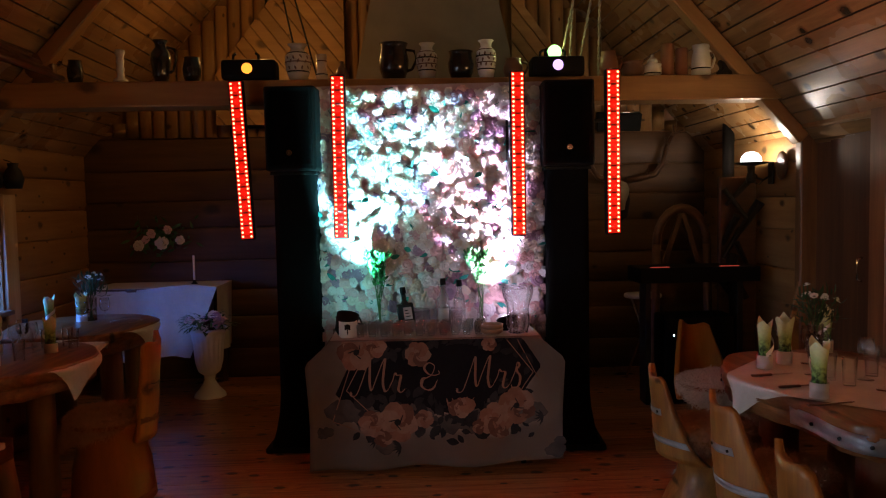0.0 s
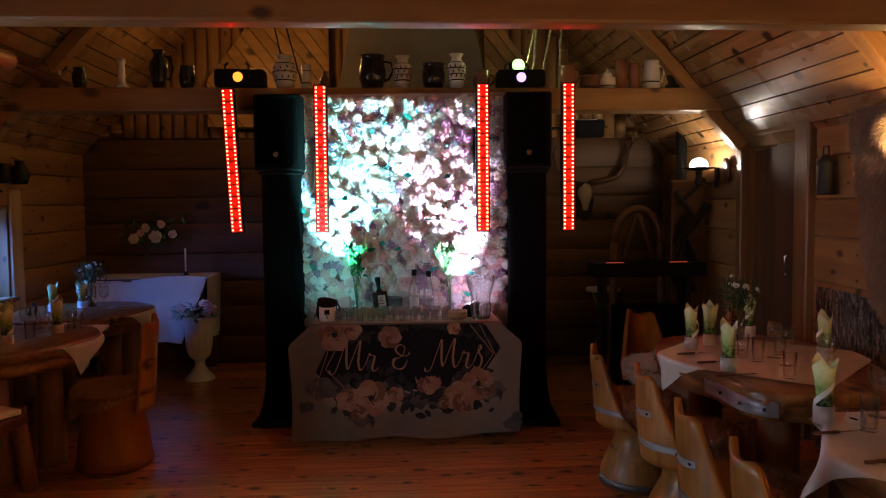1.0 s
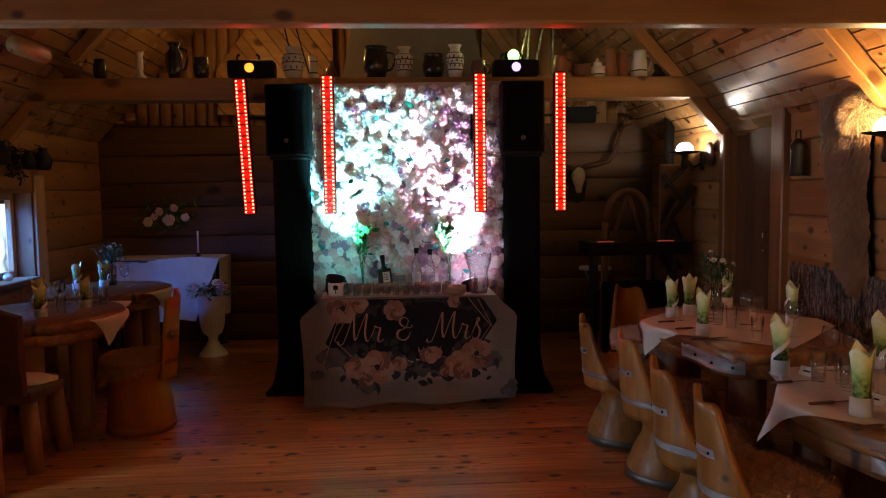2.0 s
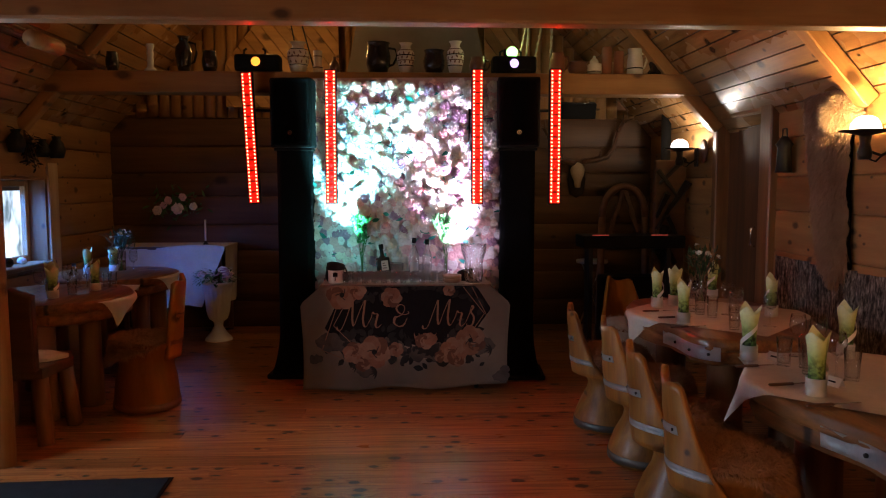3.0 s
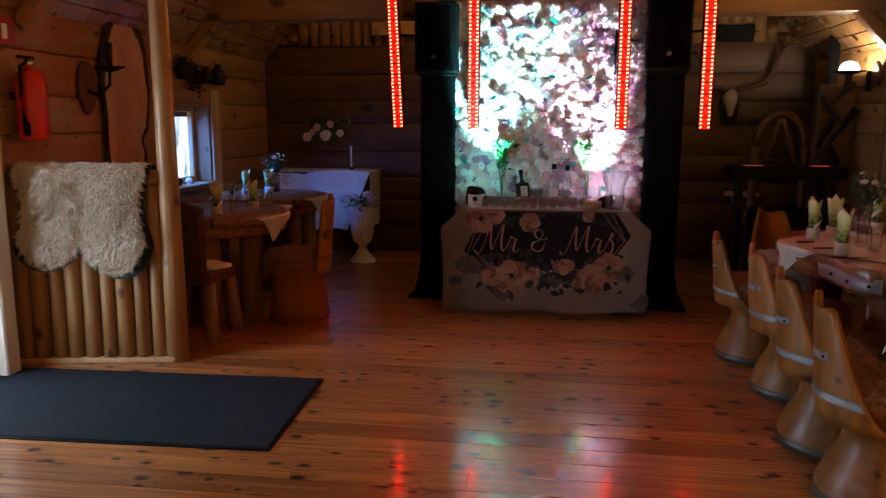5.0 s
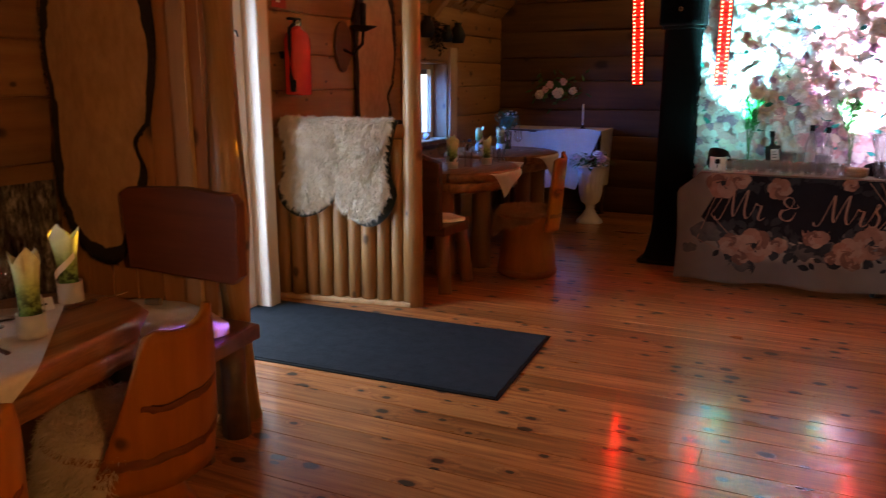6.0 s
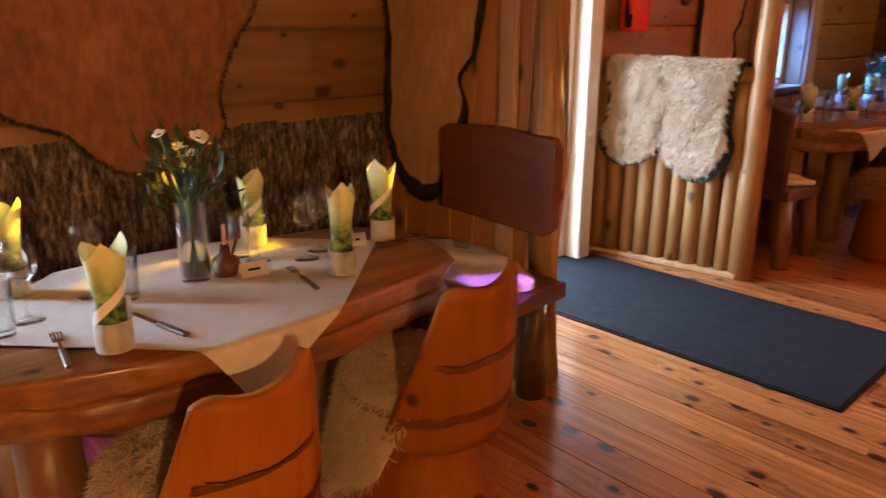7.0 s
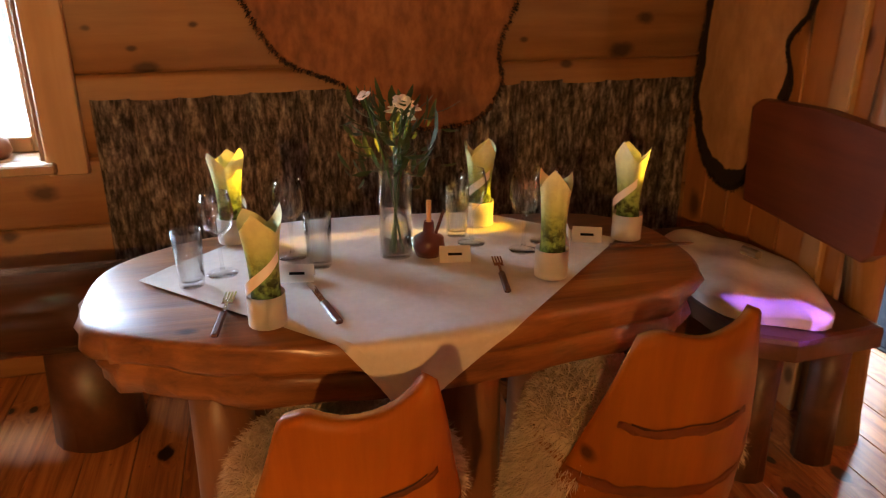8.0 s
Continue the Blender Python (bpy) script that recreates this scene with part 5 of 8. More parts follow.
spk = ramp(NAPKIN, noise_node(NAPKIN, nv, 55.0, 4.0), [(0.42, (0.12, 0.12, 0.12)), (0.6, (1, 1, 1))])
fade = ramp(NAPKIN, mulz.outputs[0], [(0.35, (1, 1, 1)), (0.62, (0.1, 0.1, 0.1))])
base(NAPKIN, mix(NAPKIN, fade, tint, mix(NAPKIN, 1.0, tint, spk, "MULTIPLY")))
PAPER = mottled("white_paper", (0.82, 0.79, 0.72), (0.72, 0.69, 0.62), 30.0, 0.8, 0.1)



def napkin(m, group, seed, h=0.225):
    """A rolled napkin in a paper cuff, with pointed tips and a white turned-over edge."""
    nk = empty("rolled_napkin", m, "green leaf-print napkin rolled upright in a white cuff", "napkin", group)
    r = random.Random(seed)
    part("cuff", thick(sheet(20, 2, lambda u, v: Vector((0.0355 * math.cos(6.283 * u), 0.0355 * math.sin(6.283 * u), 0.002 + 0.062 * v))), 0.0012), PAPER, nk, "white paper cuff", smooth=True)

    def roll(u, v):
        a = 2 * math.pi * u * 1.15 + seed
        rad = 0.033 - 0.004 * u + 0.012 * v * v * (0.6 + 0.4 * math.sin(2 * a)) - 0.006 * math.sin(math.pi * v)
        tip = 0.80 + 0.2 * abs((u * 3.4 + seed) % 1 * 2 - 1) * (0.8 + 0.2 * math.sin(a + seed))
        return Vector((rad * math.cos(a), rad * math.sin(a), 0.004 + h * v * tip))

    body = part("roll", sheet(68, 8, roll), NAPKIN, nk, smooth=True)

    def fold(u, v):
        a = -2.2 + 2.4 * u + seed * 1.7
        z = 0.065 + (h * 0.62 - 0.065) * u + 0.026 * (v - 0.5) * (1 - 0.2 * u)
        rad = 0.0355 + 0.003 * math.sin(u * 3)
        return Vector((rad * math.cos(a), rad * math.sin(a), z))

    part("turned_edge", sheet(16, 2, fold), PAPER, body, "white turned-over edge", smooth=True)
    return nk


def wine_glass(m, group, s=1.0):
    o = link("wine_glass", glass_body([(0.0, 0.0), (0.033, 0.0), (0.033, 0.002), (0.006, 0.007), (0.0038, 0.02), (0.0038, 0.075), (0.008, 0.085), (0.028, 0.105), (0.035, 0.13), (0.034, 0.155), (0.028, 0.182), (0.0266, 0.182), (0.0325, 0.155), (0.0335, 0.13), (0.026, 0.107), (0.0, 0.088)], 20), GLASS, smooth=True)
    o.matrix_basis = m @ Matrix.Scale(s, 4)
    return tagged(o, "clear empty stemmed wine glass on a laid table", "wine glass", group)


def tumbler(m, group, s=1.0):
    o = link("tumbler", glass_body([(0.0, 0.0), (0.026, 0.0), (0.031, 0.12), (0.0295, 0.12), (0.0245, 0.012), (0.0, 0.01)], 20), GLASS, smooth=True)
    o.matrix_basis = m @ Matrix.Scale(s, 4)
    return tagged(o, "clear empty water tumbler on a laid table", "tumbler", group)


HANDLE = wood("cutlery_handle_wood", (0.17, 0.08, 0.04), (0.08, 0.035, 0.02), 0, 4.0, (0.4, 0.6), 0, False)


def knife(m, group):
    k = empty("table_knife", m, "steel table knife with a brown wooden handle", "knife", group)
    part("handle", boxed((-0.1, -0.008, 0.0), (0.0, 0.008, 0.009), 0.003), HANDLE, k, "brown wooden handle")
    part("blade", prism([(0, -0.006), (0.085, -0.008), (0.105, -0.002), (0.1, 0.006), (0, 0.006)], 0.003, 0.0048), CHROME, k)


def fork(m, group):
    k = empty("table_fork", m, "steel table fork with a wooden handle", "fork", group)
    part("handle", boxed((-0.1, -0.007, 0.0), (0.0, 0.007, 0.008), 0.003), HANDLE, k, "brown wooden handle")
    bm = boxed((0, -0.003, 0.003), (0.04, 0.003, 0.0055))
    box(bm, (0.038, -0.011, 0.003), (0.055, 0.011, 0.0055), 0.001)
    for i in range(4):
        box(bm, (0.054, -0.011 + 0.0062 * i, 0.003), (0.092, -0.0075 + 0.0062 * i, 0.0052))
    part("prongs", bm, CHROME, k, "steel prongs")


def place_card(m, group):
    c = empty("place_card", m, "small folded white place card with writing", "place card", group)
    bm = bmesh.new()
    v = [bm.verts.new(p) for p in ((-0.035, -0.018, 0), (0.035, -0.018, 0), (0.035, 0, 0.034), (-0.035, 0, 0.034), (0.035, 0.018, 0), (-0.035, 0.018, 0))]
    bm.faces.new((v[0], v[1], v[2], v[3]))
    bm.faces.new((v[3], v[2], v[4], v[5]))
    part("card", thick(bm, 0.0006), PAPER, c)
    bm = bmesh.new()
    q = [bm.verts.new(p) for p in ((-0.016, -0.0115, 0.0145), (0.016, -0.0115, 0.0145), (0.016, -0.0085, 0.020), (-0.016, -0.0085, 0.020))]
    bm.faces.new(q)
    part("writing", bm, BLACK, c, "dark unreadable bar of writing")


def posy(m, label, group, seed, height=0.17, r=0.036, heads=7, white=(0.88, 0.88, 0.85), tall=0.3):
    e = empty("flower_vase", m, label, "flowers", group)
    vase = part("vase", glass_body([(0.0, 0.0), (r, 0.0), (r, height), (r - 0.003, height), (r - 0.003, 0.01), (0.0, 0.01)], 24), GLASS, e, "clear glass cylinder vase", smooth=True)
    part("water", lathe([(0.0, 0.011), (r - 0.004, 0.011), (r - 0.004, height * 0.55), (0.0, height * 0.55)], 20, cap=False), mat("water", (0.85, 0.9, 0.88), 0.02, trans=1.0, ior=1.33), vase, smooth=True)
    g = random.Random(seed)
    st, lv = bmesh.new(), bmesh.new()
    petal = mottled("white_petal", white, tuple(c * 0.85 for c in white), 50.0, 0.8, 0.2)
    for i in range(heads):
        a = 2.4 * i + g.uniform(-0.4, 0.4)
        s = g.uniform(0.03, 0.095)
        z = height + tall * g.uniform(0.35, 0.62)
        tip = Vector((s * math.cos(a), s * math.sin(a), z))
        tube([(0.012 * math.cos(a + 3), 0.012 * math.sin(a + 3), 0.015), (0.015 * math.cos(a), 0.015 * math.sin(a), height), tip], 0.0022, 5, st)
        up = (Vector((s * math.cos(a), s * math.sin(a), 0.12)).normalized())
        hm = Matrix.Translation(tip) @ up.to_track_quat("-Y", "Z").to_matrix().to_4x4()
        part("flower_head", rose(g.uniform(0.028, 0.044), seed * 31 + i, (4, 6, 8)), petal, e, at=hm)
    for i in range(150):
        a, s = g.uniform(0, 6.28), g.uniform(0.0, 0.11)
        p = Vector((s * math.cos(a), s * math.sin(a), height + tall * g.uniform(-0.02, 0.5)))
        mm = Matrix.Translation(p) @ Euler((g.uniform(-0.5, 0.5), g.uniform(-1.3, 0.4), a + g.uniform(-1, 1))).to_matrix().to_4x4()
        leaf(lv, mm, g.uniform(0.03, 0.07), g.uniform(0.008, 0.018), 0.3)
    part("stem", st, GREEN, e)["kind"] = "stuff"
    part("foliage", lv, mottled("posy_leaf", (0.05, 0.1, 0.035), (0.025, 0.05, 0.02), 30.0, 0.6, 0.2), e, "dark green foliage")["kind"] = "stuff"
    return e


T, TN = 0.7075, 0.6975
G1 = "settings on the near table"
for i, (x, y, hh) in enumerate(((-1.50, -0.27, 0.23), (-1.965, -0.34, 0.23), (-1.95, 0.27, 0.225), (-1.59, 0.325, 0.24), (-1.765, 0.587, 0.24))):
    napkin(at(x, y, 40 * i, TN), G1, i * 1.3 + 0.4, hh)
for x, y in ((-1.765, -0.36), (-1.82, 0.212), (-1.748, 0.318), (-1.79, 0.385), (-1.83, -0.208)):
    wine_glass(at(x, y, 0, TN), G1)
for x, y in ((-1.718, -0.42), (-1.763, -0.152), (-1.885, 0.193)):
    tumbler(at(x, y, 0, TN), G1)
fork(at(-1.56, -0.352, 172, TN), G1)
knife(at(-1.56, -0.162, 192, TN), G1)
fork(at(-1.62, 0.224, 170, TN), G1)
knife(at(-1.70, 0.62, 82, TN), G1)
place_card(at(-1.725, 0.147, 80, TN), G1)
place_card(at(-1.773, 0.488, 70, TN), G1)
place_card(at(-1.696, -0.204, 80, TN), G1)
posy(at(-1.79, 0.025, 0, TN), "white carnations in a tall glass cylinder vase", "flower vases on the tables", 5, 0.19, 0.038, 5)
holder = empty("candle_holder", at(-1.773, 0.098, 0, TN), "small dark red candle pot with wooden sticks", "candle holder")
part("pot", lathe([(0.0, 0.0), (0.03, 0.0), (0.037, 0.02), (0.034, 0.042), (0.014, 0.055), (0.011, 0.08), (0.008, 0.08), (0.01, 0.055), (0.0, 0.05)], 18, cap=False), mottled("red_glaze", (0.12, 0.03, 0.02), (0.06, 0.015, 0.012), 12, 0.3, 0.1), holder, smooth=True)
part("stick", tube([(0.0, 0, 0.07), (0.002, 0.0, 0.13)], 0.006, 8), PALEUP, holder)
part("clip", tube([(0.008, 0.014, 0.05), (0.02, 0.03, 0.11)], 0.004, 6), DARKWOOD, holder)

G2 = "settings along the bark-panelled wall"
for i, (x, y) in enumerate(((1.735, 3.55), (1.70, 3.02), (1.675, 2.20), (1.665, 1.66), (2.27, 3.21), (2.10, 2.21), (1.87, 3.63), (2.2, 3.86), (1.72, 1.15), (2.26, 1.65))):
    napkin(at(x, y, 50 * i, T), G2, i * 0.9 + 0.2, 0.242)
for x, y in ((1.96, 3.48), (2.05, 3.28), (2.02, 3.1), (1.91, 2.25), (1.97, 2.2), (1.98, 3.62), (1.86, 1.87), (1.92, 1.5), (2.12, 2.92), (1.88, 3.4)):
    wine_glass(at(x, y, 0, T), G2)
for x, y in ((1.77, 2.09), (1.84, 2.05), (1.91, 1.85), (1.80, 1.95), (1.93, 3.2), (2.12, 3.35), (1.9, 2.85), (2.0, 1.45), (1.9, 3.3)):
    tumbler(at(x, y, 0, T), G2)
for x, y in ((1.70, 3.41), (1.69, 2.92), (1.66, 2.08), (1.66, 1.54), (1.72, 3.2), (1.66, 1.80)):
    knife(at(x, y, 8, T), G2)
place_card(at(1.80, 1.78, -70, T), G2)
place_card(at(1.78, 2.18, -70, T), G2)
posy(at(2.08, 3.74, 0, T), "white carnations in a tall glass cylinder vase", "flower vases on the tables", 8, 0.17, 0.036, 8)

G3 = "settings on the shaded tables"
for i, (x, y, z) in enumerate(((-2.03, 4.02, T), (-1.905, 4.37, T), (-2.2, 4.36, T), (-2.17, 5.38, 0.7265), (-2.3, 5.2, 0.7265))):
    napkin(at(x, y, 60 * i, z), G3, i * 1.1 + 0.7)
for x, y in ((-2.06, 4.3), (-2.0, 4.36), (-2.16, 4.12), (-2.12, 4.5)):
    wine_glass(at(x, y, 0, T), G3)
for x, y in ((-1.97, 4.16), (-1.84, 4.5), (-1.9, 4.56), (-2.0, 4.52)):
    tumbler(at(x, y, 0, T), G3)
for x, y in ((-2.05, 5.1), (-1.98, 5.3)):
    wine_glass(at(x, y, 0, 0.7265), G3)
knife(at(-1.84, 4.26, 10, T), G3)
knife(at(-1.9, 3.95, 20, T), G3)
posy(at(-2.12, 5.42, 0, 0.7265), "white carnations in a tall glass cylinder vase", "flower vases on the tables", 12, 0.17, 0.036, 7)
plate = link("plate", lathe([(0.0, 0.0), (0.06, 0.0), (0.1, 0.012), (0.102, 0.014), (0.06, 0.006), (0.0, 0.005)], 28, cap=False), PAPER, smooth=True)
plate.matrix_basis = at(-1.86, 5.35, 0, 0.7265)
tagged(plate, "plain white dinner plate on a laid table", "plate")
wb = empty("water_bottle", at(-2.08, 4.45, 0, T), "clear plastic water bottle glowing blue from the window", "bottle")
part("body", lathe([(0.0, 0.0), (0.034, 0.0), (0.035, 0.03), (0.031, 0.06), (0.035, 0.08), (0.035, 0.12), (0.014, 0.16), (0.013, 0.175)], 18), GLASS, wb, smooth=True)
part("cap", lathe([(0.0145, 0.17), (0.0145, 0.19), (0.0, 0.19)], 12), mat("blue_cap", (0.05, 0.15, 0.5), 0.4), wb)
# ---- walls: panels, hides, windows, doors ----
def bark_panel(name, x, y0, y1, z1, facing, seed):
    """Rough bark slabs set upright as a dado."""
    g = random.Random(seed)
    e = empty(name, None, "dark rough bark slabs set upright as a low wall panel", "wall panel", "bark panels", "structure")
    y = y0
    while y < y1:
        w = min(g.uniform(0.1, 0.17), y1 - y)
        dep = g.uniform(0.016, 0.03)
        hh = z1 + g.uniform(-0.008, 0.008)

        def f(u, v):
            k = noise.noise(Vector((u * 3 + y * 9, v * 2.2, seed))) * 0.5 + noise.noise(Vector((u * 9 + y * 9, v * 6, seed))) * 0.35
            return Vector((x + facing * (dep * math.sin(math.pi * u) ** 0.5 + 0.012 * k * (0 < u < 1)), y + w * u, hh * v))

        part("bark_slab", sheet(6, 14, f), BARK, e)
        y += w


bark_panel("bark_panel", XL + 0.024, -0.76, 1.3, 0.93, 1, 3)
bark_panel("bark_panel", XR - 0.024, -3.0, 4.08, 0.965, -1, 8)


def loop(points, n):
    """Closed smooth curve through a few points."""
    k = len(points)
    out = []
    for i in range(n):
        t = i * k / n
        j, f = int(t), t % 1
        p = [Vector(points[(j + q) % k]) for q in (-1, 0, 1, 2)]
        out.append(0.5 * (2 * p[1] + (p[2] - p[0]) * f + (2 * p[0] - 5 * p[1] + 4 * p[2] - p[3]) * f * f + (3 * p[1] - p[0] - 3 * p[2] + p[3]) * f ** 3))
    return out


def hide(name, m, outline, seed, material, label):
    """A whole dried hide hung flat in its own xz plane: uneven outline, slightly bellied, with a dark hairy rim."""
    e = empty(name, m, label, "animal hide", "hides on the walls")
    N = 160
    ring = loop(outline, N)
    c = sum(ring, Vector((0, 0))) / N
    wob = [1 + 0.012 * noise.noise(Vector((i * 0.9, seed, 0))) for i in range(N)]

    def at_(i, v):
        p = c + (ring[i % N] - c) * v * wob[i % N]
        belly = 0.03 * max(0, 1 - v) ** 0.7 + 0.012 * noise.noise(Vector((p.x * 5, p.y * 5, seed)))
        return Vector((p.x, -0.012 - max(0, belly) - (0.006 if 0.9 < v < 0.99 else 0), p.y))

    levels = (0.08, 0.3, 0.5, 0.66, 0.78, 0.86, 0.92, 0.96, 1.0)
    bm = bmesh.new()
    tone = bm.verts.layers.float.new("rim")
    rows = []
    for v in levels:
        row = []
        for i in range(N):
            w = bm.verts.new(at_(i, v))
            w[tone] = v
            row.append(w)
        rows.append(row)
    for p, q in zip(rows, rows[1:]):
        for i in range(N):
            bm.faces.new((p[i], p[(i + 1) % N], q[(i + 1) % N], q[i]))
    bm.faces.new(rows[0])
    part("skin", bm, material, e, smooth=True)
    g = random.Random(seed)
    bm = bmesh.new()
    spots_ = []
    for i in range(2200):
        k = g.randrange(N)
        a, b = at_(k, g.uniform(0.95, 1.0)), at_(k + 1, g.uniform(0.95, 1.0))
        o = ring[k] - c
        spots_.append((a.lerp(b, g.random()), Vector((o.x, -0.25, o.y)).normalized()))
    locks(bm, spots_, 0.012, 0.0014, g, 0.5)
    part("rim_hair", bm, RIM, e, "dark hair along the rim")["kind"] = "stuff"
    return e


def hide_mat(name, light, dark, edge):
    """Tanned hide, mottled at two scales, dark towards its hairy rim."""
    m = mat(name, light, 0.9)
    f1, f2 = noise_node(m, coords(m), 4.0, 5.0), noise_node(m, coords(m, (30, 30, 14)), 1.0, 4.0)
    col = mix(m, 0.5, ramp(m, f1, [(0.32, dark), (0.68, light)]), ramp(m, f2, [(0.35, dark), (0.65, light)]))
    a = m.node_tree.nodes.new("ShaderNodeAttribute")
    a.attribute_name = "rim"
    add = m.node_tree.nodes.new("ShaderNodeMath")
    add.operation, add.inputs[1].default_value = "MULTIPLY_ADD", 0.26
    m.node_tree.links.new(f1, add.inputs[0])
    m.node_tree.links.new(a.outputs["Fac"], add.inputs[2])
    base(m, mix(m, ramp(m, add.outputs[0], [(0.97 + edge, (0, 0, 0)), (1.08 + edge, (1, 1, 1))]), col, (0.02, 0.013, 0.01)))
    bump(m, f2, 0.5, 0.006)
    return m


HIDEBROWN = hide_mat("brown_hide", (0.37, 0.16, 0.066), (0.14, 0.055, 0.024), 0.04)
HIDEGREY = hide_mat("tan_hide", (0.54, 0.34, 0.175), (0.36, 0.21, 0.1), 0.02)
RIM = mottled("dark_rim_hair", (0.03, 0.02, 0.015), (0.012, 0.009, 0.007), 20, 0.9, 0.4)
WEST = Matrix.Rotation(radians(90), 4, "Z")
MOOSE = [(0.62, 1.22), (0.55, 1.06), (0.56, 0.95), (0.53, 0.86), (0.44, 0.80), (0.30, 0.785), (0.18, 0.80), (0.085, 0.86), (0.01, 0.945), (-0.07, 0.98), (-0.17, 1.025), (-0.24, 1.11), (-0.29, 1.21), (-0.42, 1.34), (-0.44, 1.58), (-0.2, 1.76), (0.15, 1.82), (0.5, 1.76), (0.7, 1.6), (0.72, 1.38)]
DEER = [(-2.10, 1.22), (-2.14, 1.16), (-2.19, 1.09), (-2.145, 0.98), (-2.18, 0.866), (-2.265, 0.76), (-2.31, 0.63), (-2.42, 0.585), (-2.55, 0.64), (-2.63, 0.76), (-2.66, 0.95), (-2.65, 1.25), (-2.66, 1.6), (-2.5, 1.95), (-2.3, 2.0), (-2.1, 1.8), (-2.05, 1.5)]
hide("moose_hide", Matrix.Translation((XL + 0.035, 0, 0)) @ WEST, MOOSE, 1.7, HIDEBROWN, "large brown moose hide spread on the log wall")
hide("reindeer_hide", Matrix.Translation((0, 1.305, 0)), DEER, 4.1, HIDEGREY, "tan hide with a dark rim hung on the partition")
hide("reindeer_hide", Matrix.Translation((XL + 0.035, 6.42, 0.12)) @ WEST, [(x, z) for x, z in DEER], 2.6, HIDEGREY, "tan hide with a dark rim hung on the log wall")

# long pelt by the wall lamp
pelt = empty("wolf_pelt", Matrix.Translation((XR - 0.035, 3.32, 0.88)), "long beige pelt with a dark edge hung on the log wall", "pelt")


def pf(u, v, grow=0.0, fine=1.0):
    w = float(np.interp(v, (0.0, 0.06, 0.25, 0.5, 0.75, 1.0), (0.03, 0.11, 0.17, 0.17, 0.22, 0.24))) * (1 + 0.04 * math.sin(v * 23)) + grow
    return Vector((-0.016 - fine * (0.03 * math.sin(math.pi * u) ** 0.7 + clumps((u * 0.5, v * 0.8, 1), 18, 0.03)), (u - 0.5) * 2 * w + 0.19 * v + 0.02 * math.sin(v * 5), 1.1 * v - grow * (v < 0.01)))


bm = sheet(60, 90, pf)
bmesh.ops.recalc_face_normals(bm, faces=bm.faces)
bm.normal_update()
if sum(f.normal.x for f in bm.faces) > 0:
    bmesh.ops.reverse_faces(bm, faces=bm.faces)
g = random.Random(4)
locks(bm, surface_spots(bm, 14000, g), 0.036, 0.0018, g, 1.2)
part("fur", bm, mottled("beige_fur", (0.5, 0.33, 0.21), (0.16, 0.085, 0.045), 5, 0.95, 0.4), pelt, "beige fur lying downwards")
part("dark_edge", thick(sheet(24, 40, lambda u, v: pf(u, v, 0.014 + 0.012 * math.sin(v * 17), 0.0) + Vector((0.012, 0, 0))), 0.004), mottled("dark_pelt_edge", (0.03, 0.02, 0.015), (0.012, 0.009, 0.007), 20, 0.9, 0.4), pelt, "dark edge of the skin")
bm = lathe([(0.0, -0.05), (0.06, -0.04), (0.09, 0.0), (0.075, 0.06), (0.04, 0.1), (0.0, 0.12)], 16, cap=False)
bmesh.ops.remove_doubles(bm, verts=bm.verts, dist=0.0005)
bmesh.ops.recalc_face_normals(bm, faces=bm.faces)
locks(bm, surface_spots(bm, 4000, g), 0.055, 0.0016, g, 0.4)
part("head", bm, mottled("pale_fur", (0.62, 0.47, 0.3), (0.4, 0.26, 0.15), 9, 0.95, 0.4), pelt, "bushy pale end of the pelt", at=(-0.06, -0.06, 0.94))


def window(name, y0, y1, z0, z1, xface, mull, label):
    """A small cross-barred window set in the thick wall, with its sill and lining."""
    e = empty(name, None, label, "window", "cabin windows", "structure")
    xo = xface - 0.16
    t = 0.05
    for nm, lo, hi in (("lining", (xface - 0.18, y0, z0), (xface + 0.02, y0 + 0.02, z1)), ("lining", (xface - 0.18, y1 - 0.02, z0), (xface + 0.02, y1, z1)), ("lining", (xface - 0.18, y0 + 0.021, z1 - 0.02), (xface + 0.02, y1 - 0.021, z1))):
        part(nm, boxed(lo, hi, 0.003), BOARDUP, e)
    part("sill", boxed((xface - 0.18, y0 - 0.03, z0 - 0.03), (xface + 0.07, y1 + 0.03, z0 + 0.004), 0.006), PALEUP, e, "pale wooden sill")
    for lo, hi in (((xo, y0 + 0.021, z0 + 0.005), (xo + 0.045, y0 + 0.021 + t, z1 - 0.021)), ((xo, y1 - 0.021 - t, z0 + 0.005), (xo + 0.045, y1 - 0.021, z1 - 0.021)), ((xo, y0 + 0.022 + t, z0 + 0.005), (xo + 0.045, y1 - 0.022 - t, z0 + 0.005 + t)), ((xo, y0 + 0.022 + t, z1 - 0.021 - t), (xo + 0.045, y1 - 0.022 - t, z1 - 0.022))):
        part("window_frame", boxed(lo, hi, 0.004), PALEUP, e)
    ym = (y0 + y1) / 2
    if mull:
        part("mullion", boxed((xo + 0.008, ym - 0.012, z0 + t + 0.006), (xo + 0.036, ym + 0.012, z1 - t - 0.022), 0.003), PALEUP, e)
    for a, b in ((y0 + 0.02 + t, ym - 0.012), (ym + 0.012, y1 - 0.02 - t)):
        p = part("pane", boxed((xo + 0.02, a, z0 + t), (xo + 0.024, b, z1 - t - 0.02)), PANE, e)
        p.visible_shadow = False
    return e


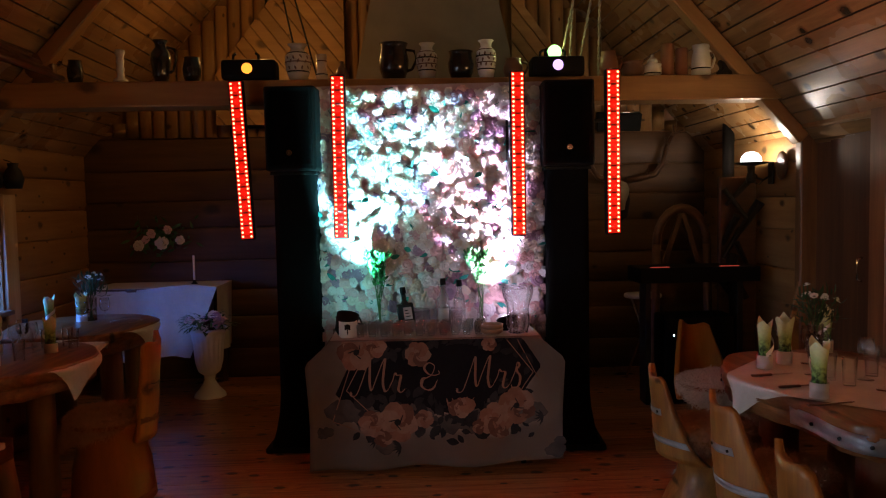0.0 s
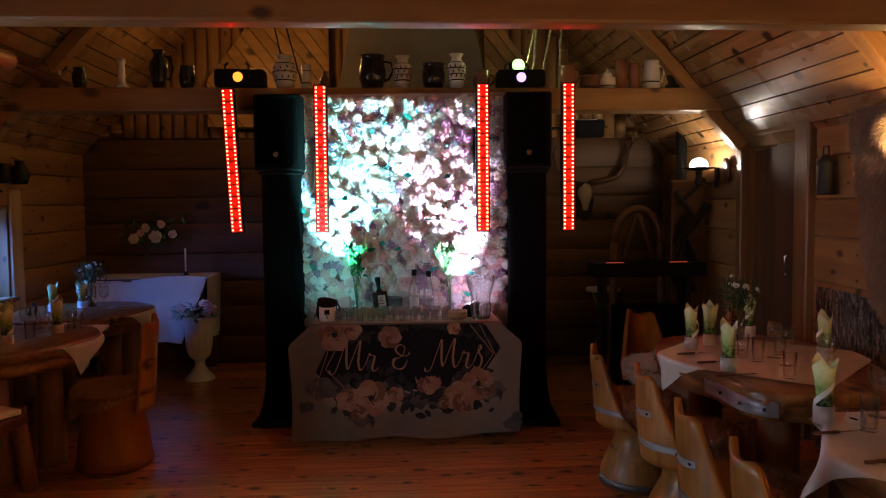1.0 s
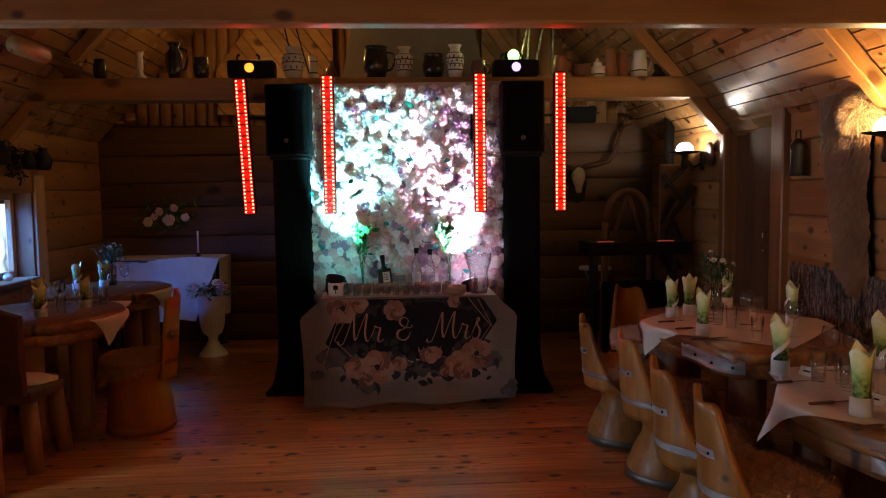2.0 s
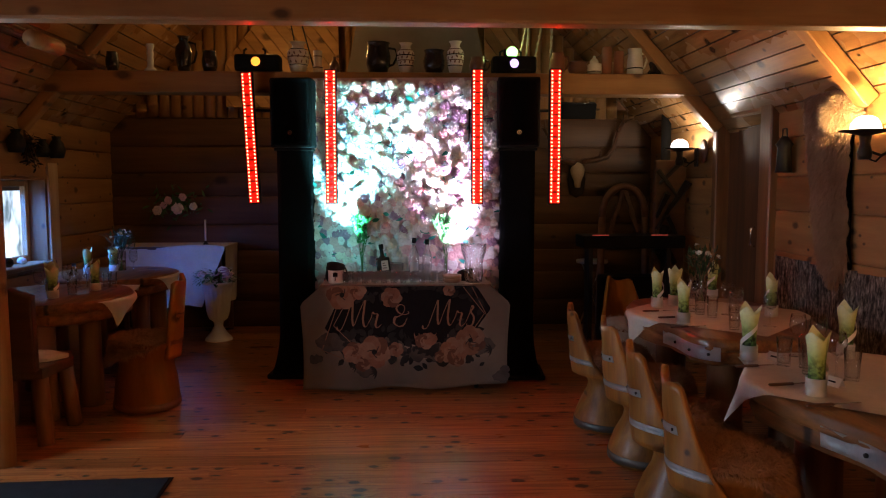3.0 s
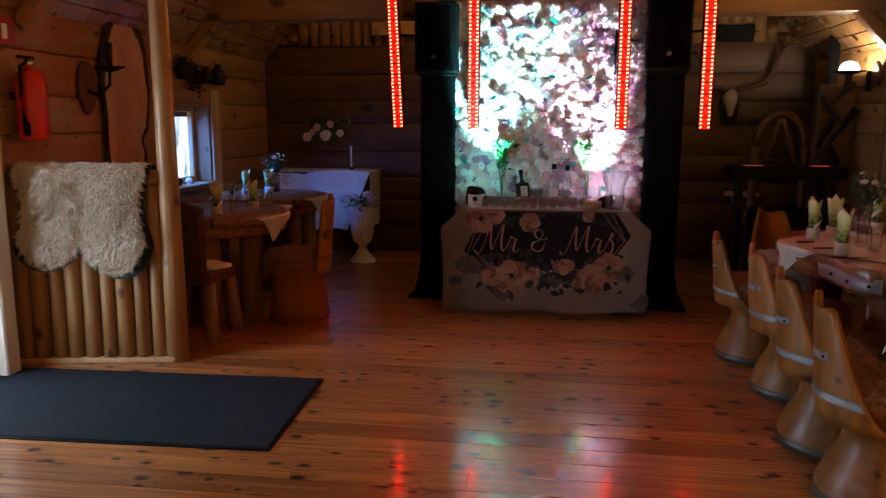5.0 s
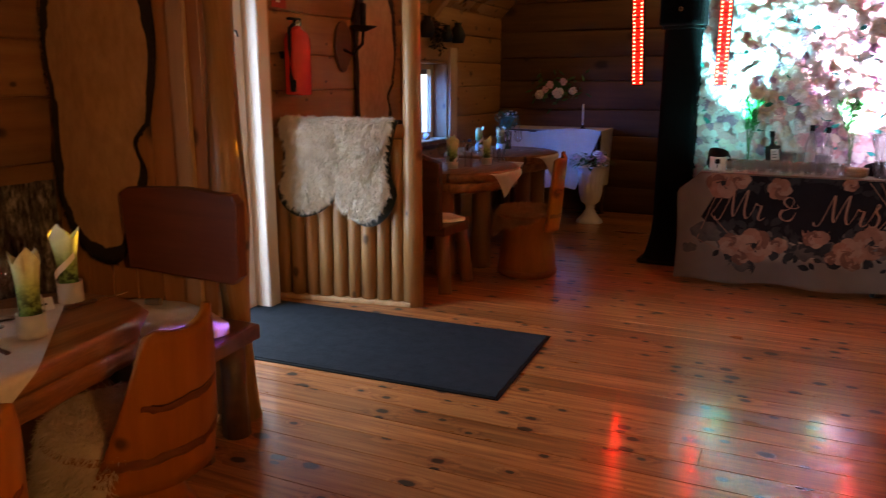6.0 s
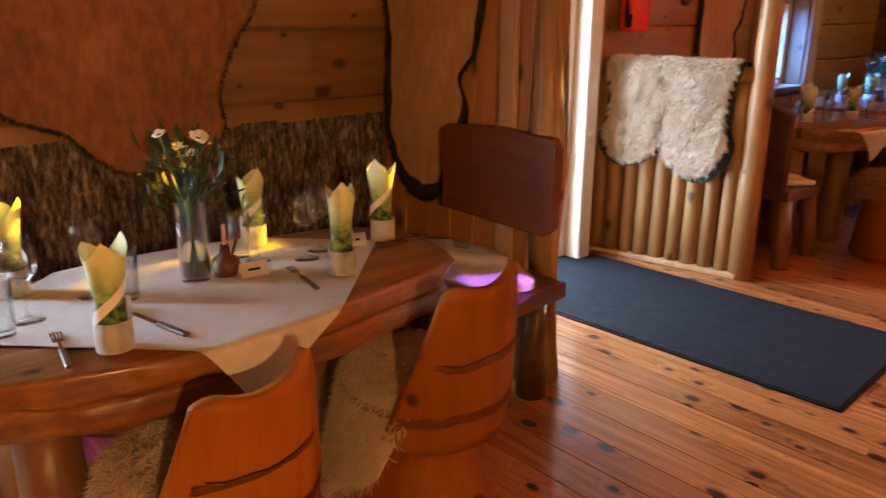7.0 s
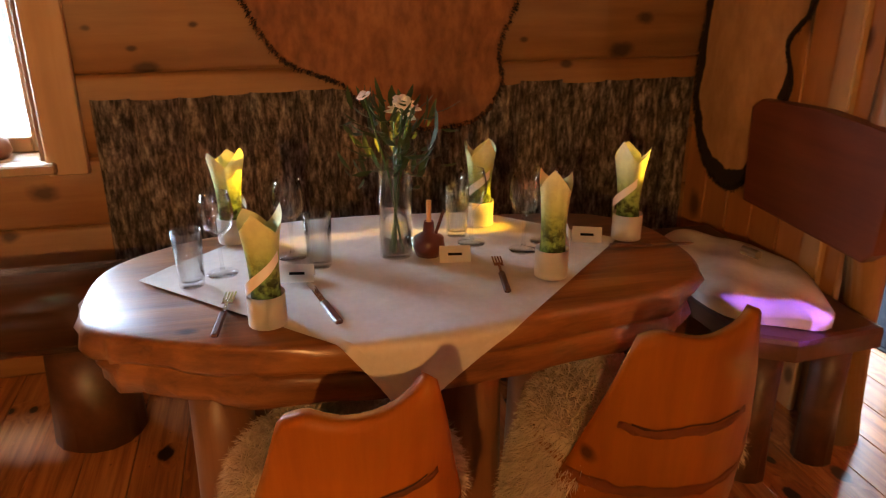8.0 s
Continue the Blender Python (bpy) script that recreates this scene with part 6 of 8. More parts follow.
window("window_1", 4.62, 5.42, 0.82, 1.5, XL, True, "small deep-set wooden window with a cross bar")
window("window_2", -1.85, -0.91, 0.74, 1.62, XL, False, "small deep-set wooden window above the near table")
# The board at 5.42 is pale in place of the window's daylit reveal
for y0, y1, z0, z1 in ((4.5, 4.62, 0.7, 1.62), (5.42, 5.58, 0.7, 1.62), (-0.91, -0.79, 0.7, 1.75)):
    tagged(link("trim", boxed((XL + 0.02, y0, z0), (XL + 0.045, y1, z1), 0.004), PALEUP if y0 < 0 or y0 > 5 else BOARDUP), "upright board trim beside a window", "trim", kind="structure")
bk = mat("daylight_backdrop", (0.8, 0.85, 0.9), 1.0, emit=(0.78, 0.9, 1.0), power=1.5)
bk.node_tree.links.new(ramp(bk, noise_node(bk, coords(bk, (1, 1, 0.5)), 5.0, 5.0), [(0.38, (0.08, 0.13, 0.16)), (0.5, (0.6, 0.75, 0.95)), (0.6, (0.85, 0.94, 1.0))]), bk.node_tree.nodes["Principled BSDF"].inputs["Emission Color"])
bm = bmesh.new()
bm.faces.new([bm.verts.new(p) for p in ((-4.2, -4, -0.5), (-4.2, 8.5, -0.5), (-4.2, 8.5, 4), (-4.2, -4, 4))])
tagged(link("backdrop", bm, bk), "bright overcast daylight outside the windows", "backdrop", kind="structure")
tagged(link("ground", boxed((-9, -9, -0.14), (9, 12, -0.085)), PLASTER), "pale bare ground round the cabin", "ground", kind="structure")

# entrance in the west wall
dfr = empty("door_1", None, "entrance opening with a pale painted door frame", "door frame", kind="structure")
WHITEBOARD = mottled("white_painted_board", (0.78, 0.72, 0.64), (0.66, 0.58, 0.5), 4, 0.5, 0.1)
part("jamb", boxed((XL - 0.18, 2.5, 0.0), (XL + 0.035, 2.58, 1.95), 0.005), WHITEBOARD, dfr, "white painted door jamb")
part("jamb", boxed((XL - 0.18, 1.55, 0.0), (XL + 0.035, 1.63, 1.95), 0.005), PALEUP, dfr)
part("lintel", boxed((XL - 0.18, 1.631, 1.87), (XL + 0.035, 2.499, 1.95), 0.005), PALEUP, dfr)
part("threshold", boxed((XL - 0.18, 1.631, 0.0), (XL + 0.03, 2.499, 0.02), 0.004), PALEUP, dfr)
part("side_post", boxed((XL + 0.02, 2.585, 0.0), (XL + 0.13, 2.69, 1.98), 0.008), WHITEBOARD, dfr, "white painted squared post")
part("casing", boxed((XL + 0.022, 2.695, 0.98), (XL + 0.052, 2.80, 1.98), 0.004), PALEUP, dfr, "pale upright casing board")
part("hook", tube([(XL + 0.05, 2.47, 1.6), (XL + 0.09, 2.46, 1.6), (XL + 0.1, 2.46, 1.57)], 0.006, 6), IRON, dfr)

# inner door in the east wall
d2 = empty("door_2", None, "brown board door set ajar in a heavy frame", "door", kind="structure")
part("door_post", boxed((XR - 0.075, 4.12, 0.0), (XR + 0.02, 4.28, 2.0), 0.01), BOARDUP, d2)
part("door_post", boxed((XR - 0.06, 5.04, 0.0), (XR + 0.02, 5.12, 2.0), 0.01), BOARDUP, d2, "narrow post")
part("door_lintel", boxed((XR - 0.07, 4.2, 1.94), (XR + 0.02, 5.1, 2.09), 0.012), BEAMWOOD, d2)
for i in range(4):
    y = 4.36 + i * 0.17
    part("door_board", boxed((XR + 0.02 + 0.008 * i, y, 0.02), (XR + 0.06 + 0.008 * i, y + 0.166, 1.93), 0.004), DOORWOOD, d2)
part("door_handle", tube([(XR - 0.02, 4.42, 1.0), (XR - 0.05, 4.42, 1.01), (XR - 0.05, 4.42, 1.13), (XR - 0.02, 4.42, 1.14)], 0.007, 8), CHROME, d2, smooth=True)
lamp("back_room_glow", "POINT", (XR + 0.6, 4.05, 1.75), 7, (1.0, 0.6, 0.28), 0.05)
bm = bmesh.new()
for lo_, hi_ in (((XR + 0.3, 3.2, -0.05), (XR + 0.85, 3.25, 2.4)), ((XR + 0.3, 5.95, -0.05), (XR + 0.85, 6.0, 2.4)), ((XR + 0.3, 3.25, 2.35), (XR + 0.75, 5.95, 2.4)), ((XR + 0.3, 3.25, -0.05), (XR + 0.75, 5.95, -0.005))):
    box(bm, lo_, hi_)
tagged(link("back_room_shell", bm, BOARDUP), "plain walls and floor of the room behind the door", "wall", kind="structure")
tagged(link("back_room_wall", boxed((XR + 0.75, 3.2, 0), (XR + 0.85, 6, 2.4)), LOGWALL), "lit log wall in the room behind the door", "wall", kind="structure")

# ---- entrance rail with sheepskin ----
rail = empty("log_rail", None, "low railing of peeled upright poles by the entrance", "railing")
A, B = Vector((-2.69, 2.855, 0)), Vector((-1.86, 3.0, 0))
for i in range(9):
    t = 0.025 + i * 0.111
    p = A.lerp(B, t)
    rr = 0.044 + 0.005 * math.sin(i * 2.3)
    part("pole", lathe([(0.0, 0.0), (rr * 1.06, 0.0), (rr * 1.02, 0.3), (rr * 0.98, 0.7), (rr * 0.95, 1.0)], 12, wob=0.08, m=Matrix.Translation((p.x, p.y, 0.005))), POSTWOOD, rail, smooth=True)
top_a, top_b = A + Vector((-0.02, 0, 1.02)), B + Vector((-0.02, 0, 1.05))
part("top_rail", tube([top_a, top_a.lerp(top_b, 0.5), top_b], 0.042, 12), POSTWOOD, rail, smooth=True)
part("corner_post", lathe([(0.0, 0.0), (0.062, 0.0), (0.06, 0.5), (0.054, 1.2), (0.05, 1.98), (0.03, 2.02)], 14, wob=0.05, m=Matrix.Translation((-1.845, 3.01, 0.0))), POSTWOOD, rail, "tall peeled corner post", smooth=True)

skin = empty("sheepskin", None, "cream sheepskin with a dark edge hung over the rail", "sheepskin")
d = (B - A).normalized()
nrm = Vector((d.y, -d.x, 0))


def sk(u, v, grow=0.0, lift=0.0):
    """u along the rail, v from behind the rail over it and down the front into two leg lobes."""
    lobe = abs(math.sin(2 * math.pi * u)) ** 0.62
    front = 0.355 + grow + (0.15 if u < 0.5 else 0.19) * lobe
    arc = v * (front + 0.3)
    t = max(0.0, arc - 0.3) / 0.55
    waist = 1 - 0.10 * math.sin(min(1, t * 1.5) * math.pi) + 0.07 * max(0, t - 0.6) / 0.4
    s = 0.48 + (u - 0.5) * (0.80 + 2 * grow) * waist - 0.015 * t
    base_p = A + d * (s * 0.843)
    if arc < 0.17:
        off, z = -0.06, 1.07 - (0.17 - arc)
    elif arc < 0.31:
        a = (arc - 0.17) / 0.14 * math.pi
        off, z = -0.06 * math.cos(a), 1.07 + 0.045 * math.sin(a)
    else:
        off, z = 0.062 + 0.012 * math.sin(u * 9), 1.07 - (arc - 0.31)
    lump = 0.02 * noise.noise(Vector((u * 4.5, v * 5, 2))) + (0.0 if grow else clumps((u * 0.8, v * 0.85, 3), 15, 0.055))
    puff = 0.02 * math.sin(math.pi * min(1, max(0, u))) ** 0.5
    valley = 0.014 * math.exp(-((u - 0.5) / 0.05) ** 2)
    return base_p + nrm * (off + lump + puff - valley + lift) + Vector((0, 0, z + 0.4 * lump))


bm = sheet(130, 110, sk)
bmesh.ops.recalc_face_normals(bm, faces=bm.faces)
bm.normal_update()
if sum(f.normal.dot(nrm) for f in bm.faces) < 0:
    bmesh.ops.reverse_faces(bm, faces=bm.faces)
g = random.Random(7)
locks(bm, surface_spots(bm, 30000, g), 0.04, 0.0022, g, 0.7, 0.9)
part("wool", bm, FURWHITE, skin, "thick cream wool", smooth=True)
back_bm = sheet(44, 34, lambda u, v: sk(u, v, 0.048, -0.02))
part("leather_back", back_bm, mottled("dark_green_leather", (0.012, 0.03, 0.026), (0.006, 0.01, 0.01), 12, 0.8, 0.3), skin, "dark leather back showing along the edge", smooth=True)
part("base_rail", boxed((-0.03, -0.06, 0.0), (0.86, 0.06, 0.03), 0.006), PALEUP, rail, "pale plank under the poles", at=Matrix.Translation(A) @ Matrix.Rotation(math.atan2(d.y, d.x), 4, "Z"))

# doormat
mt = empty("doormat", Matrix.Translation((-0.9, 2.355, 0.0)) @ Matrix.Rotation(radians(2.0), 4, "Z"), "long dark blue-grey entrance mat on the planks", "mat")
part("carpet", boxed((-1.9, -0.43, 0.0), (-0.015, 0.43, 0.009), 0.004), RUG, mt)
part("rubber_edge", boxed((-1.915, -0.446, 0.0), (0.0, 0.446, 0.005), 0.002), BLACK, mt, "black rubber edge")

# fire extinguisher
fe = empty("fire_extinguisher", Matrix.Translation((XL + 0.125, 2.97, 1.25)) @ Matrix.Diagonal((1.2, 1.2, 1.08, 1)), "red fire extinguisher hung on the log wall", "fire extinguisher")
RED = mottled("red_enamel", (0.72, 0.03, 0.016), (0.6, 0.02, 0.012), 4, 0.25, 0.03, coat=0.5)
part("cylinder", lathe([(0.0, 0.0), (0.06, 0.0), (0.066, 0.012), (0.066, 0.3), (0.055, 0.335), (0.03, 0.355), (0.022, 0.362), (0.022, 0.375)], 28), RED, fe, smooth=True)
part("valve", lathe([(0.02, 0.37), (0.024, 0.375), (0.024, 0.4), (0.01, 0.41)], 14), CHROME, fe, "chrome valve", smooth=True)
part("lever", boxed((-0.012, -0.07, 0.405), (0.012, 0.03, 0.418), 0.004), BLACK, fe)
hose = part("hose", tube([(0.0, -0.02, 0.385), (0.01, -0.075, 0.36), (0.012, -0.083, 0.25), (0.012, -0.08, 0.1), (0.012, -0.074, 0.03)], 0.009, 8), BLACK, fe, smooth=True)
part("nozzle", lathe([(0.012, 0.0), (0.016, 0.06), (0.01, 0.065)], 12, m=Matrix.Translation((0.02, -0.076, 0.02))), BLACK, hose, smooth=True)
part("bracket", boxed((-0.1, -0.03, 0.2), (-0.06, 0.03, 0.24), 0.004), IRON, fe)
part("side_clip", tube([(-0.02, 0.066, 0.3), (0.0, 0.1, 0.31), (0.005, 0.105, 0.26)], 0.006, 6), BLACK, fe)
sg = empty("safety_sign", Matrix.Translation((XL + 0.03, 2.93, 1.76)), "small red extinguisher sign on the log wall", "sign")
part("plate", boxed((0, -0.07, 0), (0.004, 0.07, 0.15), 0.001), mottled("dull_red", (0.35, 0.03, 0.02), (0.28, 0.02, 0.015), 6, 0.6, 0.05), sg)
part("pictogram", boxed((0.004, -0.03, 0.03), (0.0052, 0.01, 0.11)), PAPER, sg, "pale pictogram")


def sconce(m, label, lit, strength, glow, group):
    """A wrought-iron wall bracket with a dish and a glass half globe."""
    e = empty("wall_lamp", m, label, "wall lamp", group)
    part("backplate", boxed((-0.005, -0.035, -0.14), (0.012, 0.035, 0.02), 0.006), IRON, e)
    part("arm", tube([(0.01, 0, -0.08), (0.06, 0, -0.11), (0.12, 0, -0.09), (0.15, 0, -0.02), (0.15, 0, 0.0)], 0.008, 8), IRON, e, smooth=True)
    part("scroll", tube([(0.05, 0, -0.1), (0.09, 0, -0.14), (0.12, 0, -0.13), (0.115, 0, -0.11)], 0.005, 6), IRON, e)
    part("stem", lathe([(0.03, -0.13), (0.036, -0.1), (0.024, -0.05), (0.03, -0.01)], 14, m=Matrix.Translation((0.15, 0, 0))), IRON, e, smooth=True)
    dish = part("dish", lathe([(0.02, -0.01), (0.06, 0.0), (0.122, 0.014), (0.124, 0.018), (0.06, 0.006), (0.0, 0.005)], 28, m=Matrix.Translation((0.15, 0, 0)), cap=False), IRON, e, smooth=True)
    globe = lathe([(0.07, 0.006), (0.074, 0.022), (0.067, 0.055), (0.048, 0.08), (0.022, 0.092), (0.0, 0.094)], 24, m=Matrix.Translation((0.15, 0, 0)), cap=False)
    part("globe", globe, lit, dish, "glowing opal glass half globe", smooth=True).visible_shadow = False
    p = m @ Vector((0.15, 0, 0.028))
    lamp("sconce_glow", "POINT", p, strength, glow, 0.02)
    return e


OPAL_WARM = mat("opal_lit_warm", (0.9, 0.8, 0.6), 0.4, emit=(1.0, 0.72, 0.36), power=9)
OPAL_COOL = mat("opal_lit_cool", (0.9, 0.9, 0.9), 0.4, emit=(0.95, 0.97, 1.0), power=7)
SC = "wall lamps"
sconce(at(2.70, 5.47, 180, 1.735), "wrought-iron wall lamp with a lit white globe", OPAL_COOL, 15, (1.0, 0.88, 0.72), SC)
sconce(at(XR - 0.03, 2.90, 180, 1.70), "wrought-iron wall lamp with a lit warm globe", OPAL_WARM, 46, (1.0, 0.6, 0.25), SC)
# Unseen lamp added behind the camera for warm light; its shade darkens the roof
pl = empty("pendant_lamp", Matrix.Translation((1.75, -1.3, 1.62)), "unseen dark metal pendant lamp with a lit bulb, added for warm light", "pendant lamp")
part("shade", lathe([(0.03, 0.14), (0.06, 0.13), (0.19, 0.05), (0.194, 0.045), (0.186, 0.046), (0.055, 0.122), (0.0, 0.125)], 32, cap=False), IRON, pl, smooth=True)
part("bulb", lathe([(0.0, -0.03), (0.03, -0.02), (0.04, 0.01), (0.028, 0.045), (0.014, 0.07), (0.013, 0.12)], 16), OPAL_WARM, pl, "lit warm bulb", smooth=True).visible_shadow = False
part("cord", tube([(0, 0, 0.13), (0, 0, EAVE + (XR - 1.75) * PITCH - 1.62)], 0.004, 6), BLACK, pl)
lamp("added_pendant_glow", "POINT", (1.75, -1.3, 1.63), 86, (1.0, 0.47, 0.14), 0.05)
wl = empty("shield_lamp", Matrix.Translation((XL + 0.03, 3.62, 1.56)), "unlit dark iron wall lamp on a shield-shaped board", "wall lamp")
bm = prism([(0.1 * math.sin(a) * (1 - 0.25 * (math.cos(a) < 0) * abs(math.cos(a))), 0.17 * math.cos(a)) for a in [i * 0.3142 for i in range(20)]], 0, 0.02, 0.005)
part("board", bm, DARKWOOD, wl, at=Matrix.Rotation(radians(90), 4, "Z") @ Matrix.Rotation(radians(90), 4, "X"))
part("arm", tube([(0.02, 0, -0.02), (0.09, 0, -0.05), (0.15, 0.03, 0.02), (0.15, 0.04, 0.1)], 0.011, 8), IRON, wl, smooth=True)
part("dish", lathe([(0.02, 0.1), (0.09, 0.13), (0.095, 0.135), (0.0, 0.12)], 20, m=Matrix.Translation((0.15, 0.04, 0)), cap=False), IRON, wl, smooth=True)
part("candle_tube", lathe([(0.02, 0.12), (0.024, 0.28), (0.0, 0.29)], 12, m=Matrix.Translation((0.15, 0.04, 0))), IRON, wl, smooth=True)
# ---- things along the beam and the far end ----
BEAMTOP = 2.302
GLAZE = {n: mottled("glaze_" + n, a, b, 9.0, r, 0.08, coat=0.3) for n, a, b, r in (("black", (0.02, 0.018, 0.017), (0.01, 0.009, 0.009), 0.22), ("brown", (0.16, 0.075, 0.035), (0.09, 0.04, 0.02), 0.35), ("cream", (0.58, 0.5, 0.38), (0.46, 0.38, 0.28), 0.4), ("white", (0.72, 0.7, 0.64), (0.6, 0.58, 0.52), 0.35), ("rust", (0.26, 0.1, 0.045), (0.17, 0.06, 0.028), 0.45))}


def pot(name, x, profile, glaze, label, handle=None, bands=0, lid=False, y=5.09):
    e = empty(name, Matrix.Translation((x, y, BEAMTOP)), label, name.replace("_", " "), "pottery on the beam")
    bm = lathe(profile, 24)
    part("body", bm, GLAZE[glaze], e, smooth=True)
    rad = max(r for r, z in profile)
    h = profile[-1][1]
    if handle:
        part("handle", tube([(rad * 0.6, 0, h * 0.85), (rad * 1.35, 0, h * 0.8), (rad * 1.5, 0, h * 0.55), (rad * 1.2, 0, h * 0.3), (rad * 0.85, 0, h * 0.25)], 0.009, 8), GLAZE[glaze], e, smooth=True)
    for i in range(bands):
        z = h * (0.25 + 0.5 * i / max(1, bands - 1))
        r = np.interp(z, [p[1] for p in profile], [p[0] for p in profile])
        part("painted_band", lathe([(r + 0.0012, z - 0.004), (r + 0.0018, z), (r + 0.0012, z + 0.004)], 24, cap=False), GLAZE["brown"] if i % 2 else GLAZE["black"], e, "dark painted pattern band", smooth=True)
    if bands > 2:
        dots = random.Random(int(x * 100))
        bm = bmesh.new()
        for row in (0.36, 0.5, 0.62):
            for j in range(11):
                z = h * (row + dots.uniform(-0.02, 0.02))
                r = np.interp(z, [p[1] for p in profile], [p[0] for p in profile]) + 0.0012
                a = 2 * math.pi * (j + row * 3) / 11
                m = Matrix.Rotation(a, 4, "Z") @ Matrix.Translation((r, 0, z)) @ Matrix.Rotation(radians(90), 4, "Y") @ Matrix.Rotation(dots.uniform(-0.7, 0.7), 4, "Z")
                lathe([(0.0, -0.001), (0.009, -0.0005), (0.008, 0.001), (0.0, 0.0015)], 7, bm, m @ Matrix.Diagonal((1.5, 0.7, 1, 1)), cap=False)
        part("painted_ornament", bm, GLAZE["brown"], e, "brown brushed flower ornament")["kind"] = "stuff"
    if lid:
        part("lid", lathe([(profile[-1][0] * 1.1, h - 0.002), (profile[-1][0] * 0.8, h + 0.02), (0.01, h + 0.03), (0.012, h + 0.045), (0.0, h + 0.05)], 20), GLAZE[glaze], e, smooth=True)
    return e


def round_pot(r, h, neck=0.75):
    return [(0.0, 0.0), (r * 0.7, 0.0), (r * 0.95, h * 0.3), (r, h * 0.55), (r * 0.85, h * 0.82), (r * neck, h * 0.93), (r * neck * 1.12, h)]


def tall_vase(r, h):
    return [(0.0, 0.0), (r * 0.62, 0.0), (r * 0.8, h * 0.2), (r, h * 0.52), (r * 0.92, h * 0.7), (r * 0.5, h * 0.84), (r * 0.55, h * 0.93), (r * 0.75, h)]


def cyl(r, h):
    return [(0.0, 0.0), (r, 0.0), (r, h * 0.9), (r * 0.92, h * 0.95), (r * 0.95, h)]


pot("pot", -2.23, round_pot(0.1, 0.22), "brown", "large dark brown stoneware pot")
pot("jar", -2.01, round_pot(0.05, 0.15), "black", "small dark glazed jar on the beam")
pot("candlestick", -1.70, [(0.0, 0.0), (0.045, 0.0), (0.045, 0.012), (0.024, 0.03), (0.022, 0.06), (0.027, 0.08), (0.021, 0.1), (0.026, 0.13), (0.02, 0.15), (0.032, 0.185), (0.028, 0.2)], "white", "white turned ceramic candlestick on the beam", y=5.02)
pot("jug", -1.47, tall_vase(0.065, 0.27), "black", "tall dark jug with a pale rim", handle=True)
pot("jar", -1.275, round_pot(0.06, 0.16), "black", "dark glazed jar on the beam")
pot("vase", -0.60, tall_vase(0.085, 0.235), "cream", "cream vase with brown painted bands", bands=3)
pot("glass_vase", -0.45, [(0.0, 0.0), (0.036, 0.0), (0.04, 0.03), (0.03, 0.07), (0.035, 0.17)], "cream", "small slender pale vase on the beam", bands=2)
pot("flask", -0.32, [(0.0, 0.0), (0.03, 0.0), (0.042, 0.04), (0.03, 0.08), (0.012, 0.1), (0.014, 0.125)], "brown", "small dark brown pointed flask")
pot("pot", 0.015, round_pot(0.098, 0.235, 0.85), "black", "large black glazed pot with ears", handle=True)
pot("vase", 0.23, tall_vase(0.07, 0.235), "cream", "cream vase with brown painted bands", bands=4)
pot("pot", 0.45, round_pot(0.085, 0.18, 0.85), "black", "round black glazed pot on the beam")
pot("vase", 0.615, tall_vase(0.068, 0.25), "white", "white vase with blue and brown painting", bands=4)
pot("jug", 0.79, round_pot(0.065, 0.13), "brown", "dark brown mug-shaped jug", handle=True)
pot("jug", 1.42, round_pot(0.06, 0.17), "rust", "reddish brown clay jug on the beam", handle=True)
pot("bowl", 1.58, round_pot(0.075, 0.1, 0.9), "brown", "shallow brown clay bowl on the beam")
pot("teapot", 1.71, round_pot(0.06, 0.1, 0.5), "white", "small white teapot with painted flowers", handle=True, bands=1, lid=True)
pot("bottle", 1.81, cyl(0.042, 0.215), "rust", "upright brown stoneware bottle")
pot("jar", 1.905, cyl(0.04, 0.185), "rust", "upright brown stoneware jar")
pot("pitcher", 2.035, [(0.0, 0.0), (0.062, 0.0), (0.06, 0.12), (0.05, 0.17), (0.058, 0.205)], "white", "tall white pitcher with a painted spray", handle=True, bands=1)
pot("figurine", 2.19, [(0.0, 0.0), (0.055, 0.0), (0.05, 0.03), (0.03, 0.05), (0.045, 0.09), (0.025, 0.12), (0.035, 0.14), (0.02, 0.17)], "black", "dark knobbly carved ornament on the beam")
pot("jar", 2.32, cyl(0.045, 0.18), "rust", "upright brown stoneware jar")


def par(x, z, colour, lens_mat, label):
    """A wide black effect lamp with handles and one lit lens."""
    e = empty("effect_lamp", Matrix.Translation((x, 4.985, z)), label, "stage lamp", "effect lamps on the beam")
    part("housing", boxed((-0.165, -0.03, 0.0), (0.175, 0.14, 0.125), 0.025, seg=2), BLACK, e)
    part("bracket", tube([(-0.1, 0.05, 0.12), (-0.1, 0.05, 0.16), (-0.08, 0.05, 0.175)], 0.01, 6), IRON, e)
    part("bracket", tube([(0.06, 0.05, 0.12), (0.06, 0.05, 0.16), (0.04, 0.05, 0.175)], 0.01, 6), IRON, e)
    part("lens", lathe([(0.034, 0.0), (0.03, 0.01), (0.0, 0.014)], 20), lens_mat, e, "lit round lens", at=Matrix.Translation((0.0, -0.031, 0.066)) @ Matrix.Rotation(radians(90), 4, "X"), smooth=True)
    return e


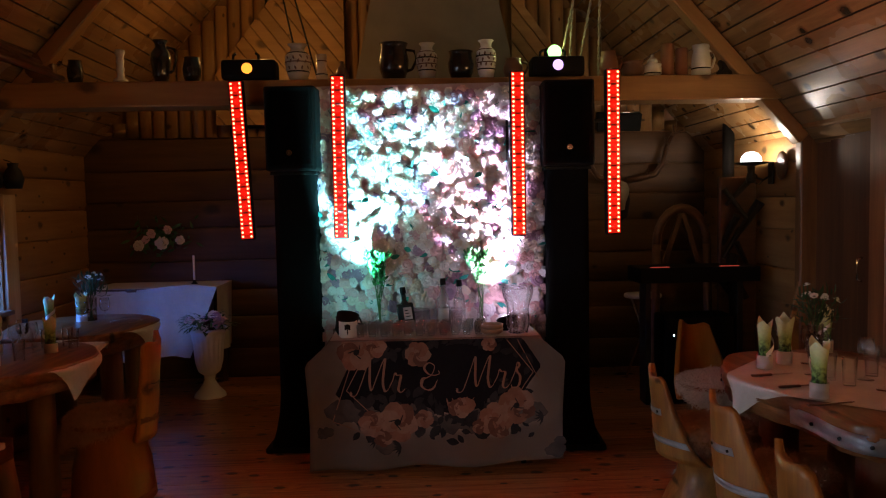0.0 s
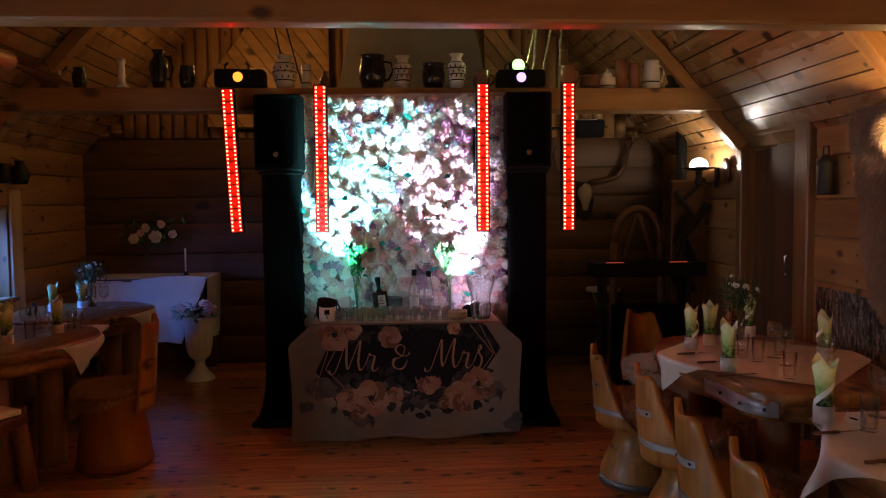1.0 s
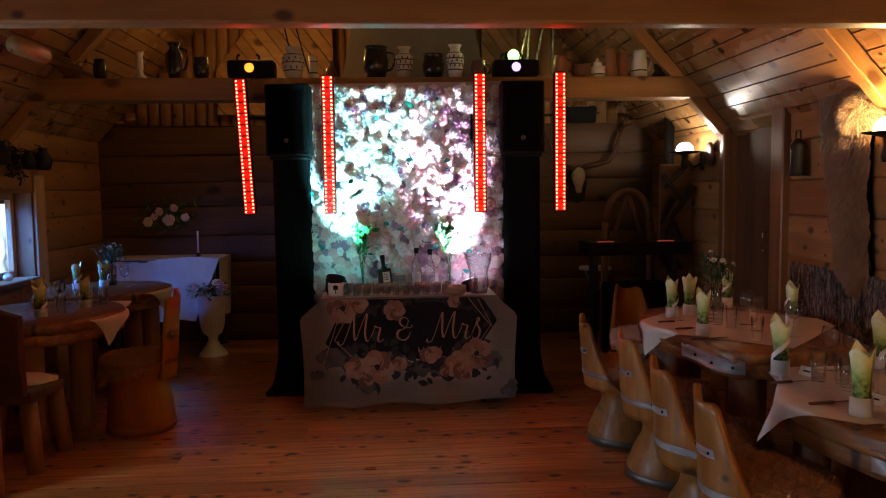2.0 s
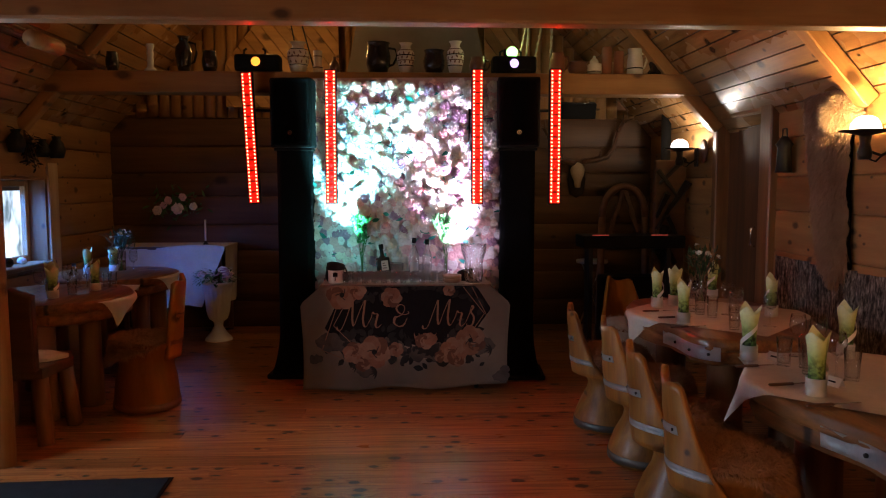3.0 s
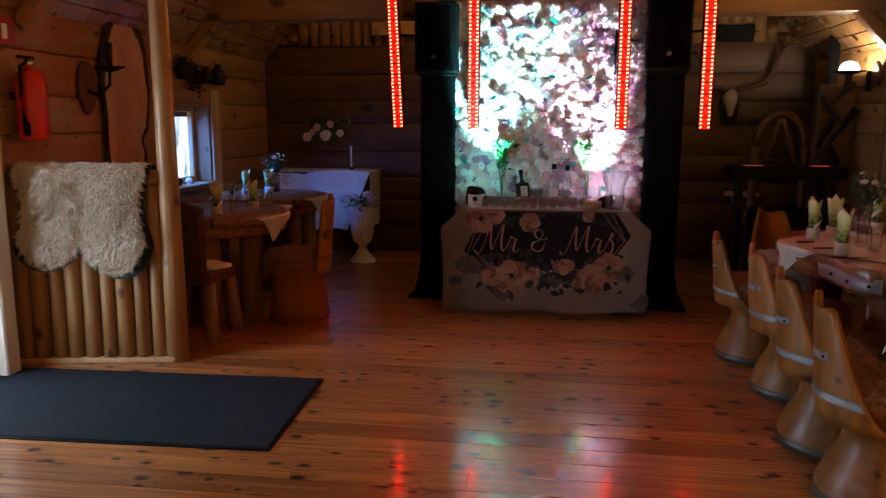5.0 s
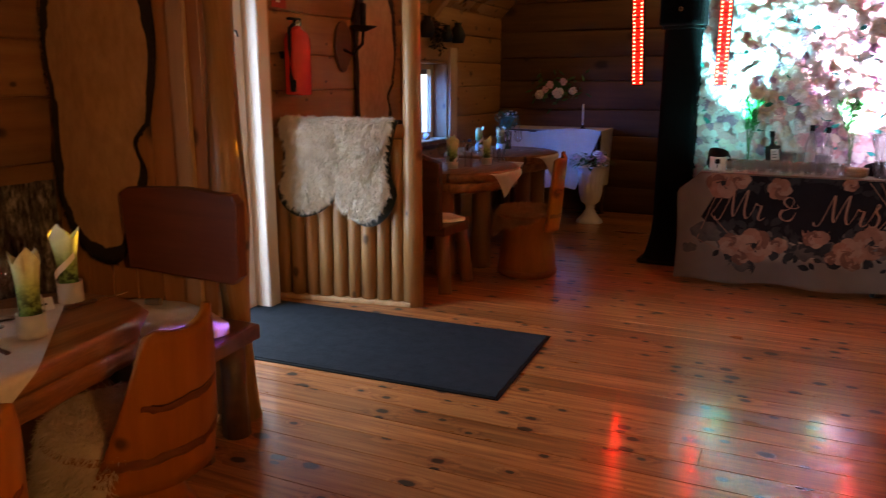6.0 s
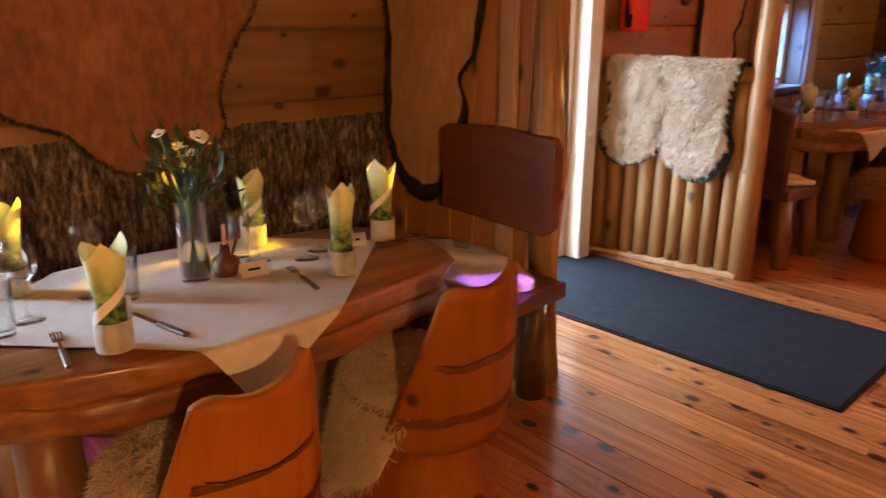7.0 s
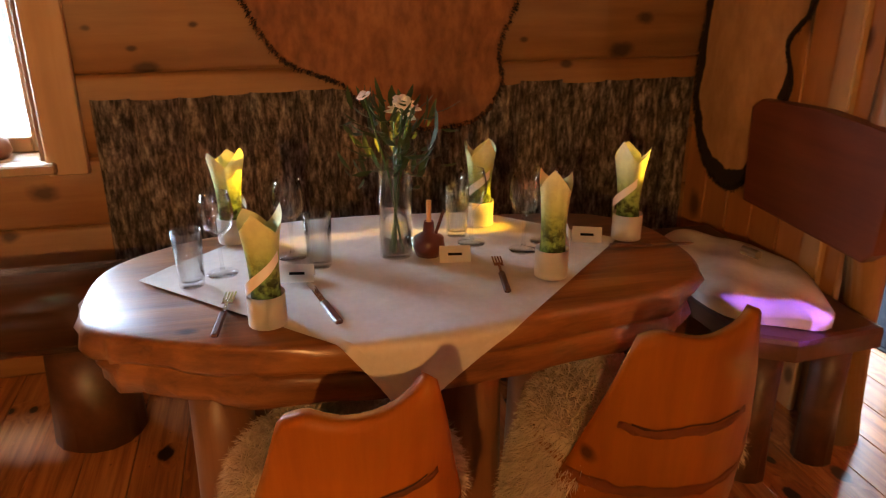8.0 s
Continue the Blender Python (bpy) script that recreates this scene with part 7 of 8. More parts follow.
par(-0.90, BEAMTOP, None, mat("amber_lens", (0.2, 0.1, 0.02), 0.3, emit=(1.0, 0.3, 0.03), power=2.6), "black effect lamp with a lit amber lens")
par(1.06, BEAMTOP, None, mat("violet_lens", (0.2, 0.1, 0.3), 0.3, emit=(0.65, 0.42, 1.0), power=2.2), "black effect lamp with a lit violet lens")
gl = empty("green_lamp", Matrix.Translation((1.02, 5.06, BEAMTOP + 0.125)), "small stage lamp with a lit green lens", "stage lamp")
part("housing", lathe([(0.0, 0.0), (0.03, 0.0), (0.035, 0.06), (0.0, 0.07)], 16), BLACK, gl, smooth=True)
part("lens", lathe([(0.045, 0.0), (0.036, 0.016), (0.0, 0.022)], 20), mat("green_lens", (0.1, 0.3, 0.1), 0.3, emit=(0.4, 1.0, 0.3), power=3.5), gl, "lit green lens", at=Matrix.Translation((0.03, -0.04, 0.035)) @ Matrix.Rotation(radians(90), 4, "X"), smooth=True)
AMBER = (-0.90, 4.93, BEAMTOP + 0.066)
for to, cone in (((-1.93, 0.28, 0.735), 1.4), ((-1.77, 0.587, 0.90), 1.5), ((-1.95, -0.33, 0.86), 1.6)):
    lamp("amber_beam", "SPOT", AMBER, 2600, (1.0, 0.5, 0.03), 0.01, to, cone, 0.25)
lamp("violet_beam", "SPOT", (1.06, 4.93, BEAMTOP + 0.066), 2200, (0.3, 0.12, 1.0), 0.01, (-1.72, 0.90, 0.455), 2.0, 0.2)
# Two lamps without fixtures, added past the beam to brighten gable boards and ropes
lamp("gable_fill_amber", "POINT", (-0.95, 5.75, 2.72), 11, (1.0, 0.5, 0.14), 0.04)
lamp("gable_fill_green", "POINT", (1.05, 5.2, 2.55), 2.2, (0.75, 0.9, 0.3), 0.04)

# ropes of a hanging candle wheel and two thin dark cords, from the beam to the roof
ROPE = mottled("twisted_rope", (0.5, 0.45, 0.34), (0.25, 0.22, 0.15), 60, 0.9, 0.8)
for x, lean in ((1.11, 0.22), (1.19, 0.06), (1.24, 0.2), (1.39, 0.03)):
    bm = bmesh.new()
    for phase in (0, math.pi):
        tube([(x + lean * k * 0.012 + 0.0055 * math.cos(k * 0.75 + phase), 5.25 + 0.0055 * math.sin(k * 0.75 + phase), BEAMTOP + 0.02 + k * 0.012) for k in range(126)], 0.0058, 5, bm)
    tagged(link("rope", bm, ROPE, smooth=True), "twisted pale rope running up into the roof", "rope", "hanging ropes")
for x, lean in ((-0.60, -0.2), (-0.49, -0.26)):
    o = link("cord", tube([(x + lean * k, 5.25, BEAMTOP + 0.02 + k) for k in (0, 0.5, 1.0, 1.5)], 0.006, 6), IRON, smooth=True)
    tagged(o, "thin dark cord running up into the roof", "cord", "dark cords")

# fireplace hood against the gable
hd = empty("fireplace_hood", Matrix.Translation((0.33, 6.35, 0)), "tapering grey plastered fireplace hood", "fireplace hood")
bm = bmesh.new()
lo_ = [bm.verts.new(p) for p in ((-0.85, -0.35, 1.5), (0.85, -0.35, 1.5), (0.85, 0.44, 1.5), (-0.85, 0.44, 1.5))]
mid_ = [bm.verts.new(p) for p in ((-0.62, -0.12, 2.6), (0.62, -0.12, 2.6), (0.62, 0.44, 2.6), (-0.62, 0.44, 2.6))]
hi_ = [bm.verts.new(p) for p in ((-0.3, 0.05, 4.2), (0.3, 0.05, 4.2), (0.3, 0.44, 4.2), (-0.3, 0.44, 4.2))]
for p, q in ((lo_, mid_), (mid_, hi_)):
    for i in range(4):
        bm.faces.new((p[i], p[(i + 1) % 4], q[(i + 1) % 4], q[i]))
bm.faces.new(lo_[::-1])
bm.faces.new(hi_)
part("hood", bm, PLASTER, hd)
part("hearth", boxed((-0.8, -0.3, 0.0), (0.8, 0.43, 1.5), 0.03), PLASTER, hd, "grey plastered hearth block")


def slant_panel(corners, angle, y=6.665):
    """Boards nailed aslant on the gable, sawn off along the edges of the panel."""
    cx = sum(p[0] for p in corners) / len(corners)
    cz = sum(p[1] for p in corners) / len(corners)
    e = empty("slanted_boarding", Matrix.Translation((cx, y, cz)), "yellowish pine boards nailed aslant on the gable", "boarding", "slanted boardings", "structure")
    turn = Matrix.Rotation(radians(angle), 4, "Y")
    for i in range(-12, 13):
        bm = boxed((-1.6, -0.01, -0.0465), (1.6, 0.012, 0.0465), 0.004, m=turn @ Matrix.Translation((0, 0.003 * (i % 2), i * 0.099)))
        for (ax, az), (bx, bz) in zip(corners, corners[1:] + corners[:1]):
            out = Vector((-(bz - az), 0, bx - ax))
            mid = Vector(((ax + bx) / 2 - cx, 0, (az + bz) / 2 - cz))
            if out.dot(mid) < 0:
                out = -out
            cutting = bmesh.ops.bisect_plane(bm, geom=bm.verts[:] + bm.edges[:] + bm.faces[:], plane_co=mid, plane_no=out, clear_outer=True)
            edges = [g for g in cutting["geom_cut"] if isinstance(g, bmesh.types.BMEdge)]
            if edges:
                bmesh.ops.contextual_create(bm, geom=edges)
        if len(bm.faces) > 3:
            part("board", bm, GABLEBOARD, e)
        else:
            bm.free()


GABLEBOARD = wood("gable_boards", (0.56, 0.33, 0.13), (0.36, 0.19, 0.07), 0, 0.8, (0.4, 0.6), 0.05, True, 3.0, 0.25)
slant_panel([(-1.53, 2.62), (-0.90, 3.44), (-0.43, 3.44), (-0.43, 2.2), (-1.53, 2.2)], 52)
slant_panel([(0.84, 3.44), (0.92, 3.44), (1.60, 2.50), (1.60, 2.2), (1.0, 2.2), (1.0, 2.72)], 52)
slant_panel([(1.98, 2.60), (2.52, 3.17), (2.95, 2.78), (2.95, 2.5), (1.98, 2.5)], -40)

# stag skull with one long antler over a draped pelt
sk_ = empty("antler_skull", Matrix.Translation((1.96, 6.705, 1.55)), "pale antlered skull mounted on the dark log wall", "skull trophy")
BONE = mottled("old_bone", (0.36, 0.28, 0.19), (0.2, 0.15, 0.1), 10, 0.7, 0.3)
part("skull", lathe([(0.0, -0.14), (0.026, -0.135), (0.036, -0.07), (0.068, 0.0), (0.075, 0.05), (0.05, 0.1), (0.0, 0.12)], 14, squash=(1, 0.75), wob=0.2, cap=False), BONE, sk_, smooth=True)
for s, k in ((1, 1.0), (-1, 0.8)):
    beam_ = [(0.05, 0, 0.12), (0.16, -0.04, 0.14), (0.28, -0.06, 0.17), (0.345, -0.06, 0.26), (0.39, -0.04, 0.42), (0.46, -0.01, 0.53)]
    horn = part("antler", tube([(s * k * x, y, z * (0.5 + 0.5 * k)) for x, y, z in beam_], 0.03, 8, None, 0.55), DARKWOOD, sk_, "dark palmed antler", smooth=True)
    for a, b in (((0.345, 0.26), (0.42, 0.28)), ((0.39, 0.42), (0.36, 0.52)), ((0.44, 0.5), (0.44, 0.6)), ((0.45, 0.52), (0.53, 0.55)), ((0.2, 0.15), (0.22, 0.24))):
        part("tine", tube([(s * k * a[0], -0.05, a[1] * (0.5 + 0.5 * k)), (s * k * b[0], -0.06, b[1] * (0.5 + 0.5 * k))], 0.014, 6, None, 0.4), DARKWOOD, horn, smooth=True)
bm = lathe([(0.0, -0.24), (0.07, -0.2), (0.095, -0.05), (0.07, 0.1), (0.0, 0.13)], 12, squash=(1, 0.4), cap=False)
part("backing", bm, RIM, sk_, "dark fur backing", at=(0, 0.06, 0), smooth=True)
hv = empty("heater_panel", Matrix.Translation((1.93, 6.72, 2.19)) @ Matrix.Rotation(radians(20), 4, "X"), "black tilted heater panel under the beam", "heater")
part("box", boxed((-0.19, -0.05, -0.08), (0.2, 0.03, 0.08), 0.01), BLACK, hv)
part("bar", boxed((-0.1, -0.055, 0.085), (0.12, -0.03, 0.095), 0.002), CHROME, hv, "bright metal edge")

# music corner: keyboard, stool, bow frame, stove with its pipe
kb = empty("keyboard", Matrix.Translation((2.15, 5.55, 0.9)), "dark stage keyboard on a stand with red lights", "keyboard")
part("case", boxed((-0.42, -0.12, 0.0), (0.46, 0.2, 0.11), 0.012, seg=2), BLACK, kb)
for x in (-0.27, 0.24):
    part("light_strip", boxed((x - 0.07, -0.1, 0.111), (x + 0.07, -0.09, 0.117)), mat("dim_red_glow", (0.1, 0.01, 0.01), 0.4, emit=(1.0, 0.12, 0.08), power=0.4), kb, "faint red display strip")
for s in (-1, 1):
    part("stand_leg", boxed((s * 0.34 - 0.02, -0.05, -0.9), (s * 0.34 + 0.02, 0.1, 0.0), 0.004), IRON, kb)
part("standby_light", lathe([(0.007, 0.0), (0.0, 0.003)], 10), mat("standby_blue", (0.1, 0.2, 0.3), 0.3, emit=(0.6, 0.85, 1.0), power=9), kb, "tiny white standby light", at=Matrix.Translation((-0.15, -0.055, -0.39)) @ Matrix.Rotation(radians(90), 4, "X"))
part("amp_box", boxed((-0.22, -0.05, -0.9), (0.3, 0.2, -0.25), 0.015), BLACK, kb, "black amplifier under the keyboard")
stl = empty("folding_stool", Matrix.Translation((2.02, 6.3, 0)), "small round-topped folding stool by the log wall", "stool")
part("seat", lathe([(0.0, 0.69), (0.15, 0.69), (0.155, 0.705), (0.15, 0.72), (0.0, 0.722)], 20, cap=False), LINEN, stl, "pale round seat", smooth=True)
for s in (-1, 1):
    part("leg", tube([(s * 0.1, 0, 0.69), (-s * 0.13, 0.05 * s, 0.0)], 0.011, 8), CHROME, stl, smooth=True)
arch = empty("wooden_bow_frame", Matrix.Translation((2.22, 5.95, 0)), "dark round-topped wooden frame by the wall", "frame")
part("bow", tube([(0.2 * math.cos(a), 0, 1.15 + 0.28 * math.sin(a)) for a in [i * math.pi / 12 for i in range(13)]], 0.035, 8), DARKWOOD, arch, smooth=True)
for s in (-1, 1):
    part("strut", tube([(s * 0.2, 0, 1.15), (s * 0.22, 0, 0.0)], 0.035, 8), DARKWOOD, arch, smooth=True)
    part("brace", boxed((-0.02, -0.01, -0.2), (0.02, 0.01, 0.2), 0.004), DARKWOOD, arch, at=Matrix.Translation((s * 0.07, 0, 1.2)) @ Matrix.Rotation(radians(-18 * s), 4, "Y"))
stv = empty("dark_shelf_unit", Matrix.Translation((2.5, 5.72, 0)), "dark cluttered iron rack in the corner", "rack")
part("column", tube([(0.12, 0.3, 0.0), (0.12, 0.3, 2.12)], 0.045, 12), IRON, stv, "black stove pipe", smooth=True)
g = random.Random(14)
for i in range(9):
    zz = 0.75 + i * 0.1
    part("hanging_tool", tube([(g.uniform(-0.1, 0.2), g.uniform(-0.15, 0.0), zz + 0.12), (g.uniform(-0.12, 0.2), g.uniform(-0.15, 0.0), zz - 0.1)], g.uniform(0.02, 0.045), 7, None, 0.6), IRON, stv)
part("upright", boxed((-0.08, -0.02, 0.0), (0.2, 0.04, 1.66), 0.01), DARKWOOD, stv)
clk = empty("carved_plaque", Matrix.Translation((2.695, 5.3, 1.72)), "small carved oval wall plaque beside the lamp", "plaque")
part("plaque", lathe([(0.0, 0.0), (0.1, 0.0), (0.1, 0.012), (0.08, 0.02), (0.0, 0.018)], 24, squash=(1, 0.75), cap=False), DARKWOOD, clk, at=Matrix.Rotation(radians(-90), 4, "Y"), smooth=True)
lp = empty("leaning_board", Matrix.Translation((2.55, 5.05, 0)) @ Matrix.Rotation(radians(14), 4, "Y"), "pale board leaning by the door", "board")
part("board", boxed((-0.09, 0.0, 0.0), (0.09, 0.03, 0.98), 0.004), BEAMWOOD, lp)
lant = empty("lantern", Matrix.Translation((XR - 0.09, 3.90, 1.52)), "small dark lantern hung on the log wall", "lantern")
part("body", lathe([(0.0, 0.0), (0.055, 0.0), (0.05, 0.02), (0.042, 0.16), (0.055, 0.18), (0.02, 0.23), (0.0, 0.235)], 10, cap=False), IRON, lant, smooth=True)
part("ring", tube([(0, -0.03, 0.23), (0, -0.025, 0.28), (0, 0.025, 0.28), (0, 0.03, 0.23)], 0.005, 6), IRON, lant)

# gift table, wreath and urn in the dark corner
gt = empty("gift_table", Matrix.Translation((-1.98, 6.42, 0)), "side table under a long white cloth in the dark corner", "table")
part("tabletop", boxed((-0.5, -0.17, 0.83), (0.5, 0.33, 0.86), 0.006), DARKWOOD, gt)
for sx in (-0.44, 0.44):
    for sy in (-0.12, 0.28):
        part("leg", boxed((sx - 0.02, sy - 0.02, 0), (sx + 0.02, sy + 0.02, 0.83), 0.003), DARKWOOD, gt)
gc = empty("white_tablecloth", Matrix.Translation((-1.98, 6.42, 0)), "long white tablecloth with loose folds on the gift table", "tablecloth")
part("top_sheet", boxed((-0.51, -0.18, 0.861), (0.51, 0.34, 0.866), 0.002), LINEN, gc)


def gdrop(u, v):
    x = -0.51 + 1.02 * u
    return Vector((x * (1 - 0.06 * v) - 0.3 * v * max(0.0, u - 0.35), -0.181 - 0.02 * v * (1 + math.sin(x * 17)) - 0.012 * math.sin(x * 9), 0.865 - 0.57 * v + 0.02 * math.sin(x * 6)))


part("front_drop", sheet(40, 8, gdrop), LINEN, gc, smooth=True)
for s in (-1, 1):
    part("side_drop", sheet(10, 6, lambda u, v, s=s: Vector((s * (0.511 + 0.02 * v * (1 + math.sin(u * 12)) - 0.03 * v), -0.18 + 0.5 * u, 0.865 - 0.55 * v))), LINEN, gc, smooth=True)
ur = empty("garden_urn", Matrix.Translation((-1.53, 6.16, 0)), "white fluted pedestal urn filled with flowers", "urn")
WHITEURN = mottled("white_painted_urn", (0.72, 0.72, 0.7), (0.6, 0.6, 0.58), 10, 0.5, 0.1)


def urnf(u, v):
    prof = [(0.125, 0.0), (0.12, 0.02), (0.075, 0.07), (0.04, 0.13), (0.045, 0.17), (0.085, 0.2), (0.105, 0.28), (0.115, 0.42), (0.13, 0.5), (0.155, 0.535), (0.15, 0.55)]
    i = v * (len(prof) - 1)
    j = min(int(i), len(prof) - 2)
    r = prof[j][0] + (prof[j + 1][0] - prof[j][0]) * (i - j)
    z = prof[j][1] + (prof[j + 1][1] - prof[j][1]) * (i - j)
    a = 2 * math.pi * u
    fl_ = 1 + (0.035 * math.cos(18 * a) if 0.2 < z < 0.5 else 0)
    return Vector((r * fl_ * math.cos(a), r * fl_ * math.sin(a), z))


part("urn_body", sheet(72, 30, urnf), WHITEURN, ur, smooth=True)
part("soil", lathe([(0.0, 0.5), (0.13, 0.5), (0.0, 0.502)], 20), STRAP, ur)
g = random.Random(33)
for i in range(9):
    a = g.uniform(0, 6.28)
    rr_ = g.uniform(0.05, 0.19)
    part("flower_head", rose(g.uniform(0.06, 0.09), 300 + i, (4, 5, 6)), PETAL[g.choice(("white", "blush", "mauve"))], ur, at=Matrix.Translation((rr_ * math.cos(a), rr_ * math.sin(a), 0.6 + g.uniform(-0.03, 0.06))) @ Matrix.Rotation(radians(-60), 4, "X"))
bm = bmesh.new()
for i in range(170):
    a, s = g.uniform(0, 6.28), g.uniform(0.03, 0.2)
    mm = Matrix.Translation((s * math.cos(a), s * math.sin(a), 0.54 + g.uniform(0, 0.12))) @ Euler((0, g.uniform(-0.8, 0.3), a + g.uniform(-0.6, 0.6))).to_matrix().to_4x4()
    leaf(bm, mm, g.uniform(0.05, 0.1), 0.022, -0.3)
part("foliage", bm, GREEN, ur, "trailing green leaves")["kind"] = "stuff"
wr = empty("flower_bunch", Matrix.Translation((-2.07, 6.74, 1.22)), "loose bunch of white flowers on the log wall", "flowers")
bm = bmesh.new()
for i in range(130):
    mm = Matrix.Translation((g.gauss(0.02, 0.13), g.uniform(-0.05, 0), g.gauss(0.02, 0.06))) @ Euler((g.uniform(0, 6), g.uniform(-1, 1), g.uniform(0, 6))).to_matrix().to_4x4()
    leaf(bm, mm, 0.08, 0.025, 0.2)
part("greenery", bm, GREEN, wr)["kind"] = "stuff"
for i, (x, z, r_) in enumerate(((-0.16, -0.03, 0.1), (-0.05, 0.07, 0.08), (0.04, -0.01, 0.12), (0.09, 0.1, 0.08), (0.19, 0.01, 0.08), (-0.1, 0.02, 0.07))):
    part("flower_head", rose(r_, 360 + i, (4, 5, 6)), PETAL["blush" if i % 2 else "cream"], wr, at=(x, -0.06, z))
tp = empty("taper_candle", Matrix.Translation((-1.72, 6.5, 0.867)), "slim pale candle on the gift table", "candle")
part("wax", tube([(0, 0, 0.02), (0, 0, 0.24)], 0.009, 8), PAPER, tp, smooth=True)
part("foot", lathe([(0.0, 0.0), (0.03, 0.0), (0.012, 0.02), (0.011, 0.035)], 12), IRON, tp, smooth=True)
hb = empty("dried_bunch", Matrix.Translation((XL + 0.06, 5.02, 1.86)), "dark bunch of dried twigs hung above the window", "dried bunch")
bm, bl_ = bmesh.new(), bmesh.new()
for i in range(26):
    a, sp_ = g.uniform(0, 6.28), g.uniform(0.01, 0.09)
    end = Vector((0.02 + 0.5 * sp_ * (1 + math.cos(a)), sp_ * math.sin(a) * 1.3, -g.uniform(0.12, 0.3)))
    tube([(0, 0, 0), end * 0.5, end], 0.003, 5, bm)
    for j in range(7):
        leaf(bl_, Matrix.Translation(end * g.uniform(0.4, 1.0)) @ Euler((g.uniform(0, 6), g.uniform(-1, 1), g.uniform(0, 6))).to_matrix().to_4x4(), 0.045, 0.018, 0.2)
part("twigs", bm, DARKWOOD, hb)["kind"] = "stuff"
part("dry_leaves", bl_, IRON, hb)["kind"] = "stuff"
for y, z, sc in ((5.24, 1.66, 1.0), (5.48, 1.66, 1.25), (4.84, 1.68, 1.2)):
    e = empty("hanging_jug", Matrix.Translation((XL + 0.09, y, z)), "small dark jug hung on the log wall", "jug", "hanging jugs")
    part("body", lathe([(0.0, 0.0), (0.04 * sc, 0.0), (0.055 * sc, 0.05 * sc), (0.04 * sc, 0.1 * sc), (0.024 * sc, 0.12 * sc), (0.03 * sc, 0.14 * sc)], 16), IRON, e, smooth=True)
    part("handle", tube([(0, 0.03 * sc, 0.12 * sc), (0, 0.075 * sc, 0.1 * sc), (0, 0.05 * sc, 0.03 * sc)], 0.007, 6), IRON, e, smooth=True)
    part("hook", tube([(-0.06, 0, 0.16 * sc), (-0.02, 0, 0.15 * sc), (0, 0.02, 0.13 * sc)], 0.004, 6), IRON, e)

# log bench by the partition, log bench along the wall, log chair at the shaded table
lb = empty("log_bench", None, "dark log bench with a plank back against the partition", "bench")
part("seat", prism([(-2.45, 0.86), (-1.66, 0.90), (-1.60, 1.0), (-1.62, 1.27), (-2.45, 1.27)], 0.385, 0.445, 0.015), DARKWOOD, lb)
bk_ = prism([(-2.24, 0.6), (-1.72, 0.585), (-1.68, 0.62), (-1.675, 0.90), (-1.70, 0.93), (-1.95, 0.945), (-2.22, 0.93), (-2.26, 0.9)], -0.022, 0.022, 0.01)
part("backrest", bk_, wood("red_brown_plank", (0.28, 0.09, 0.04), (0.15, 0.045, 0.02), 0, 0.7, (0.35, 0.55), 0.1, False), lb, "reddish brown plank back", at=Matrix.Translation((0, 1.265, 0)) @ Matrix.Rotation(radians(90), 4, "X"))
for x, y in ((-1.68, 0.97), (-2.3, 0.97), (-1.7, 1.2), (-2.3, 1.2)):
    part("leg", lathe([(0.0, 0), (0.055, 0.0), (0.048, 0.2), (0.05, 0.39)], 12, wob=0.06, m=Matrix.Translation((x, y, 0))), DARKWOOD, lb, smooth=True)
cu = empty("fleece_cushion", Matrix.Translation((-1.98, 1.06, 0.447)), "pale quilted sheepskin cushion on the log bench", "cushion")


def cush(u, v):
    a = 2 * math.pi * u
    r = (1 + 0.06 * math.sin(5 * a)) * min(1, v * 1.25)
    x, y = 0.34 * r * math.cos(a), 0.19 * r * math.sin(a)
    return Vector((x, y, (0.05 + 0.012 * math.cos(x * 22) * math.cos(y * 26)) * max(0, 1 - max(0, v - 0.5) / 0.5) ** 0.45 + 0.002))


part("pad", sheet(40, 12, cush), FURWHITE, cu, smooth=True)
rs = empty("rolled_cloth", Matrix.Translation((-2.0, 1.12, 0.505)), "small grey rolled cloth lying on a fleece cushion", "cloth")
part("roll", tube([(-0.03, 0, 0.012), (0.03, 0.01, 0.016)], 0.014, 8), PLASTER, rs)
wbn = empty("wall_bench", None, "shiny dark half-log bench along the wall", "bench")
part("log_seat", tube([(-2.3, -2.9, 0.42), (-2.3, -1.6, 0.42), (-2.29, -0.62, 0.42)], 0.125, 18), wood("polished_dark_log", (0.12, 0.055, 0.025), (0.05, 0.022, 0.012), 1, 0.8, (0.1, 0.25), 0.6, False), wbn, "polished dark log seat", smooth=True)
for y in (-2.4, -1.5, -0.8):
    part("block_leg", lathe([(0.0, 0), (0.13, 0.0), (0.115, 0.31)], 16, wob=0.06, m=Matrix.Translation((-2.32, y, 0))), DARKWOOD, wbn, smooth=True)
lc = empty("log_chair", Matrix.Translation((-1.96, 3.50, 0)), "dark log chair with a plank back", "chair")
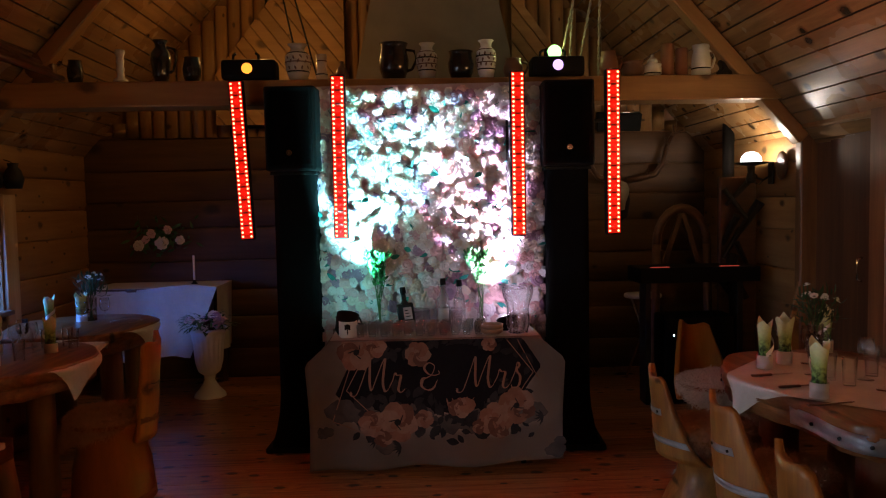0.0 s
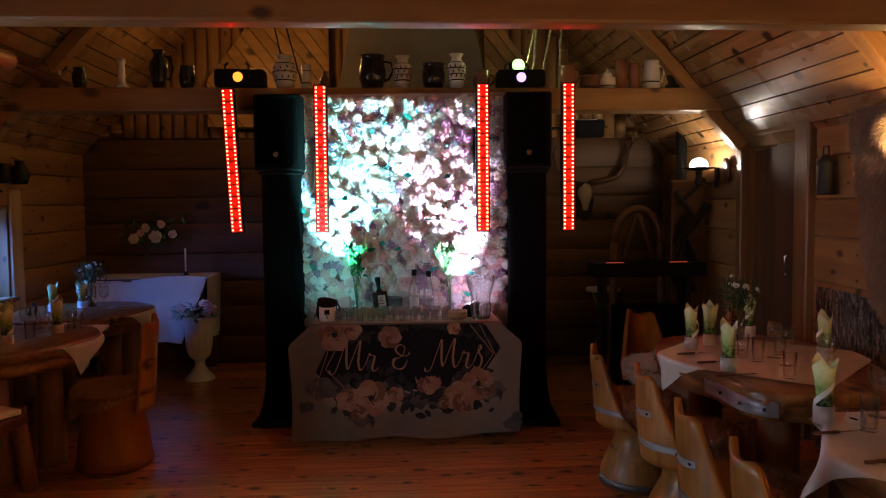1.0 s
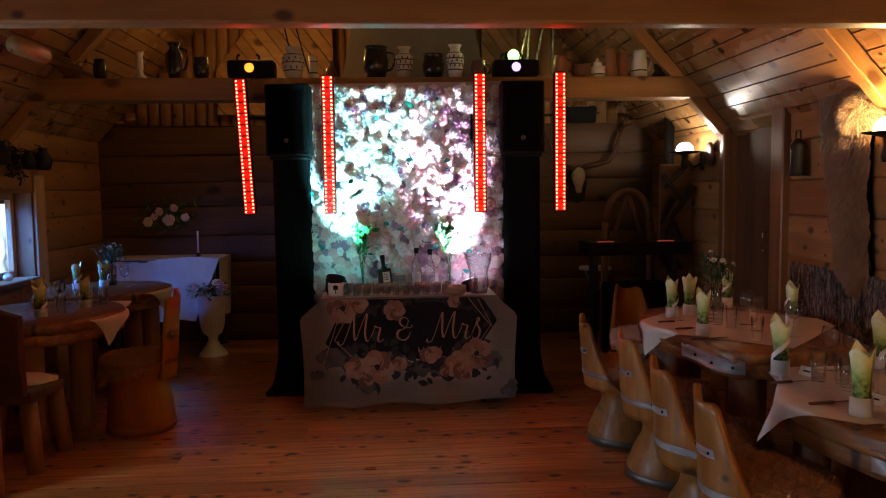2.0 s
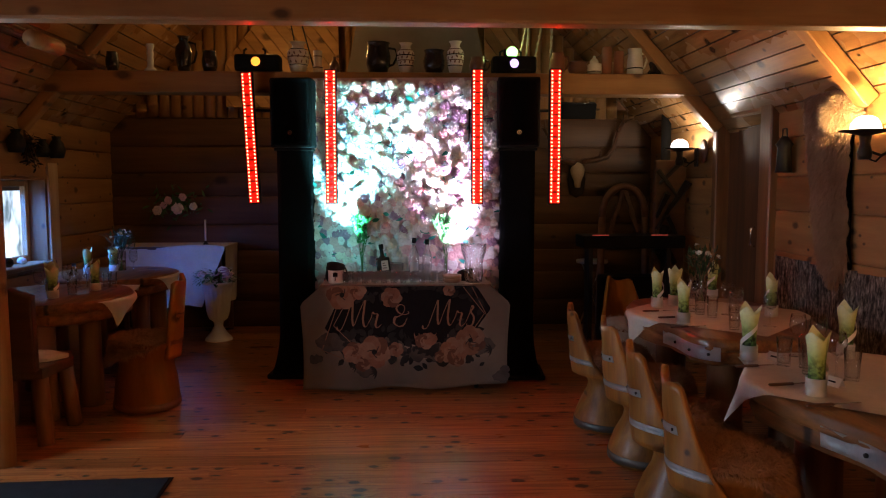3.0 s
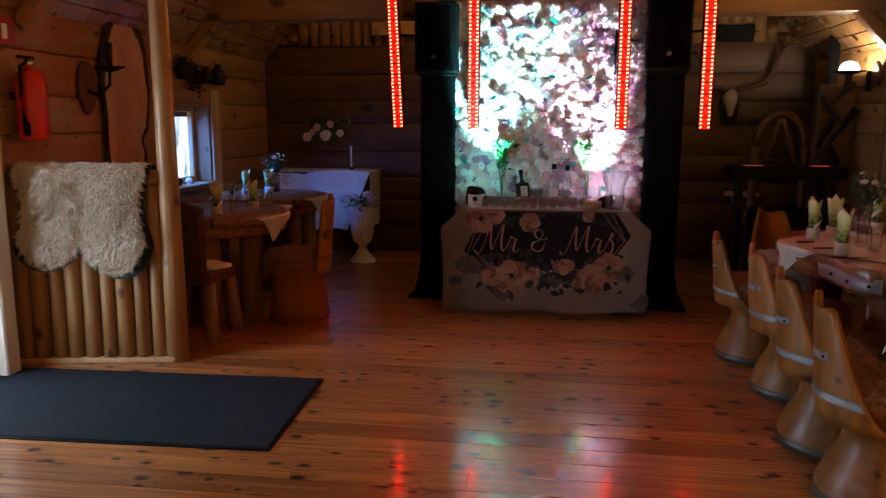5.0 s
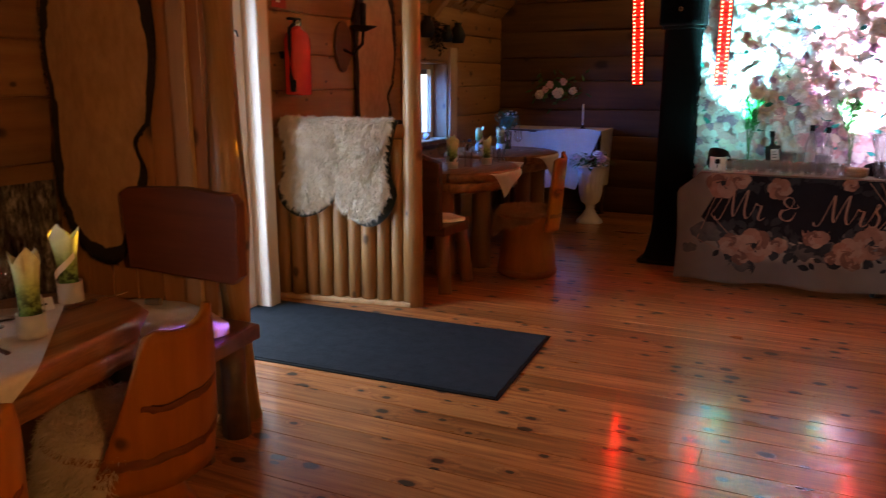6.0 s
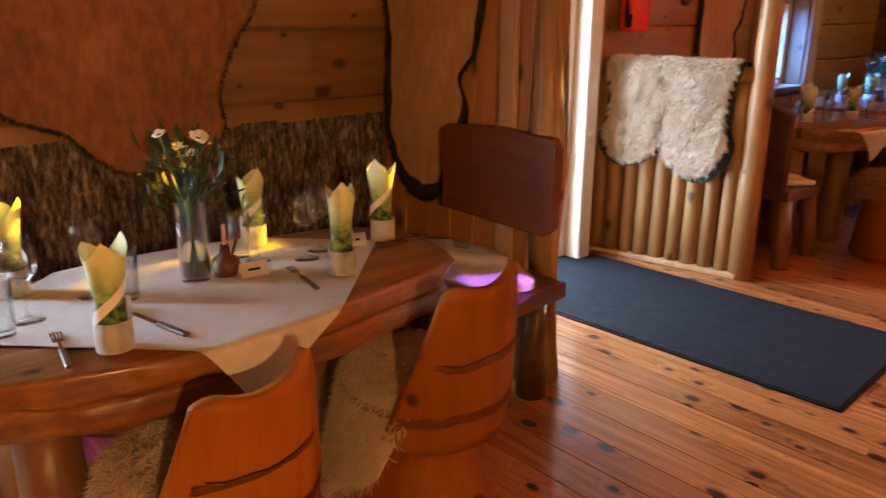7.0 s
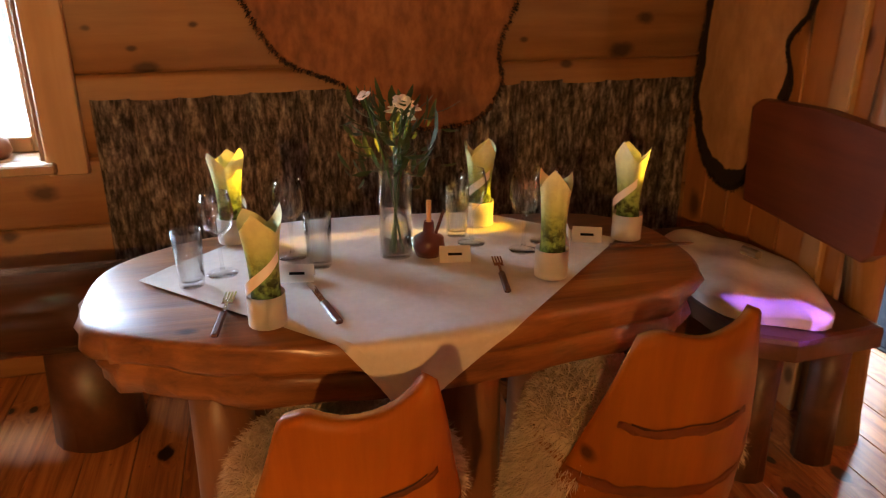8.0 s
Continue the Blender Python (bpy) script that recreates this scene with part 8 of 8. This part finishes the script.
part("seat", prism([(-0.2, -0.22), (0.2, -0.22), (0.23, 0.1), (0.16, 0.24), (-0.16, 0.24), (-0.23, 0.1)], 0.38, 0.44, 0.015), DARKWOOD, lc)
part("backrest", prism([(-0.2, 0.44), (0.2, 0.44), (0.22, 0.86), (0.1, 0.9), (-0.15, 0.9), (-0.22, 0.85)], -0.025, 0.025, 0.01), DARKWOOD, lc, at=Matrix.Translation((0, -0.22, 0)) @ Matrix.Rotation(radians(97), 4, "X"))
for sx in (-0.15, 0.15):
    for sy in (-0.15, 0.15):
        part("leg", tube([(sx, sy, 0.39), (sx * 1.25, sy * 1.2, 0.0)], 0.045, 10), LEGWOOD, lc, smooth=True)
cu2 = empty("fleece_cushion", Matrix.Translation((-1.95, 3.52, 0.442)), "pale sheepskin cushion on the log chair", "cushion")
part("pad", sheet(32, 10, lambda u, v: cush(u, v) * 0.62), FURWHITE, cu2, smooth=True)
for y, z, s, kind in ((-1.2, 0.745, 1.0, "black"), (-1.07, 0.745, 0.8, "rust"), (4.9, 0.825, 0.8, "black"), (5.12, 0.825, 0.6, "white")):
    o = link("sill_ornament", lathe([(0.0, 0.0), (0.04 * s, 0.0), (0.06 * s, 0.03 * s), (0.05 * s, 0.07 * s), (0.02 * s, 0.09 * s), (0.0, 0.09 * s)], 18, cap=False), GLAZE[kind], smooth=True)
    o.matrix_basis = Matrix.Translation((XL - 0.05, y, z))
    tagged(o, "small rounded ornament on the window sill", "ornament", "sill ornaments")
rack = empty("pole_rack", Matrix.Translation((-2.1, 3.6, 2.42)), "dark rack of thin poles under the roof", "rack")
for i in range(8):
    part("pole", tube([(-0.35 + i * 0.07, -0.55, 0.1 - i * 0.05 + 0.12), (-0.35 + i * 0.07, 1.2, 0.1 - i * 0.05 + 0.12)], 0.016, 6), DARKWOOD, rack, smooth=True)
part("log_end", tube([(0.40, -0.40, -0.22), (0.40, -0.1, -0.22)], 0.045, 12), POSTWOOD, rack, "round log with a pale cut end", smooth=True)
